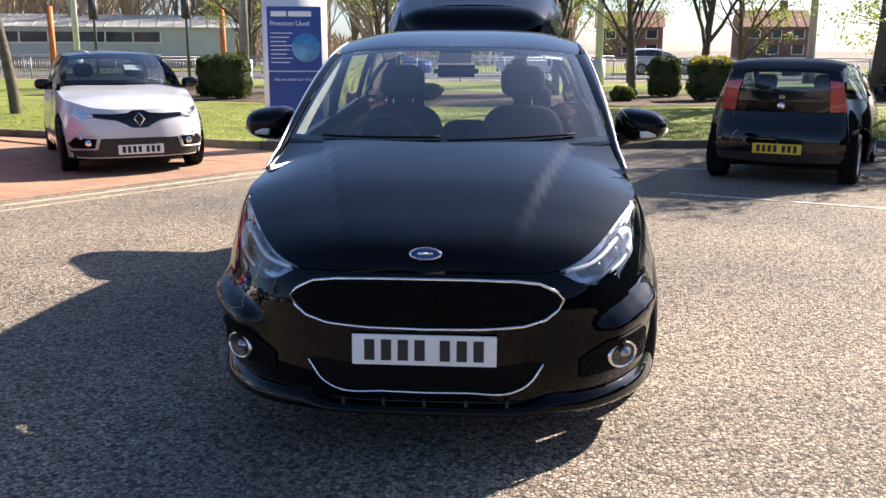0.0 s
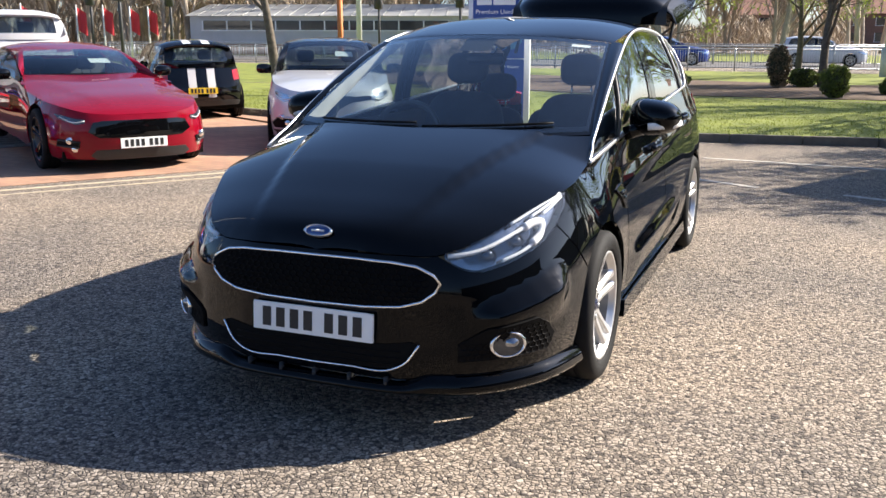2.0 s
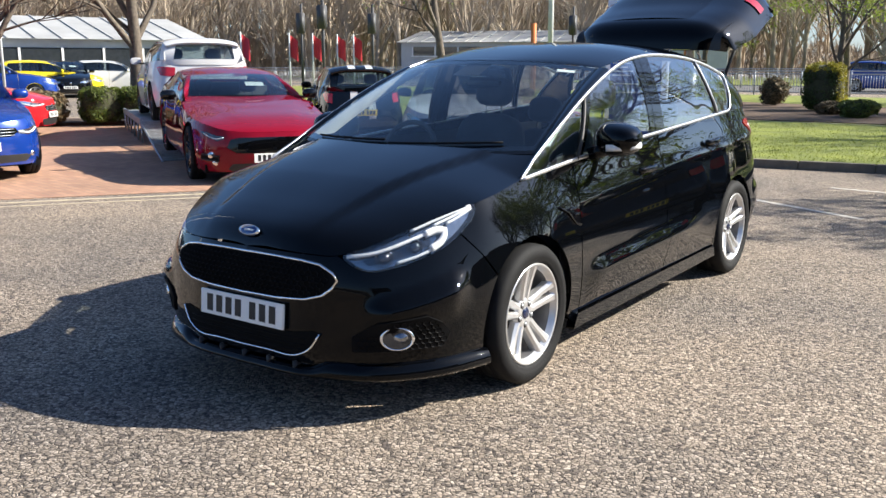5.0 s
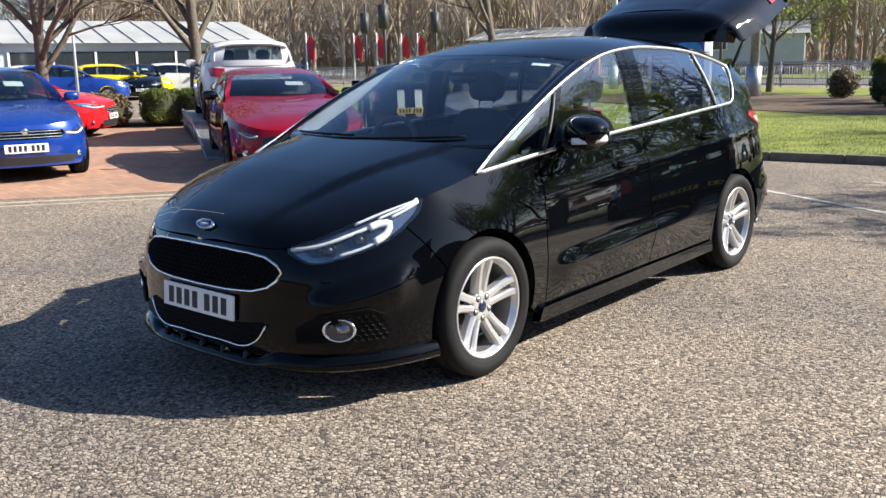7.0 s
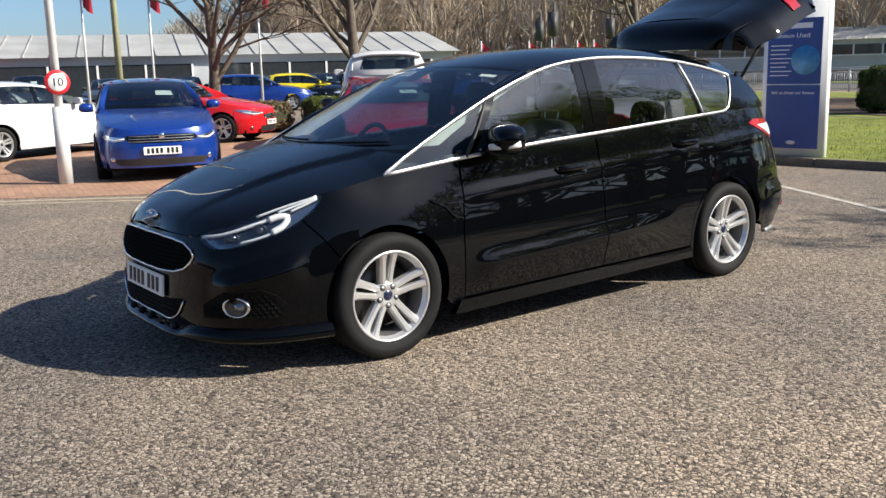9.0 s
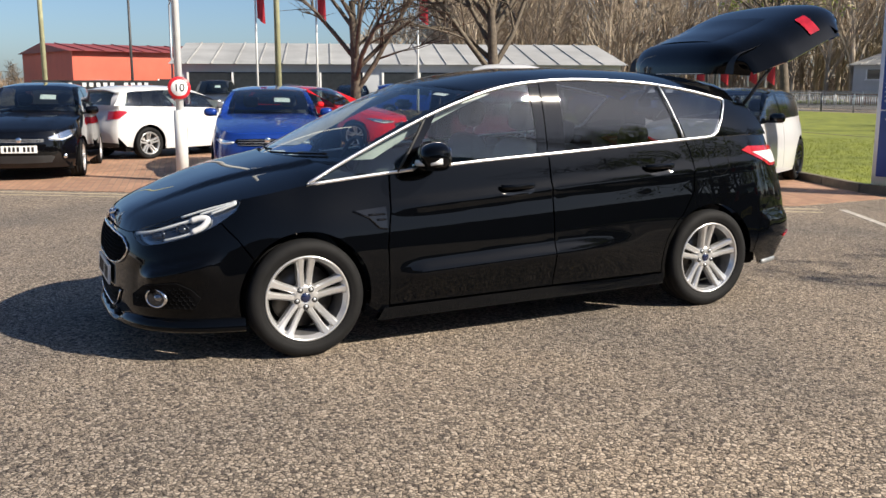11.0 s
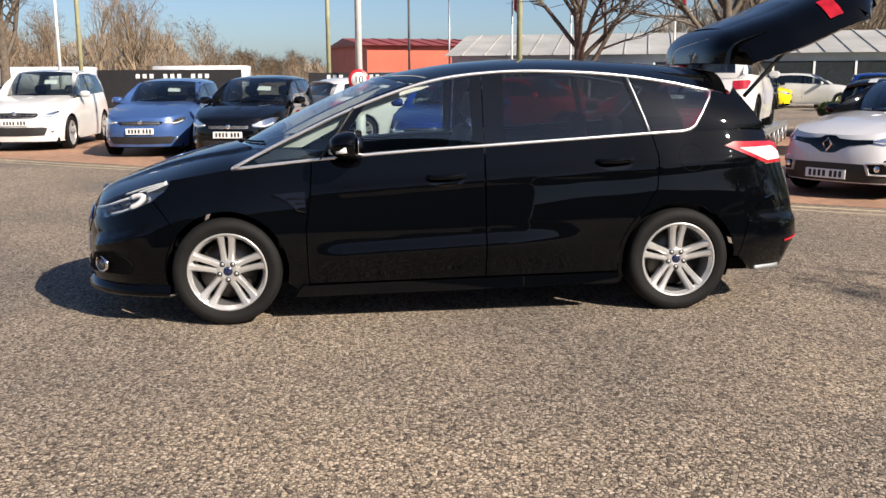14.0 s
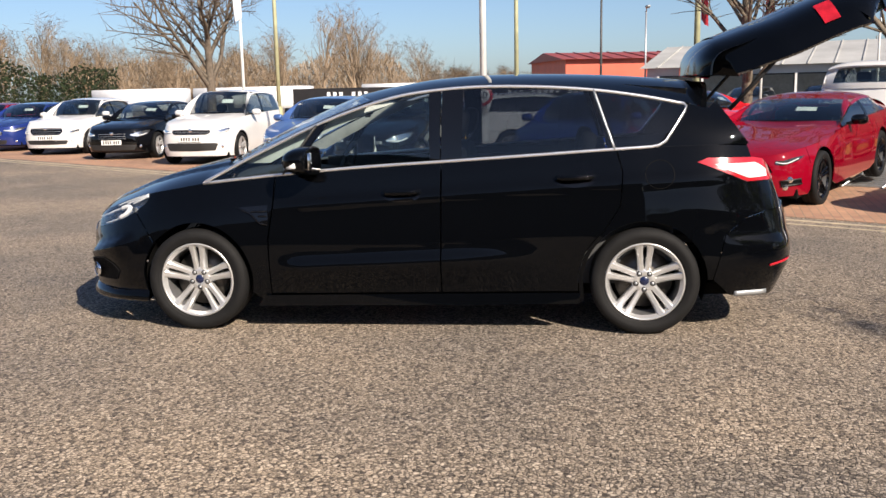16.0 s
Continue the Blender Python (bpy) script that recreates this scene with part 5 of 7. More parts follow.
    ip = ol(face["intake"]) if face else ol([(0, i0), (iw * 0.9, i0 + 0.01), (iw, i1 - 0.02), (iw * 0.9, i1), (0, i1)])
    part("lower_intake", sheet(ip, st, fm(0.005), 0.006, out=(0, -1, 0)), "trim", car)
    if face and "fog" in face:
        for k in (-1, 1):
            fp = [(k * x, z) for x, z in face["fog"]]
            ff = part("fog_surround", sheet(fp, st, fm(0.006), 0.006, out=(0, -1, 0)), "mesh_black", car)
            q = np.array(densify(fp, 0.05))
            part("bright_frame", sweep(bmesh.new(), fm(0.012)(q[:, 0], q[:, 1]), 0.011, 6, True), face.get("frame", "alloy"), ff)
            c = fm(0.014)(np.array([face["fog"][0][0] * k + 0.07 * k]), np.array([face["fog"][0][1] + 0.07]))[0]
            part("lens", lathe([(0.0005, 0.01), (0.03, 0.008), (0.04, 0.0)], 16, axis="y"), "lamp_in", ff).matrix_local = Matrix.Translation(c) @ pose(0, 0, 0, 0, 0, 180)
    if face and "diamond" in face:
        zc = face["diamond"]
        q = np.array([(0.0, zc - 0.075), (0.058, zc), (0.0, zc + 0.075), (-0.058, zc)])
        part("badge", sweep(bmesh.new(), fm(0.03)(q[:, 0] + 1e-4, q[:, 1]), 0.014, 4, True), "chrome", car)
    elif badge and not (face and "frame" in face):
        c = fm(0.012)(np.array([0.0]), np.array([g1 - 0.02]))[0]
        part("badge", lathe([(0.0005, 0.012), (0.03, 0.01), (0.042, 0.0)], 20, axis="y"), "chrome", car).matrix_local = Matrix.Translation(c) @ pose(0, 0, 0, 0, 0, 180)
    cp = fm(0.02)(np.array([0.0]), np.array([face["plate"] if face and "plate" in face else (i1 + g0) / 2]))[0]
    number_plate(car, (0, float(cp[1]), float(cp[2])), -1, -4, "plate_white")
    rear_y = float(s.skin([s.a[-1]], [0.52], 0.012)[0, 1])
    number_plate(car, (0, rear_y, 0.52 if L > 3.5 else 0.40), 1, -4, "plate_yellow")
    if stripes:
        for x0 in (-0.24, 0.10):
            rows2 = [[(x, y, float(s.roof_at(np.array([x / 0.6]), np.array([y]), 0.006)[0, 2])) for x in np.linspace(x0, x0 + 0.14, 3)] for y in np.linspace(hd + 0.3, rr, 8)]
            part("stripe", loft(rows2), "white_paint", car)
            part("stripe", loft([[(x, float(s.skin([s.at_x_rear(abs(x))], [z], 0.008)[0, 1]), z) for x in np.linspace(x0, x0 + 0.14, 3)] for z in np.linspace(0.4, zlow, 6)]), "white_paint", car)
    part("underbody", box(-hw + 0.14, y0 + 0.3, 0.17, hw - 0.14, y1 - 0.3, 0.28), "dark", car, smooth=False)
    for x in (-0.34, 0.34):
        seat(car, x, hd + 0.35, min(0.38, H - 1.13))
    part("rear_bench", box(-hw + 0.2, hd + 1.15, 0.40, hw - 0.2, hd + 1.35, 1.02, bevel=0.05), "seat", car)
    part("dashboard", loft([[(q * hw * 0.76, y + 0.08 * q * q, z) for q in np.linspace(-1, 1, 9)] for y, z in ((cw + 0.1, belt_f), (cw + 0.45, belt_f), (cw + 0.5, belt_f - 0.3))]), "dash", car)
    return car


def parked(front_axle, f, wb, lift=0.0, pitch=0.0):
    """The pose of a car whose front axle stands there and whose nose points along f."""
    fx, fy = f[0] / math.hypot(*f), f[1] / math.hypot(*f)
    c = (front_axle[0] - fx * wb / 2, front_axle[1] - fy * wb / 2)
    return pose(c[0], c[1], lift, 0, 0, math.degrees(math.atan2(fx, -fy))) @ pose(0, 0, 0, pitch)


road_car("crossover", "white crossover with black roof parked on red brick paving", parked((-4.5, 5.9), (0.5, -0.86), 2.6), "silver_white", 4.12, 1.74, 1.46, 2.6, 0.83, 0.95, 1.03, 0.775, 0.42, 0.62, 1.22, 2.95, 1.0,
         0.33, "gloss_black", alloy="gloss_black", grille=(0.50, 0.62, 0.74), intake=(0.62, 0.36, 0.50), lamp=(0.60, 0.66, 0.76, 0.5), bars=False,
         face={"grille": [(0, 0.56), (0.09, 0.565), (0.17, 0.61), (0.26, 0.65), (0.52, 0.685), (0.53, 0.73), (0.30, 0.725), (0.13, 0.735), (0.07, 0.765), (0, 0.77)],
               "intake": [(0, 0.22), (0.70, 0.22), (0.78, 0.29), (0.48, 0.31), (0.44, 0.44), (0, 0.445)], "fog": [(0.50, 0.32), (0.47, 0.45), (0.70, 0.46), (0.78, 0.38), (0.74, 0.31)], "diamond": 0.665, "plate": 0.31})
road_car("sports_coupe", "ruby red sports coupe with black wheels, tail on a ramp", parked((-6.05, 3.45), (0.85, -0.53), 2.72, 0.06, 2.8), "red_paint", 4.78, 1.88, 1.28, 2.72, 0.93, 0.90, 0.98, 0.69, 0.80, 1.05, 1.75, 3.1, 0.95,
         0.345, doors=1, alloy="gloss_black", grille=(0.56, 0.50, 0.68), intake=(0.62, 0.22, 0.33), lamp=(0.64, 0.585, 0.655, 0.5), bars=False,
         face={"grille": [(0, 0.44), (0.46, 0.445), (0.57, 0.51), (0.52, 0.61), (0.42, 0.63), (0, 0.635)], "intake": [(0, 0.20), (0.50, 0.20), (0.56, 0.25), (0.50, 0.31), (0, 0.32)],
               "fog": [(0.66, 0.34), (0.65, 0.40), (0.82, 0.41), (0.83, 0.35)], "plate": 0.385, "frame": "trim"})
road_car("hatchback", "white sports hatchback raised on a steel display ramp", parked((-13.0, 7.85), (-0.85, 0.53), 2.65, 0.42), "white_paint", 4.36, 1.82, 1.48, 2.65, 0.9, 0.98, 1.08, 0.72, 0.45, 0.66, 1.35, 3.15, 1.0, 0.335, alloy="gloss_black", tail=(0.58, 0.80, 0.98))
road_car("small_hatchback", "black small hatchback with white stripes parked on brick", parked((-10.9, 10.6), (-0.75, 0.66), 2.47), "gloss_black", 3.73, 1.68, 1.41, 2.47, 0.65, 0.92, 1.0, 0.70, 0.5, 0.6, 1.05, 2.75, 0.92, 0.30, doors=1, stripes=True, tail=(0.72, 0.70, 0.90))
road_car("hatchback", "metallic blue hatchback parked on the forecourt", parked((-9.0, 1.05), (0.96, -0.28), 2.68), "blue_paint", 4.67, 1.81, 1.46, 2.68, 0.88, 0.95, 1.05, 0.74, 0.42, 0.62, 1.35, 3.2, 0.98, 0.325, grille=(0.50, 0.56, 0.68), intake=(0.66, 0.24, 0.34), lamp=(0.56, 0.58, 0.66, 0.5))
road_car("hatchback", "bright red hatchback parked beside a hedge", parked((-15.1, 5.2), (0.75, 0.66), 2.55), "bright_red", 4.06, 1.75, 1.45, 2.55, 0.82, 0.95, 1.05, 0.72, 0.42, 0.62, 1.3, 2.95, 0.98, 0.32)
road_car("hatchback", "white five-door hatchback parked on the forecourt", parked((-15.65, 1.8), (-0.45, 0.89), 2.6), "white_paint", 4.25, 1.80, 1.47, 2.6, 0.86, 0.97, 1.07, 0.72, 0.42, 0.6, 1.3, 3.05, 0.98, 0.32, tail=(0.55, 0.80, 0.98))
road_car("hatchback", "black small hatchback with pale headlamps parked facing the lane", parked((-10.75, -2.45), (0.98, -0.2), 2.47), "gloss_black", 3.94, 1.71, 1.52, 2.47, 0.80, 0.98, 1.06, 0.76, 0.36, 0.52, 1.2, 2.85, 1.0, 0.31, grille=(0.40, 0.60, 0.66), intake=(0.5, 0.28, 0.40), lamp=(0.50, 0.62, 0.76, 0.8))
road_car("hatchback", "light blue small hatchback parked in the row", parked((-12.2, -4.3), (0.99, -0.10), 2.47), "light_blue", 3.99, 1.73, 1.47, 2.47, 0.82, 0.96, 1.04, 0.74, 0.40, 0.58, 1.25, 2.9, 0.98, 0.31, grille=(0.42, 0.60, 0.69), intake=(0.62, 0.26, 0.40), lamp=(0.52, 0.62, 0.72, 0.5))
road_car("off_roader", "white compact off-roader with roof rails parked in the row", parked((-14.1, -7.2), (1.0, -0.02), 2.6), "white_paint", 4.43, 1.81, 1.68, 2.6, 0.87, 1.06, 1.16, 0.86, 0.40, 0.58, 1.25, 3.1, 1.08, 0.35, grille=(0.46, 0.68, 0.80), intake=(0.6, 0.32, 0.50), lamp=(0.56, 0.70, 0.80, 0.4), rails=True)
road_car("saloon", "black executive saloon parked in the row", parked((-16.1, -10.1), (1.0, 0.0), 2.84), "gloss_black", 4.69, 1.81, 1.44, 2.84, 0.82, 0.94, 1.04, 0.74, 0.50, 0.72, 1.45, 3.0, 1.0, 0.33, grille=(0.40, 0.50, 0.68), intake=(0.6, 0.24, 0.38), lamp=(0.52, 0.58, 0.70, 0.6))
road_car("crossover", "white crossover with a dark grille parked in the row", parked((-18.3, -13.1), (1.0, 0.0), 2.6), "white_paint", 4.17, 1.80, 1.56, 2.6, 0.85, 1.02, 1.1, 0.86, 0.40, 0.58, 1.25, 2.95, 1.02, 0.33, grille=(0.48, 0.56, 0.76), intake=(0.6, 0.30, 0.42), lamp=(0.60, 0.58, 0.68, 0.4))
road_car("hatchback", "deep blue hatchback parked at the end of the row", parked((-20.3, -16.0), (1.0, 0.02), 2.65), "navy_paint", 4.3, 1.80, 1.46, 2.65, 0.86, 0.96, 1.06, 0.74, 0.40, 0.58, 1.3, 3.05, 1.0, 0.32)
road_car("hatchback", "dark red hatchback parked at the end of the row", parked((-22.6, -18.8), (1.0, 0.04), 2.65), "red_paint", 4.3, 1.80, 1.46, 2.65, 0.86, 0.96, 1.06, 0.74, 0.40, 0.58, 1.3, 3.05, 1.0, 0.32, detail=False)
road_car("city_car", "black city car with tall red tail lamps parked on asphalt", parked((4.45, 7.55), (0.42, 0.91), 2.34), "gloss_black", 3.43, 1.67, 1.38, 2.34, 0.62, 0.92, 0.96, 0.74, 0.30, 0.45, 1.1, 2.62, 0.80, 0.285, tail=(0.85, 0.70, 1.04), tall=True)

# ---------------------------------------------------------------- ground materials
def chippings(name, cols, scale, gap, rough=0.85, patch=0.35, warm=(0.30, 0.24, 0.17)):
    """Bound stone chippings: random stone colours, dark gaps, worn patches, relief."""
    m = bpy.data.materials.new(name)
    m.use_nodes = True
    nt, N, Lk = m.node_tree, m.node_tree.nodes, m.node_tree.links
    b = N["Principled BSDF"]
    b.inputs["Roughness"].default_value = rough
    co = N.new("ShaderNodeTexCoord")
    v = N.new("ShaderNodeTexVoronoi")
    v.inputs["Scale"].default_value = scale
    v.inputs["Randomness"].default_value = 1.0
    Lk.new(co.outputs["Object"], v.inputs["Vector"])
    sep = N.new("ShaderNodeSeparateColor")
    Lk.new(v.outputs["Color"], sep.inputs[0])
    ramp = N.new("ShaderNodeValToRGB")
    ramp.color_ramp.interpolation = "LINEAR"
    el = ramp.color_ramp.elements
    el[0].position, el[0].color = 0.0, (*cols[0], 1)
    el[1].position, el[1].color = 1.0, (*cols[-1], 1)
    for i, c in enumerate(cols[1:-1]):
        q = el.new((i + 1) / (len(cols) - 1))
        q.color = (*c, 1)
    Lk.new(sep.outputs[0], ramp.inputs[0])
    # dark gaps between stones
    e = N.new("ShaderNodeTexVoronoi")
    e.feature = "DISTANCE_TO_EDGE"
    e.inputs["Scale"].default_value = scale
    Lk.new(co.outputs["Object"], e.inputs["Vector"])
    er = N.new("ShaderNodeValToRGB")
    er.color_ramp.elements[0].position, er.color_ramp.elements[0].color = 0.0, (gap, gap, gap, 1)
    er.color_ramp.elements[1].position, er.color_ramp.elements[1].color = 0.16, (1, 1, 1, 1)
    Lk.new(e.outputs["Distance"], er.inputs[0])
    mul = N.new("ShaderNodeMix")
    mul.data_type, mul.blend_type = "RGBA", "MULTIPLY"
    mul.inputs[0].default_value = 1.0
    Lk.new(ramp.outputs[0], mul.inputs[6])
    Lk.new(er.outputs[0], mul.inputs[7])
    # missing stones and tar patches, two scales
    n1 = N.new("ShaderNodeTexNoise")
    n1.inputs["Scale"].default_value, n1.inputs["Detail"].default_value = 48.0, 3
    Lk.new(co.outputs["Object"], n1.inputs["Vector"])
    r1 = N.new("ShaderNodeValToRGB")
    r1.color_ramp.elements[0].position, r1.color_ramp.elements[0].color = 0.39, (0.16, 0.145, 0.13, 1)
    r1.color_ramp.elements[1].position, r1.color_ramp.elements[1].color = 0.47, (1, 1, 1, 1)
    Lk.new(n1.outputs["Fac"], r1.inputs[0])
    m2 = N.new("ShaderNodeMix")
    m2.data_type, m2.blend_type = "RGBA", "MULTIPLY"
    m2.inputs[0].default_value = 0.8
    Lk.new(mul.outputs[2], m2.inputs[6])
    Lk.new(r1.outputs[0], m2.inputs[7])
    n2 = N.new("ShaderNodeTexNoise")
    n2.inputs["Scale"].default_value, n2.inputs["Detail"].default_value = 0.45, 7
    Lk.new(co.outputs["Object"], n2.inputs["Vector"])
    r2 = N.new("ShaderNodeValToRGB")
    k = 1 - patch
    r2.color_ramp.elements[0].position, r2.color_ramp.elements[0].color = 0.35, (k, k, k * 1.02, 1)
    r2.color_ramp.elements[1].position, r2.color_ramp.elements[1].color = 0.68, (1.03, 0.97, 0.89, 1)
    Lk.new(n2.outputs["Fac"], r2.inputs[0])
    m3 = N.new("ShaderNodeMix")
    m3.data_type, m3.blend_type = "RGBA", "MULTIPLY"
    m3.inputs[0].default_value = 1.0
    Lk.new(m2.outputs[2], m3.inputs[6])
    Lk.new(r2.outputs[0], m3.inputs[7])
    Lk.new(m3.outputs[2], b.inputs["Base Color"])
    bp = N.new("ShaderNodeBump")
    bp.inputs["Strength"].default_value, bp.inputs["Distance"].default_value = 0.9, 0.006
    Lk.new(er.outputs[0], bp.inputs["Height"])
    bp2 = N.new("ShaderNodeBump")
    bp2.inputs["Strength"].default_value, bp2.inputs["Distance"].default_value = 0.7, 0.008
    Lk.new(n1.outputs["Fac"], bp2.inputs["Height"])
    Lk.new(bp.outputs[0], bp2.inputs["Normal"])
    Lk.new(bp2.outputs[0], b.inputs["Normal"])
    return m


def paving(name):
    """Red clay block paving in soldier courses."""
    m = bpy.data.materials.new(name)
    m.use_nodes = True
    N, Lk = m.node_tree.nodes, m.node_tree.links
    b = N["Principled BSDF"]
    b.inputs["Roughness"].default_value = 0.8
    co = N.new("ShaderNodeTexCoord")
    br = N.new("ShaderNodeTexBrick")
    br.inputs["Scale"].default_value = 1.0
    br.inputs["Brick Width"].default_value, br.inputs["Row Height"].default_value = 0.2, 0.1
    br.inputs["Mortar Size"].default_value = 0.006
    br.inputs["Color1"].default_value, br.inputs["Color2"].default_value = (0.43, 0.255, 0.165, 1), (0.325, 0.185, 0.125, 1)
    br.inputs["Mortar"].default_value = (0.24, 0.18, 0.13, 1)
    mp = N.new("ShaderNodeMapping")
    mp.inputs["Rotation"].default_value = (0, 0, radians(10))
    Lk.new(co.outputs["Object"], mp.inputs[0])
    Lk.new(mp.outputs[0], br.inputs["Vector"])
    n = N.new("ShaderNodeTexNoise")
    n.inputs["Scale"].default_value, n.inputs["Detail"].default_value = 0.8, 8
    Lk.new(co.outputs["Object"], n.inputs["Vector"])
    r = N.new("ShaderNodeValToRGB")
    r.color_ramp.elements[0].position, r.color_ramp.elements[0].color = 0.3, (0.72, 0.72, 0.72, 1)
    r.color_ramp.elements[1].position, r.color_ramp.elements[1].color = 0.7, (1.15, 1.1, 1.05, 1)
    Lk.new(n.outputs["Fac"], r.inputs[0])
    mx = N.new("ShaderNodeMix")
    mx.data_type, mx.blend_type = "RGBA", "MULTIPLY"
    mx.inputs[0].default_value = 1.0
    Lk.new(br.outputs["Color"], mx.inputs[6])
    Lk.new(r.outputs[0], mx.inputs[7])
    Lk.new(mx.outputs[2], b.inputs["Base Color"])
    bp = N.new("ShaderNodeBump")
    bp.inputs["Strength"].default_value, bp.inputs["Distance"].default_value = 0.5, 0.005
    bp.invert = True
    Lk.new(br.outputs["Fac"], bp.inputs["Height"])
    Lk.new(bp.outputs[0], b.inputs["Normal"])
    return m


M["asphalt"] = chippings("asphalt", [(0.11, 0.09, 0.078), (0.33, 0.275, 0.22), (0.43, 0.36, 0.285), (0.48, 0.405, 0.33), (0.60, 0.52, 0.43)], 50, 0.28, patch=0.42)
M["road_asphalt"] = material("road_asphalt", (0.13, 0.125, 0.12), 0.85, var=0.25, scale=1.2, bump=0.3, bscale=60)
M["block_paving"] = paving("block_paving")
M["grass"] = material("lawn_grass", (0.185, 0.205, 0.026), 0.9, var=0.5, scale=1.7, bump=0.8, bscale=45, second=(0.10, 0.125, 0.02))
M["blade"] = leafy("grass_blade", (0.19, 0.22, 0.03), 0.7, var=0.5, scale=3, second=(0.11, 0.14, 0.022))
M["soil"] = material("bark_soil", (0.115, 0.072, 0.045), 0.95, var=0.6, scale=6, bump=1.0, bscale=24, second=(0.042, 0.028, 0.02))
M["kerb"] = material("concrete_kerb", (0.15, 0.128, 0.10), 0.85, var=0.35, scale=5, bump=0.3, bscale=90)
M["line_white"] = material("worn_white_line", (0.46, 0.43, 0.38), 0.85, var=0.5, scale=9, second=(0.27, 0.235, 0.195))
M["line_yellow"] = material("worn_yellow_line", (0.42, 0.35, 0.23), 0.85, var=0.5, scale=7, second=(0.29, 0.24, 0.19))
M["bark"] = material("bark", (0.13, 0.105, 0.08), 0.9, var=0.5, scale=12, bump=0.8, bscale=40)
M["twig"] = material("twig", (0.12, 0.085, 0.06), 0.9, var=0.4, scale=3)
M["pale_twig"] = material("pale_twig", (0.42, 0.345, 0.26), 0.9, var=0.5, scale=0.6)
M["brown_twig"] = material("brown_twig", (0.25, 0.185, 0.125), 0.9, var=0.5, scale=0.6)
# dark colour for the shade between the leaves
M["shrub_inner_shade"] = material("shrub_inner_shade", (0.045, 0.045, 0.02), 0.9, var=0.5, scale=8)
M["leaf_green"] = leafy("young_leaf", (0.27, 0.33, 0.05), 0.55, var=0.5, scale=1.6, second=(0.13, 0.18, 0.03))
M["leaf_dark"] = leafy("hedge_leaf", (0.075, 0.11, 0.025), 0.55, var=0.6, scale=3.0, second=(0.028, 0.045, 0.012))
M["leaf_hedge"] = leafy("box_hedge_leaf", (0.13, 0.165, 0.035), 0.55, var=0.6, scale=3.0, second=(0.06, 0.08, 0.018))
M["leaf_gold"] = leafy("golden_leaf", (0.30, 0.27, 0.03), 0.55, var=0.5, scale=3.0)
M["leaf_brown"] = material("dry_leaf", (0.15, 0.105, 0.05), 0.7, var=0.5, scale=4)
M["conifer"] = material("conifer", (0.035, 0.055, 0.022), 0.7, var=0.5, scale=1.5)
M["render_white"] = material("white_cladding", (0.48, 0.48, 0.475), 0.6, var=0.12, scale=1.0)
M["clad_grey"] = material("grey_cladding", (0.46, 0.48, 0.50), 0.5, var=0.12, scale=0.8)
M["clad_red"] = material("red_cladding", (0.55, 0.105, 0.06), 0.5, var=0.15, scale=0.7)
M["clad_dark_red"] = material("dark_red_cladding", (0.26, 0.05, 0.04), 0.5, var=0.15, scale=0.7)
M["clad_dark"] = material("dark_cladding", (0.05, 0.052, 0.055), 0.6, var=0.15, scale=0.8)
M["roof_pale"] = material("pale_sheet_roof", (0.37, 0.37, 0.36), 0.55, var=0.25, scale=0.5)
M["roof_tile"] = material("clay_roof_tile", (0.36, 0.19, 0.13), 0.85, var=0.35, scale=2.5, bump=0.4, bscale=12)
M["house_brick"] = material("house_brick", (0.22, 0.125, 0.09), 0.85, var=0.3, scale=3, bump=0.3, bscale=30)
M["pane_dark"] = material("window_pane", (0.03, 0.035, 0.04), 0.05, spec=0.6)
M["frame_white"] = material("white_frame", (0.75, 0.75, 0.73), 0.5, var=0.08)
M["pole_white"] = material("painted_pole", (0.62, 0.63, 0.62), 0.45, var=0.15, scale=3)
M["pole_green"] = material("weathered_pole", (0.36, 0.36, 0.22), 0.6, var=0.3, scale=2)
M["pole_dark"] = material("dark_pole", (0.05, 0.05, 0.052), 0.55)
M["sign_white"] = material("sign_white", (0.78, 0.79, 0.80), 0.35, var=0.04)
M["sign_blue"] = material("sign_blue", (0.016, 0.060, 0.27), 0.35, var=0.25, scale=0.9)
M["sign_cyan"] = material("sign_cyan", (0.08, 0.30, 0.55), 0.35, var=0.5, scale=5)
M["sign_red"] = material("sign_red", (0.60, 0.02, 0.03), 0.4, var=0.08)
M["flag_red"] = material("flag_red", (0.55, 0.03, 0.045), 0.7, var=0.15, scale=3)
M["flag_white"] = material("flag_white", (0.75, 0.76, 0.78), 0.7, var=0.1, scale=3)
M["orange"] = material("orange_post", (0.55, 0.17, 0.04), 0.6)
M["hoarding"] = material("black_hoarding", (0.018, 0.018, 0.02), 0.5)


def slab(name, pts, z, mat, depth=0.05, label="", category="", kind="structure"):
    bm = bmesh.new()
    f = bm.faces.new([bm.verts.new((x, y, z)) for x, y in pts])
    if f.normal.z < 0 or sum((pts[i - 1][0] - pts[i][0]) * (pts[i - 1][1] + pts[i][1]) for i in range(len(pts))) < 0:
        bmesh.ops.reverse_faces(bm, faces=[f])
    r = bmesh.ops.extrude_face_region(bm, geom=bm.faces[:])
    for v in r["geom"]:
        if isinstance(v, bmesh.types.BMVert):
            v.co.z -= depth
    bmesh.ops.recalc_face_normals(bm, faces=bm.faces[:])
    return tagged(finish(name, bm, mat, smooth=False), label, category, kind=kind)


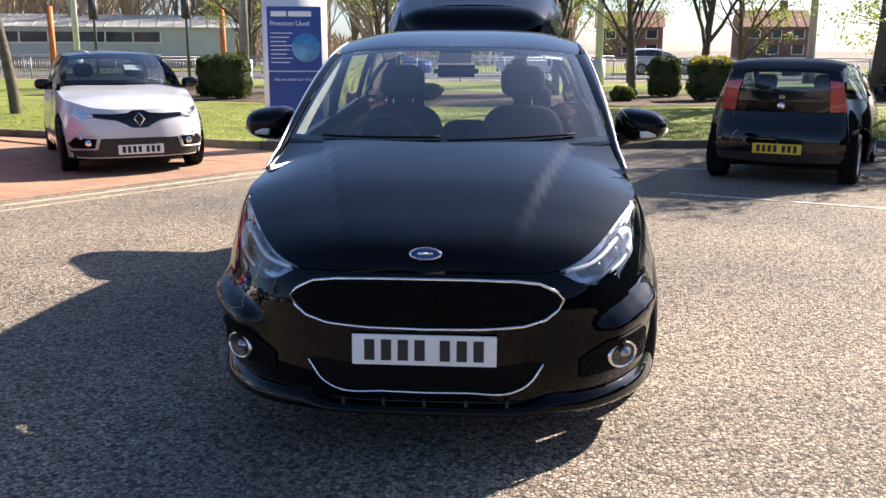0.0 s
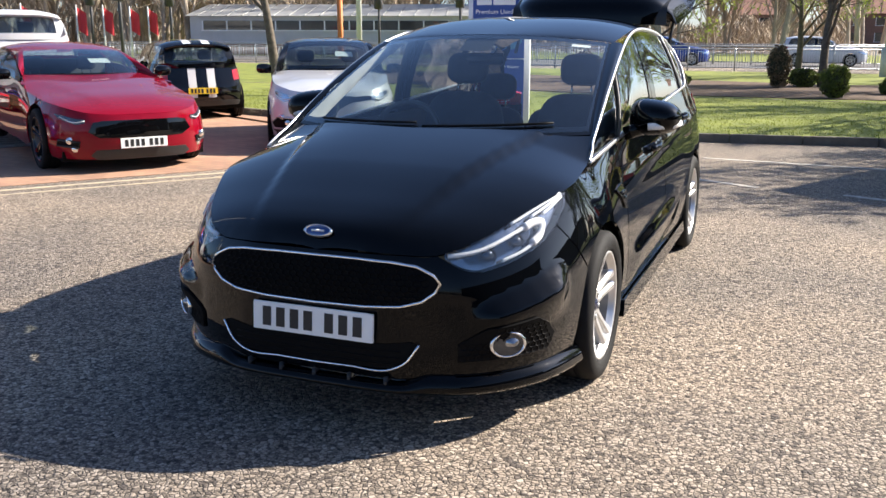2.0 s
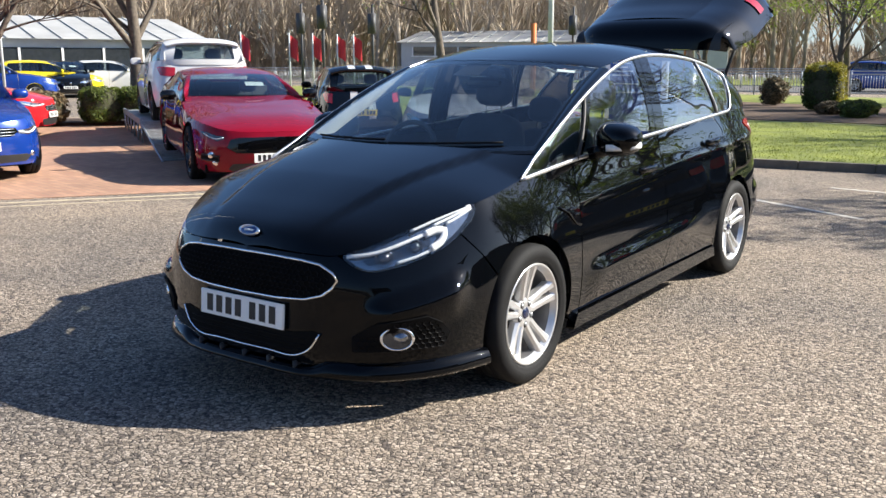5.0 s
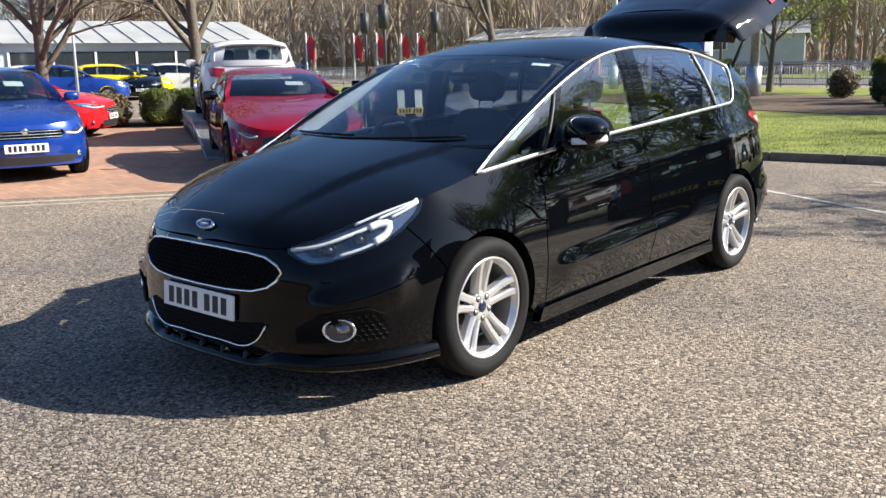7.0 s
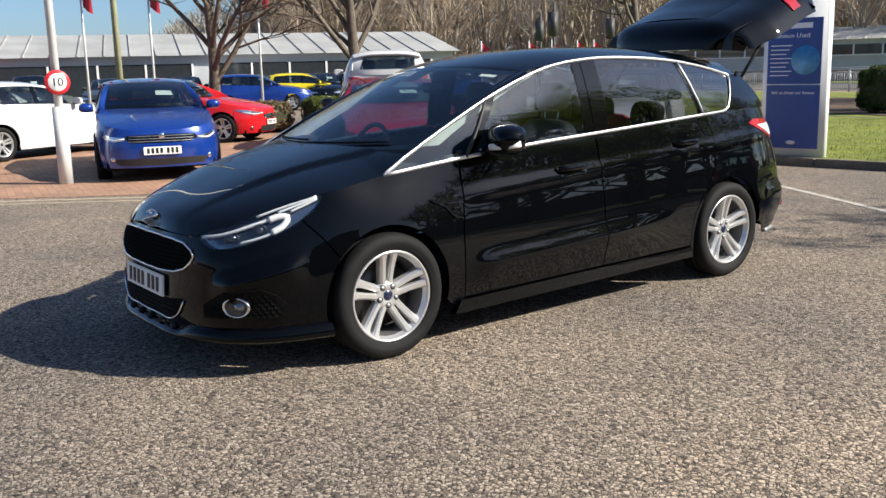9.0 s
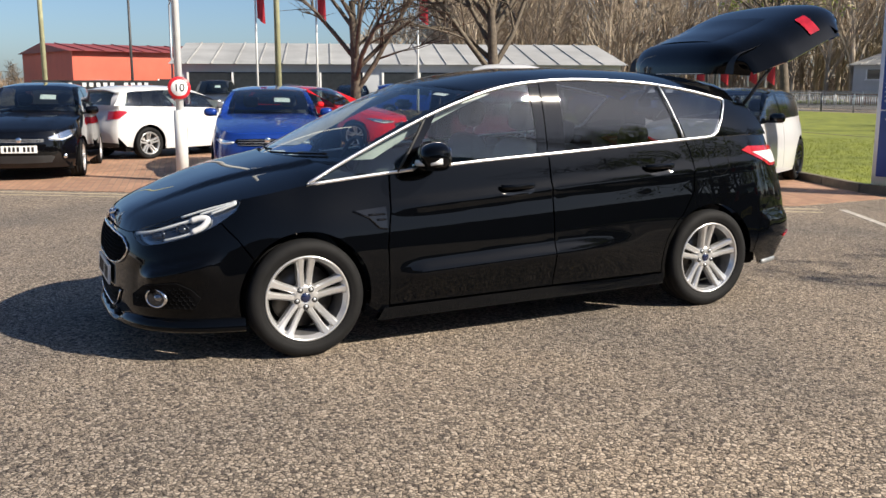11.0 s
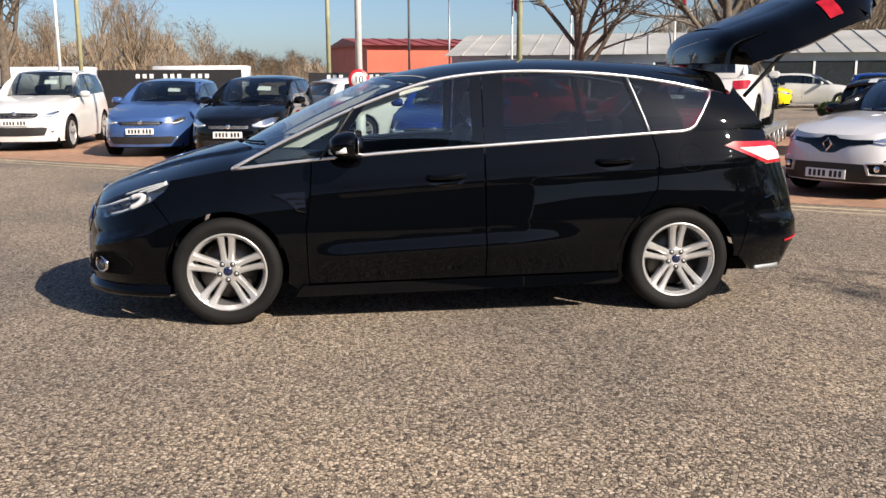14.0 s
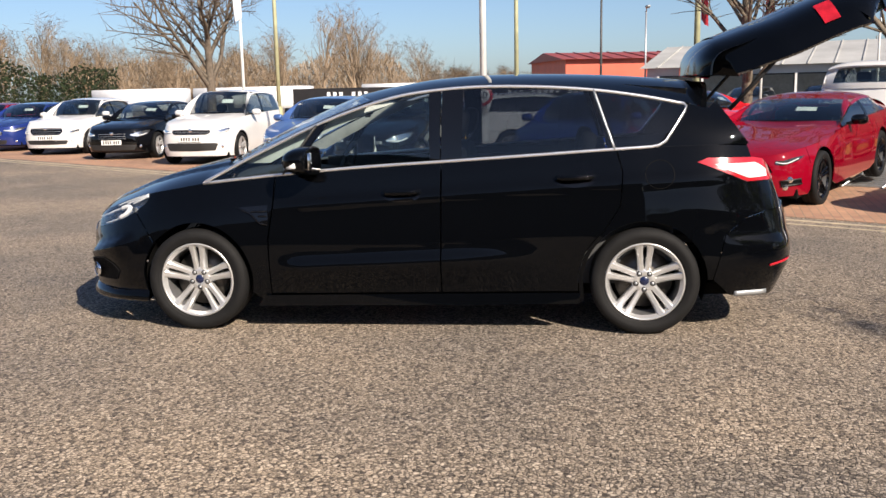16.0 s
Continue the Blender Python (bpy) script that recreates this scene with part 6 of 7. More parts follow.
def mesh_of(name, verts, faces, mat, parent=None, smooth=False):
    me = bpy.data.meshes.new(name)
    me.from_pydata([tuple(v) for v in verts], [], faces)
    me.materials.append(M[mat])
    if smooth:
        me.shade_smooth()
    ob = new(name, me)
    if parent:
        ob.parent = parent
    return ob


# ---------------------------------------------------------------- ground
tagged(finish("ground", box(-600, -600, -0.4, 600, 600, 0), "asphalt", smooth=False), "worn grey-brown asphalt with pale stone chippings", "ground", kind="structure")
U, NV = Vector((0.572, 0.82)), Vector((-0.82, 0.572))
P0 = Vector((-4.75, 3.1))


def along(s, d):
    q = P0 + U * s + NV * d
    return (q.x, q.y)


slab("brick_paving", [along(-34, 0), along(3.6, 0), (-2.75, 7.75), (-6.4, 9.0), (-9, 9.9), (-14, 12.1), along(2.5, 12.2), along(-34, 12.2)], 0.006, "block_paving", 0.05, "red clay block paving of the parking row", "paving")
for d, w in ((-0.22, 0.09), (-0.52, 0.06)):
    slab("line_yellow", [along(-34, d), along(3.8, d), along(3.8, d - w), along(-34, d - w)], 0.004, "line_yellow", 0.02, "worn pale yellow line along the paving", "road marking")
for x0, y0_, x1, y1_ in ((2.0, 4.25, 5.2, 2.85), (0.4, 6.6, 6.0, 5.9), (-2.2, 6.3, 1.2, 4.4), (6.0, 7.8, 9.0, 3.0)):
    d = Vector((x1 - x0, y1_ - y0_)).normalized()
    n = Vector((-d.y, d.x)) * 0.045
    slab("bay_line", [(x0 + n.x, y0_ + n.y), (x1 + n.x, y1_ + n.y), (x1 - n.x, y1_ - n.y), (x0 - n.x, y0_ - n.y)], 0.004, "line_white", 0.02, "worn white parking bay line on asphalt", "road marking")
KERB = [(-34, 21.0), (-14, 12.2), (-9, 10.0), (-6.4, 9.1), (-3.4, 8.0), (-2.4, 8.05), (2.5, 8.75), (8, 9.3), (40, 12.0)]
lawn = slab("lawn", [(x, y + 0.13) for x, y in KERB] + [(40, 31), (-34, 36)], 0.115, "grass", 0.1, "mown spring lawn in broken shade", "lawn")
kp = densify(KERB + [KERB[-1]], 0.9)[: -1]
kp = [p for p in kp if p[0] < 20 and p[0] > -22]
pieces = [(a, b) for a, b in zip(kp, kp[1:]) if math.hypot(b[0] - a[0], b[1] - a[1]) > 0.3]
kerb_thing = tagged(new("kerb"), "weathered concrete kerb round the lawn", "kerb", kind="structure")
for a, b in pieces:
    L_ = math.hypot(b[0] - a[0], b[1] - a[1])
    k = part("kerb_stone", box(0.005, 0, -0.1, L_ - 0.005, 0.13, 0.12, bevel=0.012), "kerb", kerb_thing, smooth=False)
    k.matrix_local = pose(a[0], a[1], 0, 0, 0, math.degrees(math.atan2(b[1] - a[1], b[0] - a[0])))
slab("road", [(-60, 47), (60, 36), (60, 46), (-60, 57)], 0.02, "road_asphalt", 0.05, "grey public road beyond the fence", "road")
slab("verge", [(-60, 57), (60, 46), (60, 62), (-60, 90)], 0.06, "grass", 0.1, "grass verge beyond the road", "lawn")
slab("hedge_bed", [(-21.5, 1.0), (-13.4, 12.0), (-15.0, 12.9), (-23.0, 1.8)], 0.08, "soil", 0.1, "bare soil strip with low hedges", "soil bed")
slab("planting_bed", [(-14, 21), (-4, 17.4), (2, 17.2), (8, 18), (18, 19), (18, 25), (2, 24), (-14, 29)], 0.13, "soil", 0.1, "bark-covered planting bed with shrubs", "soil bed")
rnd = random.Random(5)
vs, fs = [], []
for _ in range(60000):
    x = rnd.uniform(-12, 9)
    y = rnd.uniform(8.0, 17)
    ky = float(np.interp(x, [p[0] for p in KERB], [p[1] for p in KERB])) + 0.15
    if y < ky or rnd.random() < (y - ky) / 12:
        continue
    h, a = rnd.uniform(0.015, 0.035), rnd.uniform(0, 6.28)
    c, s_ = math.cos(a) * 0.006, math.sin(a) * 0.006
    i = len(vs)
    vs += [(x - c, y - s_, 0.113), (x + c, y + s_, 0.113), (x + rnd.uniform(-0.02, 0.02), y + rnd.uniform(-0.02, 0.02), 0.115 + h)]
    fs.append((i, i + 1, i + 2))
tagged(mesh_of("grass_blades", vs, fs, "blade"), "short grass blades of the lawn", "grass", kind="stuff")


# ---------------------------------------------------------------- plants
def limbs(seed, height, r0, levels, spread, fork=0.28, droop=0.0, kids=(7, 5, 4, 3), limb=1.0):
    """Tapered tubes of a branching tree: vertices, faces and the tips with their directions."""
    rg = random.Random(seed)
    V, F, tips = [], [], []

    def tube(pts, ra, rb, n):
        base = len(V)
        for i, p in enumerate(pts):
            d = (pts[min(i + 1, len(pts) - 1)] - pts[max(i - 1, 0)]).normalized()
            s = d.orthogonal().normalized()
            t = d.cross(s)
            r = ra + (rb - ra) * i / (len(pts) - 1)
            for j in range(n):
                a = 2 * math.pi * j / n
                V.append(p + (s * math.cos(a) + t * math.sin(a)) * r)
        for i in range(len(pts) - 1):
            for j in range(n):
                F.append((base + i * n + j, base + i * n + (j + 1) % n, base + (i + 1) * n + (j + 1) % n, base + (i + 1) * n + j))

    def grow(p, d, length, r, lev):
        n = 5 if lev == 0 else (4 if lev == 1 else 3)
        seg = 6 if lev == 0 else (4 if lev < 3 else 2)
        pts = [p]
        for i in range(seg):
            d = (d + Vector((rg.uniform(-1, 1), rg.uniform(-1, 1), rg.uniform(-0.6, 1.0) - droop)) * (0.06 if lev == 0 else 0.2)).normalized()
            pts.append(pts[-1] + d * length / seg)
        rb = r * (0.45 if lev == 0 else 0.35)
        tube(pts, r, rb, 9 if lev == 0 else n)
        if lev + 1 >= levels:
            tips.append((pts[-1], d))
            return
        for k in range(kids[lev]):
            f = (fork + (1 - fork) * (k + rg.random()) / kids[lev]) if lev == 0 else 0.25 + 0.75 * (k + rg.random()) / kids[lev]
            q = f * seg
            i = min(int(q), seg - 1)
            at = pts[i].lerp(pts[i + 1], q - i)
            a = rg.uniform(0, 6.283)
            side = (d.orthogonal().normalized() * math.cos(a) + d.cross(d.orthogonal()).normalized() * math.sin(a))
            nd = (d * (1 - spread) + side * spread + Vector((0, 0, 0.25))).normalized()
            grow(at, nd, length * (limb if lev == 0 else 1.0) * rg.uniform(0.42, 0.62) * (1.15 - 0.45 * f), max(0.004, r * (0.52 - 0.2 * f)), lev + 1)

    grow(Vector((0, 0, -0.1)), Vector((rg.uniform(-0.04, 0.04), rg.uniform(-0.04, 0.04), 1)).normalized(), height, r0, 0)
    return V, F, tips


def leaves(rg, tips, per, size, spread):
    V, F = [], []
    for p, d in tips:
        for _ in range(per):
            c = p + Vector((rg.gauss(0, 1), rg.gauss(0, 1), rg.gauss(0, 0.8))) * spread
            a, b = Vector((rg.uniform(-1, 1), rg.uniform(-1, 1), rg.uniform(-1, 1))).normalized(), Vector((rg.uniform(-1, 1), rg.uniform(-1, 1), rg.uniform(-1, 1))).normalized()
            s = size * rg.uniform(0.6, 1.3)
            i = len(V)
            V += [c - a * s, c + b * s * 0.6, c + a * s, c - b * s * 0.6]
            F.append((i, i + 1, i + 2, i + 3))
    return V, F


def tree(label, x, y, z, seed, height, r0, leaf=None, per=14, spread=0.62, levels=4, size=0.05, kids=(8, 5, 4, 3), turn=0, fork=0.28, limb=1.0):
    t = thing("tree", pose(x, y, z, 0, 0, turn), label, "tree", "trees")
    V, F, tips = limbs(seed, height, r0, levels, spread, kids=kids, fork=fork, limb=limb)
    n, m = 7 * 9, 6 * 9
    mesh_of("trunk", V[:n], F[:m], "bark", t, True)
    mesh_of("bough" if leaf else "crown", V[n:], [tuple(i - n for i in f) for f in F[m:]], "bark", t, True)
    if leaf:
        lv, lf = leaves(random.Random(seed), tips, per, size, height * 0.05)
        mesh_of("crown", lv, lf, leaf, t)
    return t


bare = "bare-branched tree in early spring on a soil bed"
green = "tree with fresh yellow-green spring leaves on the lawn"
ta = tree(bare, -16.8, 5.45, 0.05, 11, 3.6, 0.17, kids=(11, 8, 8, 4), spread=0.6, fork=0.36, limb=2.0)
tb = tree(bare, -16.4, 9.2, 0.05, 23, 3.9, 0.20, kids=(11, 8, 8, 4), spread=0.62, fork=0.42, limb=2.0)
copy_thing(tb, pose(-26.2, -11.7, 0, 0, 0, 70) @ Matrix.Scale(1.05, 4))
tg1 = tree(green, -10.2, 13.6, 0.1, 31, 3.6, 0.13, "leaf_green", 14, fork=0.55, size=0.04, limb=1.5)
tg2 = tree(green, -9.6, 29.5, 0.1, 37, 3.4, 0.13, "leaf_green", 34, size=0.055, fork=0.3, limb=1.9)
tg3 = tree(green, -3.7, 25.0, 0.1, 41, 3.2, 0.13, "leaf_green", 34, size=0.055, fork=0.3, limb=1.9)
tg4 = tree(green, 1.65, 22.6, 0.1, 53, 3.6, 0.13, "leaf_green", 30, kids=(9, 6, 5, 3), spread=0.5, size=0.045, fork=0.30, limb=1.7)
for x, y, a, k in ((-4.85, 31.2, 190, 1.1), (6.1, 23.4, 300, 1.15), (4.3, 25.5, 120, 1.05)):
    copy_thing(tg4, pose(x, y, 0.1, 0, 0, a) @ Matrix.Scale(k, 4))
for x, y, a in ((8.6, 29, 40), (13.5, 25, 150), (0.8, 31, 250), (20, 27, 330), (5.5, 36, 100)):
    copy_thing(tg3 if a < 200 else tg2, pose(x, y, 0.1, 0, 0, a))
for x, y, a in ((36, 6, 290), (17, -26, 60)):
    copy_thing(tb if a % 20 else ta, pose(x, y, 0, 0, 0, a))

for x, y, a, k in ((10.2, 20.5, 310, 1.5), (22, 18.5, 100, 2.0), (27, 22, 250, 2.2)):
    copy_thing(tb if a > 150 else ta, pose(x, y, 0.05, 0, 0, a) @ Matrix.Scale(k, 4))

for x, y, a, k in ((10.0, 11.6, 20, 1.25), (8.3, 10.3, 70, 1.0), (12.2, 13.2, 140, 1.4), (14.6, 15.4, 200, 1.5), (9.0, 14.3, 110, 1.2)):
    copy_thing(tg3 if a < 150 else tg2, pose(x, y, 0.1, 0, 0, a) @ Matrix.Scale(k, 4))


def shrub(label, x, y, z, w, d, h, leaf, seed, n=5200, size=0.035, cap=None, p=0.55):
    """A clipped or loose shrub: a heart of stems, the shade inside put into its dark colour, under a coat of leaves."""
    t = thing("shrub", pose(x, y, z), label, "shrub", "shrubs")
    rg = random.Random(seed)
    bm = bmesh.new()
    bmesh.ops.create_icosphere(bm, subdivisions=3, radius=1)
    for v in bm.verts:
        c = v.co
        q = Vector([math.copysign(abs(k) ** p, k) for k in c])
        f = 0.86 + (0.1 if p < 0.6 else 0.3) * noise.noise(c * 2.2 + Vector((seed, 0, 0)))
        v.co = (q.x * w / 2 * f, q.y * d / 2 * f, max(0.0, (q.z * f + 1) * h / 2))
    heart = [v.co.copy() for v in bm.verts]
    part("heart", bm, "shrub_inner_shade", t)
    V, F, V2, F2 = [], [], [], []
    for _ in range(n):
        c = Vector((rg.gauss(0, 1), rg.gauss(0, 1), rg.gauss(0, 1))).normalized()
        q = Vector([math.copysign(abs(k) ** p, k) for k in c])
        f = 0.9 + (0.13 if p < 0.6 else 0.33) * noise.noise(c * 2.2 + Vector((seed, 0, 0))) + rg.uniform(-0.05, 0.09)
        o = Vector((q.x * w / 2 * f, q.y * d / 2 * f, max(0.01, (q.z * f + 1) * h / 2)))
        a, b = Vector((rg.uniform(-1, 1), rg.uniform(-1, 1), rg.uniform(-1, 1))).normalized(), Vector((rg.uniform(-1, 1), rg.uniform(-1, 1), rg.uniform(-1, 1))).normalized()
        s = size * rg.uniform(0.6, 1.4)
        top = cap and (o.z > h * 0.8 or o.x > w * 0.36)
        VV, FF = (V2, F2) if top else (V, F)
        i = len(VV)
        VV += [o - a * s, o + b * s * 0.6, o + a * s, o - b * s * 0.6]
        FF.append((i, i + 1, i + 2, i + 3))
    mesh_of("leaves", V, F, leaf, t)
    if V2:
        mesh_of("young_growth", V2, F2, cap, t)
    return t


clip = "clipped dark green shrub on the planting bed"
shrub(clip, -7.3, 19.6, 0.12, 1.05, 1.0, 1.25, "leaf_dark", 1)
shrub(clip, -8.2, 20.6, 0.12, 0.8, 0.8, 1.15, "leaf_dark", 2)
shrub("clipped shrub with golden young tips", 5.65, 20.0, 0.12, 1.25, 1.1, 1.2, "leaf_dark", 3, cap="leaf_gold")
shrub(clip, 4.75, 22.0, 0.12, 0.95, 0.95, 1.15, "leaf_dark", 4)
shrub("clipped shrub with golden young tips", -3.5, 22.4, 0.12, 1.15, 1.0, 1.35, "leaf_dark", 5, cap="leaf_gold")
for i, (x, y, w, h) in enumerate(((7.0, 20.2, 0.7, 0.55), (1.95, 17.7, 0.62, 0.75), (-2.0, 19.6, 0.95, 0.45), (-5.6, 25.0, 0.9, 0.9), (1.2, 22.5, 0.8, 0.5), (10.5, 20.5, 1.2, 0.9), (12.6, 21.2, 1.4, 1.3), (-11.5, 12.6, 0.9, 0.7), (-13.5, 14.5, 1.1, 0.8), (0.55, 21.6, 0.6, 1.15), (3.3, 19.6, 0.7, 0.4), (6.6, 18.9, 0.6, 0.5), (-2.9, 20.6, 0.7, 0.35))):
    shrub("loose low shrub on the planting bed", x, y, 0.12, w, w, h, "leaf_brown" if i % 3 == 0 else "leaf_hedge", 20 + i, 2400, p=0.95)
for i, (x, y, w, h, lf) in enumerate(((-19.3, 3.9, 1.5, 0.75, "leaf_brown"), (-17.0, 7.0, 1.2, 0.75, "leaf_brown"), (-16.15, 8.05, 0.85, 0.85, "leaf_hedge"),
                                      (-15.6, 8.75, 0.85, 0.85, "leaf_hedge"), (-20.5, 2.2, 1.3, 0.7, "leaf_brown"), (-14.2, 11.2, 1.2, 0.8, "leaf_dark"))):
    shrub("low clipped hedge plant behind the parked cars", x, y, 0.07, w, 1.0, h, lf, 40 + i, 3600)

# far woods: many bare trees as one mass
def woods(name, label, spots, seed, mat, conifer=False):
    V, F = [], []
    kinds = [limbs(seed + i, 9.0, 0.16, 3, 0.45, kids=(16, 9, 4), fork=0.12) for i in range(4)]
    rg = random.Random(seed)
    for x, y, s in spots:
        kv, kf, tips = kinds[rg.randrange(4)]
        a = rg.uniform(0, 6.28)
        ca, sa = math.cos(a) * s, math.sin(a) * s
        b = len(V)
        V += [(x + v.x * ca - v.y * sa, y + v.x * sa + v.y * ca, v.z * s) for v in kv]
        F += [tuple(i + b for i in f) for f in kf]
        for p, d in tips:
            for _ in range(2):
                i = len(V)
                q = Vector((x + p.x * ca - p.y * sa, y + p.x * sa + p.y * ca, p.z * s))
                e = Vector((rg.gauss(0, 1), rg.gauss(0, 1), rg.gauss(0.4, 1))).normalized() * rg.uniform(0.5, 1.3)
                w = e.orthogonal().normalized() * 0.022
                V += [tuple(q - w), tuple(q + w), tuple(q + e)]
                F.append((i, i + 1, i + 2))
    tagged(mesh_of(name, V, F, mat), label, "woodland", kind="stuff")


rg = random.Random(77)
spots = []
for _ in range(230):
    az = radians(-64 + 68 * rg.random() ** 1.5)
    dd = rg.uniform(72, 105)
    spots.append((math.sin(az) * dd, math.cos(az) * dd, rg.uniform(0.9, 1.5)))
woods("far_woods", "bare brown woodland beyond the road", spots, 300, "pale_twig")
spots = []
for _ in range(150):
    az = radians(rg.uniform(-135, -70))
    dd = rg.uniform(105, 135)
    k = (0.55 if az < radians(-98) else 0.33) + 0.4 * math.exp(-((math.degrees(az) + 104) / 5) ** 2) + 0.3 * math.exp(-((math.degrees(az) + 125) / 9) ** 2)
    spots.append((math.sin(az) * dd, math.cos(az) * dd, k * rg.uniform(0.85, 1.1)))
woods("far_woods", "low bare woodland on the skyline", spots, 400, "brown_twig")


def far_mass(name, label, seed, n, az0, az1, d0, d1, h, mat):
    """Dense understorey of a far wood as a field of small leaf clumps."""
    rg = random.Random(seed)
    V, F = [], []
    for _ in range(n):
        az, dd = radians(rg.uniform(az0, az1)), rg.uniform(d0, d1)
        c = Vector((math.sin(az) * dd, math.cos(az) * dd, h * (rg.random() ** 1.6) * (0.75 + 0.5 * noise.noise(Vector((math.degrees(az) * 0.35, seed, 0))))))
        if mat == "conifer":
            a = Vector((rg.uniform(-1, 1), rg.uniform(-1, 1), rg.uniform(-1, 1))).normalized() * rg.uniform(0.06, 0.22)
            b = a.orthogonal().normalized() * rg.uniform(0.05, 0.16)
        else:
            a = Vector((rg.gauss(0, 0.55), rg.gauss(0, 0.55), 1)).normalized() * rg.uniform(0.25, 1.0)
            b = Vector((rg.uniform(-1, 1), rg.uniform(-1, 1), 0)).normalized() * rg.uniform(0.025, 0.08)
        i = len(V)
        V += [c - a, c + b, c + a, c - b]
        F.append((i, i + 1, i + 2, i + 3))
    tagged(mesh_of(name, V, F, mat), label, "woodland", kind="stuff")


far_mass("far_thicket", "brown thicket at the foot of the woods", 1, 60000, -70, -24, 95, 118, 11, "pale_twig")
far_mass("far_thicket", "low brown scrub beyond the verge", 5, 16000, -24, 2, 95, 118, 4.2, "pale_twig")
far_mass("far_thicket", "brown thicket on the skyline", 2, 26000, -119, -98, 115, 135, 8.0, "brown_twig")
far_mass("far_thicket", "dark evergreen thicket on the skyline", 3, 26000, -136, -117.5, 80, 100, 6.0, "conifer")
far_mass("far_thicket", "low brown scrub on the skyline", 4, 9000, -98, -77, 120, 140, 4.2, "brown_twig")
far_mass("far_thicket", "brown woodland edge behind the grey showroom", 6, 14000, -77, -60, 112, 132, 7.5, "brown_twig")


# ---------------------------------------------------------------- buildings
def shed(name, label, a, b, depth, eave, ridge, wall, roof, windows=(), base=None, gable=False):
    """A long building from corner a to corner b, its front facing the forecourt; windows: (from, to, sill, head) along the front."""
    d = Vector((b[0] - a[0], b[1] - a[1]))
    Ln = d.length
    t = thing(name, pose(a[0], a[1], 0, 0, 0, math.degrees(math.atan2(d.y, d.x))), label, "building")
    # front faces local -y or +y whichever looks to the origin
    side = 1 if (Vector((-d.y, d.x)).dot(Vector((-a[0], -a[1]))) > 0) else -1
    y_f, y_b = 0.0, -side * depth
    bm = bmesh.new()
    block(bm, 0, min(y_f, y_b), 0, Ln, max(y_f, y_b), eave)
    part("wall", bm, wall, t, smooth=False)
    bm = bmesh.new()
    ym = (y_f + y_b) / 2
    if gable:
        pts = [[(-0.3, y_f + 0.25 * side, eave), (Ln / 2, y_f + 0.25 * side, ridge), (Ln + 0.3, y_f + 0.25 * side, eave)], [(-0.3, y_b, eave), (Ln / 2, y_b, ridge), (Ln + 0.3, y_b, eave)]]
    else:
        pts = [[(-0.3, y_f + 0.4 * side, eave - 0.05), (-0.3, ym, ridge), (-0.3, y_b, eave - 0.05)], [(Ln + 0.3, y_f + 0.4 * side, eave - 0.05), (Ln + 0.3, ym, ridge), (Ln + 0.3, y_b, eave - 0.05)]]
    vs = [[bm.verts.new(p) for p in r] for r in pts]
    for i in range(2):
        bm.faces.new((vs[0][i], vs[0][i + 1], vs[1][i + 1], vs[1][i]))
    for r in vs:
        bm.faces.new(r)
    bmesh.ops.recalc_face_normals(bm, faces=bm.faces[:])
    part("roof", bm, roof, t, smooth=False)
    # standing seams of the roof sheet
    if not gable:
        for i in range(int(Ln / 1.2)):
            x = 0.6 + i * 1.2
            part("roof_seam", sweep(bmesh.new(), [(x, y_f + 0.4 * side, eave - 0.02), (x, ym, ridge + 0.03)], 0.04, 4), roof, t, smooth=False)
    for x0, x1, z0, z1 in windows:
        w = part("window", box(x0, y_f - 0.05, z0, x1, y_f + 0.05, z1), "pane_dark", t, smooth=False)
        for xx in np.arange(x0, x1 + 0.01, max(0.8, (x1 - x0) / max(1, round((x1 - x0) / 2.0)))):
            part("mullion", box(xx - 0.05, y_f - 0.09, z0, xx + 0.05, y_f + 0.09, z1), "frame_white", w, smooth=False)
        part("sill", box(x0 - 0.1, y_f - 0.14, z0 - 0.08, x1 + 0.1, y_f + 0.14, z0), "frame_white", w, smooth=False)
    if base:
        part("plinth", box(-0.02, min(y_f, y_b) - 0.04, 0, Ln + 0.02, max(y_f, y_b) + 0.04, 0.9), base, t, smooth=False)
    return t


shed("warehouse", "long grey showroom with glazed front and pale sheet roof", (-43, 5.5), (-35.5, 27.5), 12, 2.55, 3.8, "clad_grey", "roof_pale", [(0.6, 9.5, 0.3, 2.1), (10.5, 22, 0.3, 2.1)])
shed("warehouse", "red metal-clad industrial unit with grey door", (-53.4, 1.4), (-56.2, 12.0), 9.4, 3.45, 4.0, "clad_red", "clad_dark_red", [(5.2, 7.6, 0.1, 1.8)], gable=False)
shed("showroom", "low white showroom with dark sign band beyond the road", (-44, 55), (-20, 63), 12, 3.0, 4.0, "render_white", "roof_pale", [(1, 20, 1.9, 2.6)], base="house_brick")
for i, (x, y) in enumerate(((-12, 139), (0.5, 137), (13, 134), (33, 131), (54, 126), (74, 122))):
    h = shed("house", "brick semi-detached house with clay tile roof", (x + 9.4, y), (x, y + 0.6), 8, 4.6, 7.0, "house_brick", "roof_tile", [(0.8, 2.4, 0.8, 2.0), (4.2, 5.8, 0.8, 2.0), (0.8, 2.4, 3.0, 4.1), (3.9, 5.2, 3.0, 4.1), (6.8, 8.2, 3.0, 4.1)])
    part("chimney", box(4.2, 3.2, 6.5, 5.2, 4.0, 8.0), "house_brick", h, smooth=False)
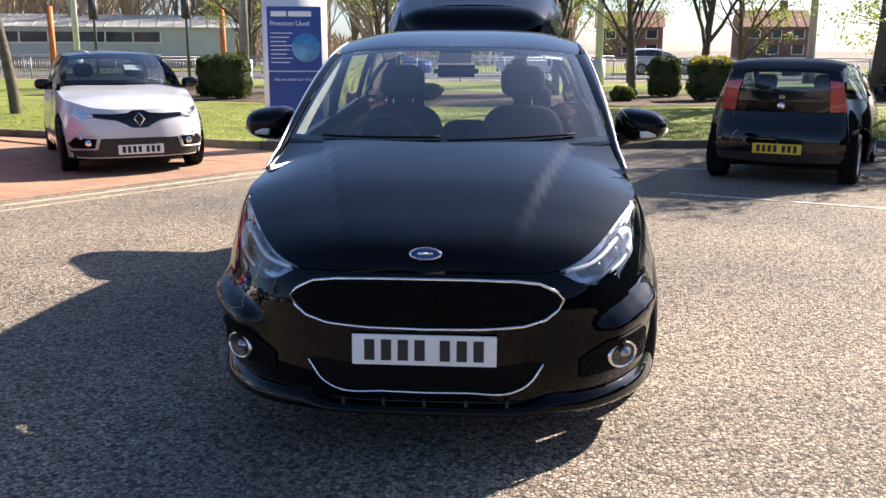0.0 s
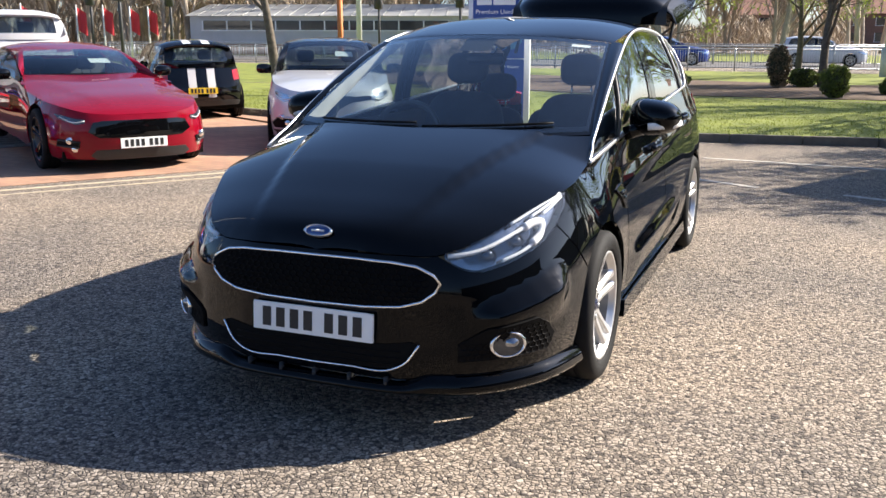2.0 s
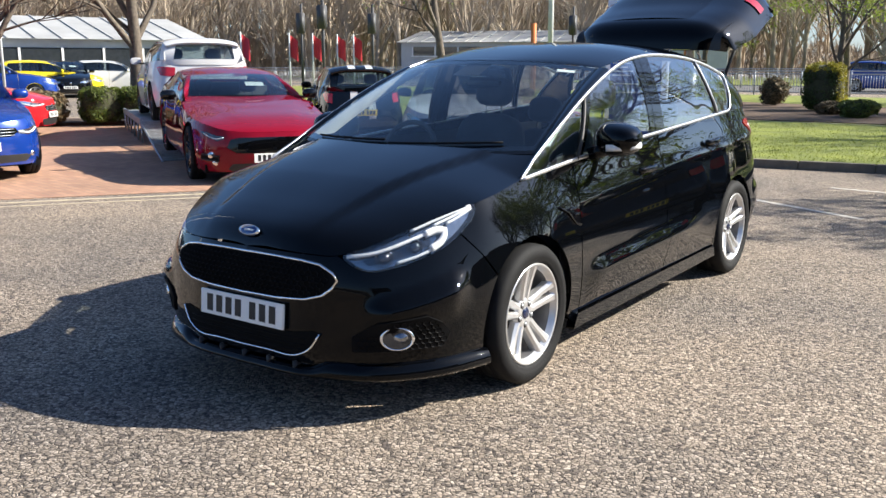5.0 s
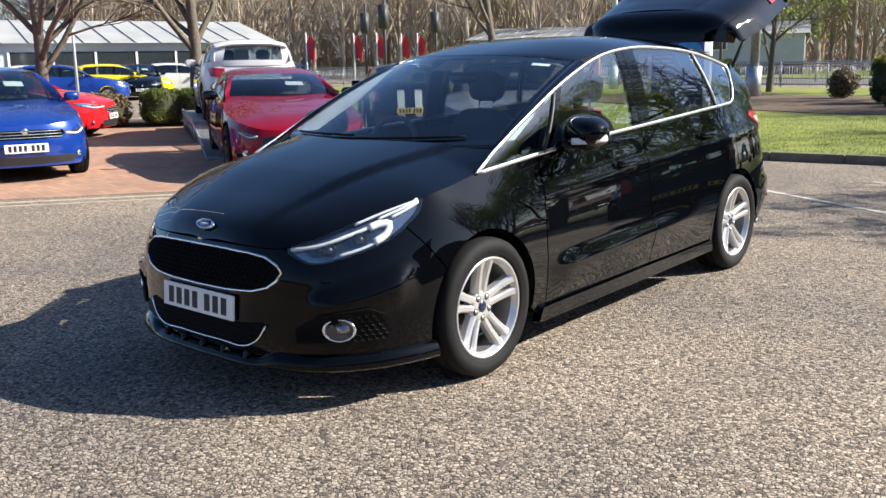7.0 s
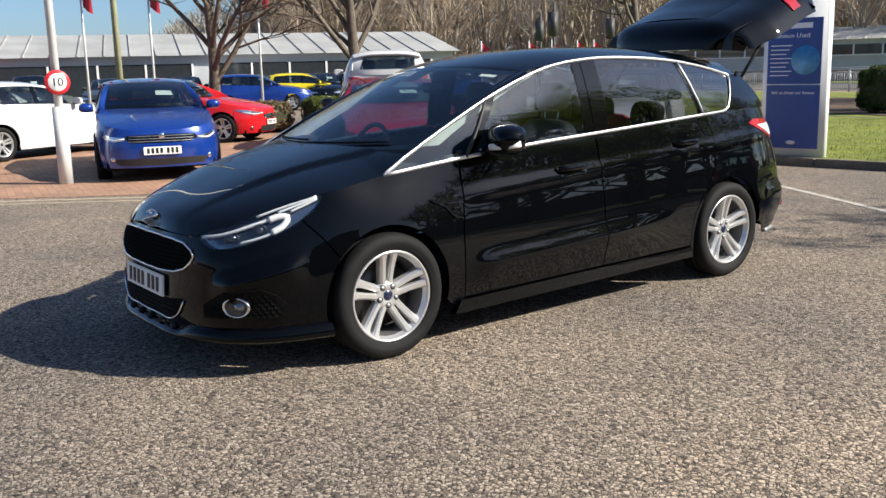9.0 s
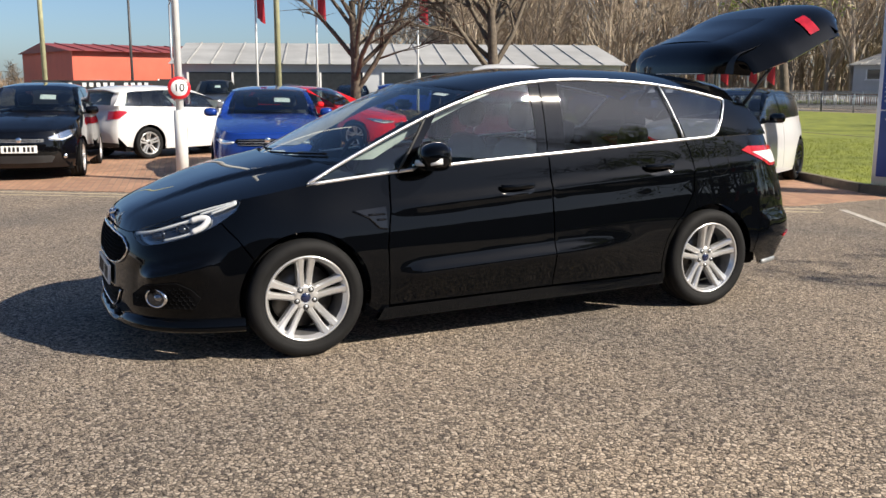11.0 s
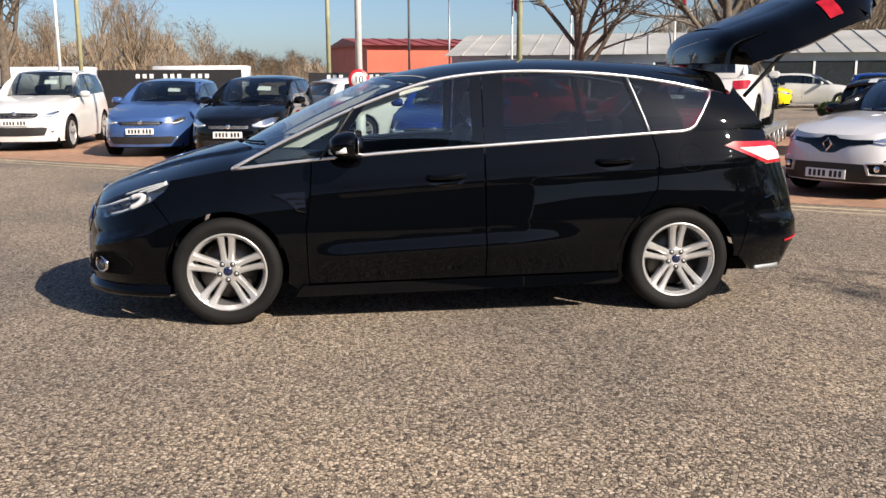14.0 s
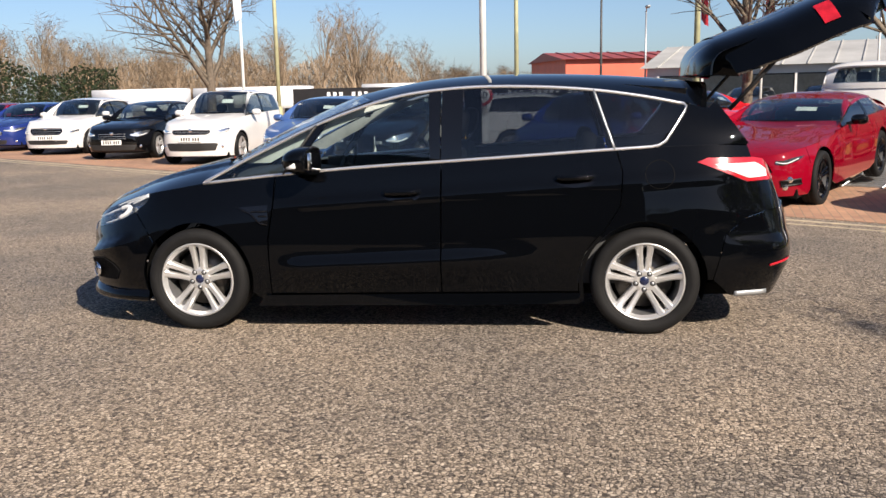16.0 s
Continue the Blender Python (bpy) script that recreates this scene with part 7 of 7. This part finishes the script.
# Three unseen buildings added for what the car reflects; the first two darken it
shed("unseen_building", "added dark block behind the camera, seen only in reflections", (21, 4.5), (22, -34), 14, 6.2, 6.6, "clad_dark", "roof_pale")
shed("unseen_building", "added low dark block beyond the lawn, seen only in reflections", (19, 7.0), (27, 34), 6, 3.6, 3.9, "clad_dark", "clad_dark")
shed("unseen_building", "added low building out of view at the far end of the forecourt", (40, -44), (-50, -48), 8, 3.4, 3.8, "clad_grey", "roof_pale", [(4, 60, 0.3, 2.6)])


# ---------------------------------------------------------------- street furniture
def railing(label, pts, h, mat, gap=0.11, name="fence"):
    """Pedestrian guard rail: posts, two rails, uprights."""
    t = thing(name, pose(0, 0, 0), label, "fence")
    for a, b in zip(pts, pts[1:]):
        a, b = Vector(a), Vector(b)
        n = max(1, round((b - a).length / 2.0))
        for i in range(n + 1):
            p = a.lerp(b, i / n)
            part("post", sweep(bmesh.new(), [(p.x, p.y, 0), (p.x, p.y, h)], 0.035, 8), mat, t)
        for z in (0.15, h - 0.15, h - 0.02):
            part("rail", sweep(bmesh.new(), [(a.x, a.y, z), (b.x, b.y, z)], 0.025, 6), mat, t)
        bm = bmesh.new()
        m = int((b - a).length / gap)
        for i in range(m):
            p = a.lerp(b, (i + 0.5) / m)
            sweep(bm, [(p.x, p.y, 0.15), (p.x, p.y, h - 0.15)], 0.011, 4)
        tagged(part("infill", bm, mat, t), kind="stuff")
    return t


railing("galvanised pedestrian guard rail beside the road", [(-44, 34), (-30, 36.5), (-14, 37), (4, 38), (24, 36), (40, 34)], 1.1, "steel")
railing("galvanised pedestrian guard rail on the far side", [(-44, 46), (-20, 48), (6, 47)], 1.1, "steel", 0.2)


def lamp_column(label, x, y, h, r, mat, arm=0.0, name="lamp_post"):
    t = thing(name, pose(x, y, 0), label, "pole", "poles")
    part("column", sweep(bmesh.new(), [(0, 0, 0), (0, 0, h)], r, 12, r_end=r * 0.7), mat, t)
    part("base", sweep(bmesh.new(), [(0, 0, 0), (0, 0, 1.1)], r * 1.55, 12), mat, t)
    if arm:
        part("arm", sweep(bmesh.new(), [(0, 0, h - 0.05), (arm * 0.5, 0, h + 0.12), (arm, 0, h + 0.15)], r * 0.5, 8), mat, t)
        part("lantern", box(arm - 0.1, -0.12, h + 0.08, arm + 0.5, 0.12, h + 0.2, bevel=0.03), "steel", t)
    return t


def flagpole(label, x, y, h, mat, w=0.75, drop=2.2, turn=0):
    t = thing("flagpole", pose(x, y, 0, 0, 0, turn), label, "flagpole", "flagpoles")
    part("pole", sweep(bmesh.new(), [(0, 0, 0), (0, 0, h)], 0.05, 10, r_end=0.03), "pole_white", t)
    part("flag", loft([[(0.04 + w * u, 0.07 * math.sin(u * 5 + z), h - 0.1 - z - 0.25 * u) for u in np.linspace(0, 1, 8)] for z in np.linspace(0, drop, 8)], 0.004), mat, t)
    return t


# speed-limit pole with its round sign
tp = lamp_column("painted steel pole with a round speed-limit sign", -9.0, -0.33, 7.5, 0.062, "pole_white", name="sign_pole")
sd = part("speed_sign", lathe([(0.0005, 0.012), (0.165, 0.012), (0.172, 0.0)], 32, axis="y"), "sign_red", tp, "round speed-limit sign with a red ring")
sd.matrix_local = pose(0.085, -0.01, 1.44, 0, 0, 264)
part("face", lathe([(0.0005, 0.016), (0.122, 0.016), (0.126, 0.010)], 32, axis="y"), "sign_white", sd)


def lettering(name, body, size, mat, parent, m, depth=0.002):
    c = bpy.data.curves.new(name, "FONT")
    c.body, c.size, c.extrude, c.align_x, c.align_y = body, size, depth, "CENTER", "CENTER"
    ob = new("tmp_text", c)
    dg = bpy.context.evaluated_depsgraph_get()
    me = bpy.data.meshes.new_from_object(ob.evaluated_get(dg))
    bpy.data.objects.remove(ob)
    me.materials.clear()
    me.materials.append(M[mat])
    o = new(name, me)
    o.parent = parent
    o.matrix_local = m
    return o


lettering("number", "10", 0.165, "ink", sd, pose(0, 0.02, 0, 90, 0, 180))

# totem sign
tot = thing("totem_sign", pose(-2.9, 8.3, -0.2, 0, 0, 8) @ Matrix.Scale(0.84, 4), "white and blue used-car totem sign on the lawn edge", "sign")
part("frame", box(-0.56, -0.10, 0.0, 0.56, 0.10, 3.4, bevel=0.02), "sign_white", tot)
part("panel", box(-0.47, -0.115, 1.62, 0.47, -0.10, 2.72), "sign_blue", tot, smooth=False)
lowp = part("panel", box(-0.47, -0.115, 0.52, 0.47, -0.10, 1.60), "sign_blue", tot, smooth=False)
part("logo", lathe([(0.0005, 0.0), (0.17, 0.0), (0.17, 0.01)], 32, axis="y"), "blue_oval", tot).matrix_local = pose(-0.22, -0.112, 2.98) @ Matrix.Diagonal((1, 1, 0.4, 1))
part("brand_bar", box(-0.40, -0.120, 2.55, -0.13, -0.114, 2.64), "sign_white", tot, smooth=False)
part("brand_bar", box(-0.10, -0.120, 2.55, 0.30, -0.114, 2.64), "sign_white", tot, smooth=False)
lettering("words", "Premium Used", 0.115, "sign_white", tot, pose(-0.08, -0.116, 2.43, 90))
lettering("words", "Ask us about our finance", 0.075, "sign_white", tot, pose(0, -0.117, 1.47, 90))
part("globe", lathe([(0.0005, 0.0), (0.25, 0.0), (0.25, 0.004)], 36, axis="y"), "sign_cyan", tot).matrix_local = pose(0.20, -0.119, 2.02)
for k in range(8):
    part("text_bar", box(-0.42, -0.119, 2.26 - k * 0.072, -0.42 + 0.38 - 0.05 * (k % 3), -0.114, 2.275 - k * 0.072), "sign_white", tot, smooth=False)
part("foot_logo", lathe([(0.0005, 0.0), (0.09, 0.0), (0.09, 0.004)], 24, axis="y"), "sign_white", tot).matrix_local = pose(0, -0.118, 0.62) @ Matrix.Diagonal((1, 1, 0.4, 1))

lamp_column("grey steel column with a small cabinet on the lawn", -8.6, 25.5, 8, 0.16, "steel")
lamp_column("pale street lamp column beside the road", -17, 31, 9, 0.13, "pole_white", 1.2)
lamp_column("pale street lamp column beside the road", 3.7, 31, 9, 0.15, "pole_white", 1.2)
lamp_column("pale street lamp column beside the road", 13.5, 37, 9, 0.18, "steel", 1.2)
lamp_column("weathered lamp column behind the parked row", -22.5, 5.05, 9, 0.10, "pole_green", 1.0)
lamp_column("weathered lamp column behind the parked row", -36.0, -0.95, 10, 0.11, "pole_green")
lamp_column("thin dark camera column", -40, 3.0, 6.5, 0.07, "pole_dark", 0.5)
lamp_column("thin lamp column by the red unit", -44, 5.5, 5.5, 0.06, "steel", 0.6)
lamp_column("pale lamp column behind the parked row", -27.5, -9.5, 9, 0.085, "pole_green", 1.0)
flagpole("white flag on a tall pole behind the row", -18.1, -7.6, 5.3, "flag_white", 0.35, 1.6)
for x, y in ((-28.5, 23.7), (-28.0, 26.2), (-27.1, 26.8), (-27.3, 28.7), (-26.7, 29.2)):
    flagpole("small red dealer flag on a white pole", x, y, 2.75, "flag_red", 0.36, 0.95, 40)
for x, y in ((-28.7, 6.0), (-28.0, 8.1), (-26.6, 11.6)):
    flagpole("red dealer flag on a tall white pole", x, y, 5.2, "flag_red", 0.40, 1.2, 40)
for x, y in ((-22, 22), (-24.5, 28), (-13.5, 34), (-18, 35), (-27, 26)):
    t = thing("traffic_light", pose(x, y, 0), "dark traffic light pole at the junction", "traffic light", "traffic lights")
    part("pole", sweep(bmesh.new(), [(0, 0, 0), (0, 0, 4.0)], 0.06, 8), "pole_dark", t)
    part("head", box(-0.16, -0.2, 2.7, 0.16, 0.1, 3.6, bevel=0.03), "pole_dark", t)
for x, y in ((-11.8, 33.5), (-19, 33)):
    t = thing("marker_post", pose(x, y, 0), "orange painted marker post by the road", "post")
    part("post", box(-0.1, -0.1, 0, 0.1, 0.1, 3.2, bevel=0.02), "orange", t)

# display ramp under the coupe and the white hatchback
rf = Vector((0.85, -0.53)).normalized()
ramp = thing("display_ramp", pose(-11.2, 6.7, 0, 0, 0, math.degrees(math.atan2(rf.x, -rf.y))), "galvanised steel display ramp with open treads", "ramp")
for sx in (-1, 1):
    trk = part("track", box(sx * 0.78 - 0.27, -0.5, 0.36, sx * 0.78 + 0.27, 3.9, 0.41), "steel", ramp, smooth=False)
    for x in (-0.28, 0.28):
        part("side_rail", box(sx * 0.78 + x - 0.02, -0.5, 0.34, sx * 0.78 + x + 0.02, 3.9, 0.45), "steel", ramp, smooth=False)
    for y in np.arange(-0.4, 4.0, 0.85):
        for x in (-0.27, 0.27):
            part("leg", sweep(bmesh.new(), [(sx * 0.78 + x, y, 0), (sx * 0.78 + x, y, 0.36)], 0.02, 6), "steel", ramp)
        part("brace", sweep(bmesh.new(), [(sx * 0.78 + 0.27, y, 0.02), (sx * 0.78 + 0.27, min(3.9, y + 0.8), 0.34)], 0.014, 6), "steel", ramp)
    for k in range(24):
        y = -0.55 - k * 0.14
        zz = 0.36 * (1 - k / 24)
        part("tread", box(sx * 0.78 - 0.27, y - 0.05, max(0.01, zz - 0.02), sx * 0.78 + 0.27, y + 0.03, max(0.03, zz)), "steel", ramp, smooth=False)
    for x in (-0.28, 0.28):
        part("ramp_rail", sweep(bmesh.new(), [(sx * 0.78 + x, -0.5, 0.36), (sx * 0.78 + x, -3.95, 0.02)], 0.02, 6), "steel", ramp)

# black sign board behind the row, its writing as bars
hb = thing("hoarding", pose(-28, -6.6, 0, 0, 0, 82), "long black hoarding with white lettering bars", "hoarding")
part("board", box(-2.6, -0.05, 0.4, 2.6, 0.05, 1.75), "hoarding", hb, smooth=False)
for x in (-2.4, 0.0, 2.4):
    part("post", box(x - 0.06, 0.05, 0, x + 0.06, 0.17, 1.75), "steel", hb, smooth=False)
for k in range(11):
    if k not in (3, 7):
        part("text_bar", box(-1.2 + k * 0.25, -0.056, 1.45, -1.06 + k * 0.25, -0.05, 1.60), "sign_white", hb, smooth=False)
sb = thing("sign_board", pose(-29.2, 0.6, 0, 0, 0, 86), "low black board with small white lettering bars", "sign")
part("board", box(-2.3, -0.05, 0.35, 2.3, 0.05, 1.62), "hoarding", sb, smooth=False)
for x in (-2.1, 0.0, 2.1):
    part("post", box(x - 0.05, 0.05, 0, x + 0.05, 0.15, 1.62), "steel", sb, smooth=False)
for k in range(14):
    if k not in (3, 9):
        part("text_bar", box(-1.6 + k * 0.23, -0.056, 1.40, -1.47 + k * 0.23, -0.05, 1.54), "sign_white", sb, smooth=False)

# cars on the far lots
far = [(-37.5, 9.5, "grey_paint"), (-36.2, 12.5, "gloss_black"), (-34.8, 15.3, "grey_paint"), (-33.0, 18.0, "gloss_black"), (-29.6, 23.4, "blue_paint"), (-42.5, 4.6, "bright_red"), (-43.6, 1.6, "white_paint"), (-39.2, 6.6, "grey_paint")]
for i, (x, y, c) in enumerate(far):
    road_car("hatchback", "parked hatchback on the far dealer lot", pose(x, y, 0, 0, 0, 60 + (i % 3) * 8), c, 4.2, 1.8, 1.5 + 0.2 * (i in (6, 7)), 2.6, 0.85, 0.98, 1.08, 0.76, 0.42, 0.6, 1.3, 3.0, 1.0, 0.32, detail=False)
for x, y, a, c, lab in ((-30.5, 13.5, 150, "blue_paint", "blue hatchback beyond the hedge"), (-33.2, 20.6, 145, "white_paint", "white small hatchback on the grass beyond the hedge"), (-33, 17.2, 150, "yellow_paint", "yellow hatchback on the far lot"), (-28, 21.5, 150, "blue_paint", "blue hatchback on the far lot"),
                        (-38, 16.5, 150, "white_paint", "white pickup-sized car on the far lot"), (-6, 45, 92, "blue_paint", "blue car beyond the guard rail"), (1.5, 46, 92, "silver_white", "silver car beyond the guard rail"), (9, 50, 95, "white_paint", "white car parked by the houses")):
    road_car("hatchback", lab, pose(x, y, 0.02, 0, 0, a), c, 4.1, 1.75, 1.5, 2.55, 0.82, 0.98, 1.08, 0.76, 0.42, 0.6, 1.3, 2.95, 1.0, 0.31, detail=False)

for x, y, w in ((-62, -22, 9), (-58, -9.5, 6), (-60, -30, 7)):
    t = thing("trailer", pose(x, y, 0, 0, 0, 80), "cream box trailer parked on the far lot", "trailer", "trailers")
    part("box", box(-w / 2, -1.2, 0.6, w / 2, 1.2, 2.2, bevel=0.05), "flag_white", t)
    for dx in (-w / 2 + 1, w / 2 - 1):
        part("wheel", lathe([(0.05, -0.12), (0.4, -0.12), (0.4, 0.12), (0.05, 0.12)], 20, axis="y"), "rubber", t).location = (dx, -1.0, 0.4)
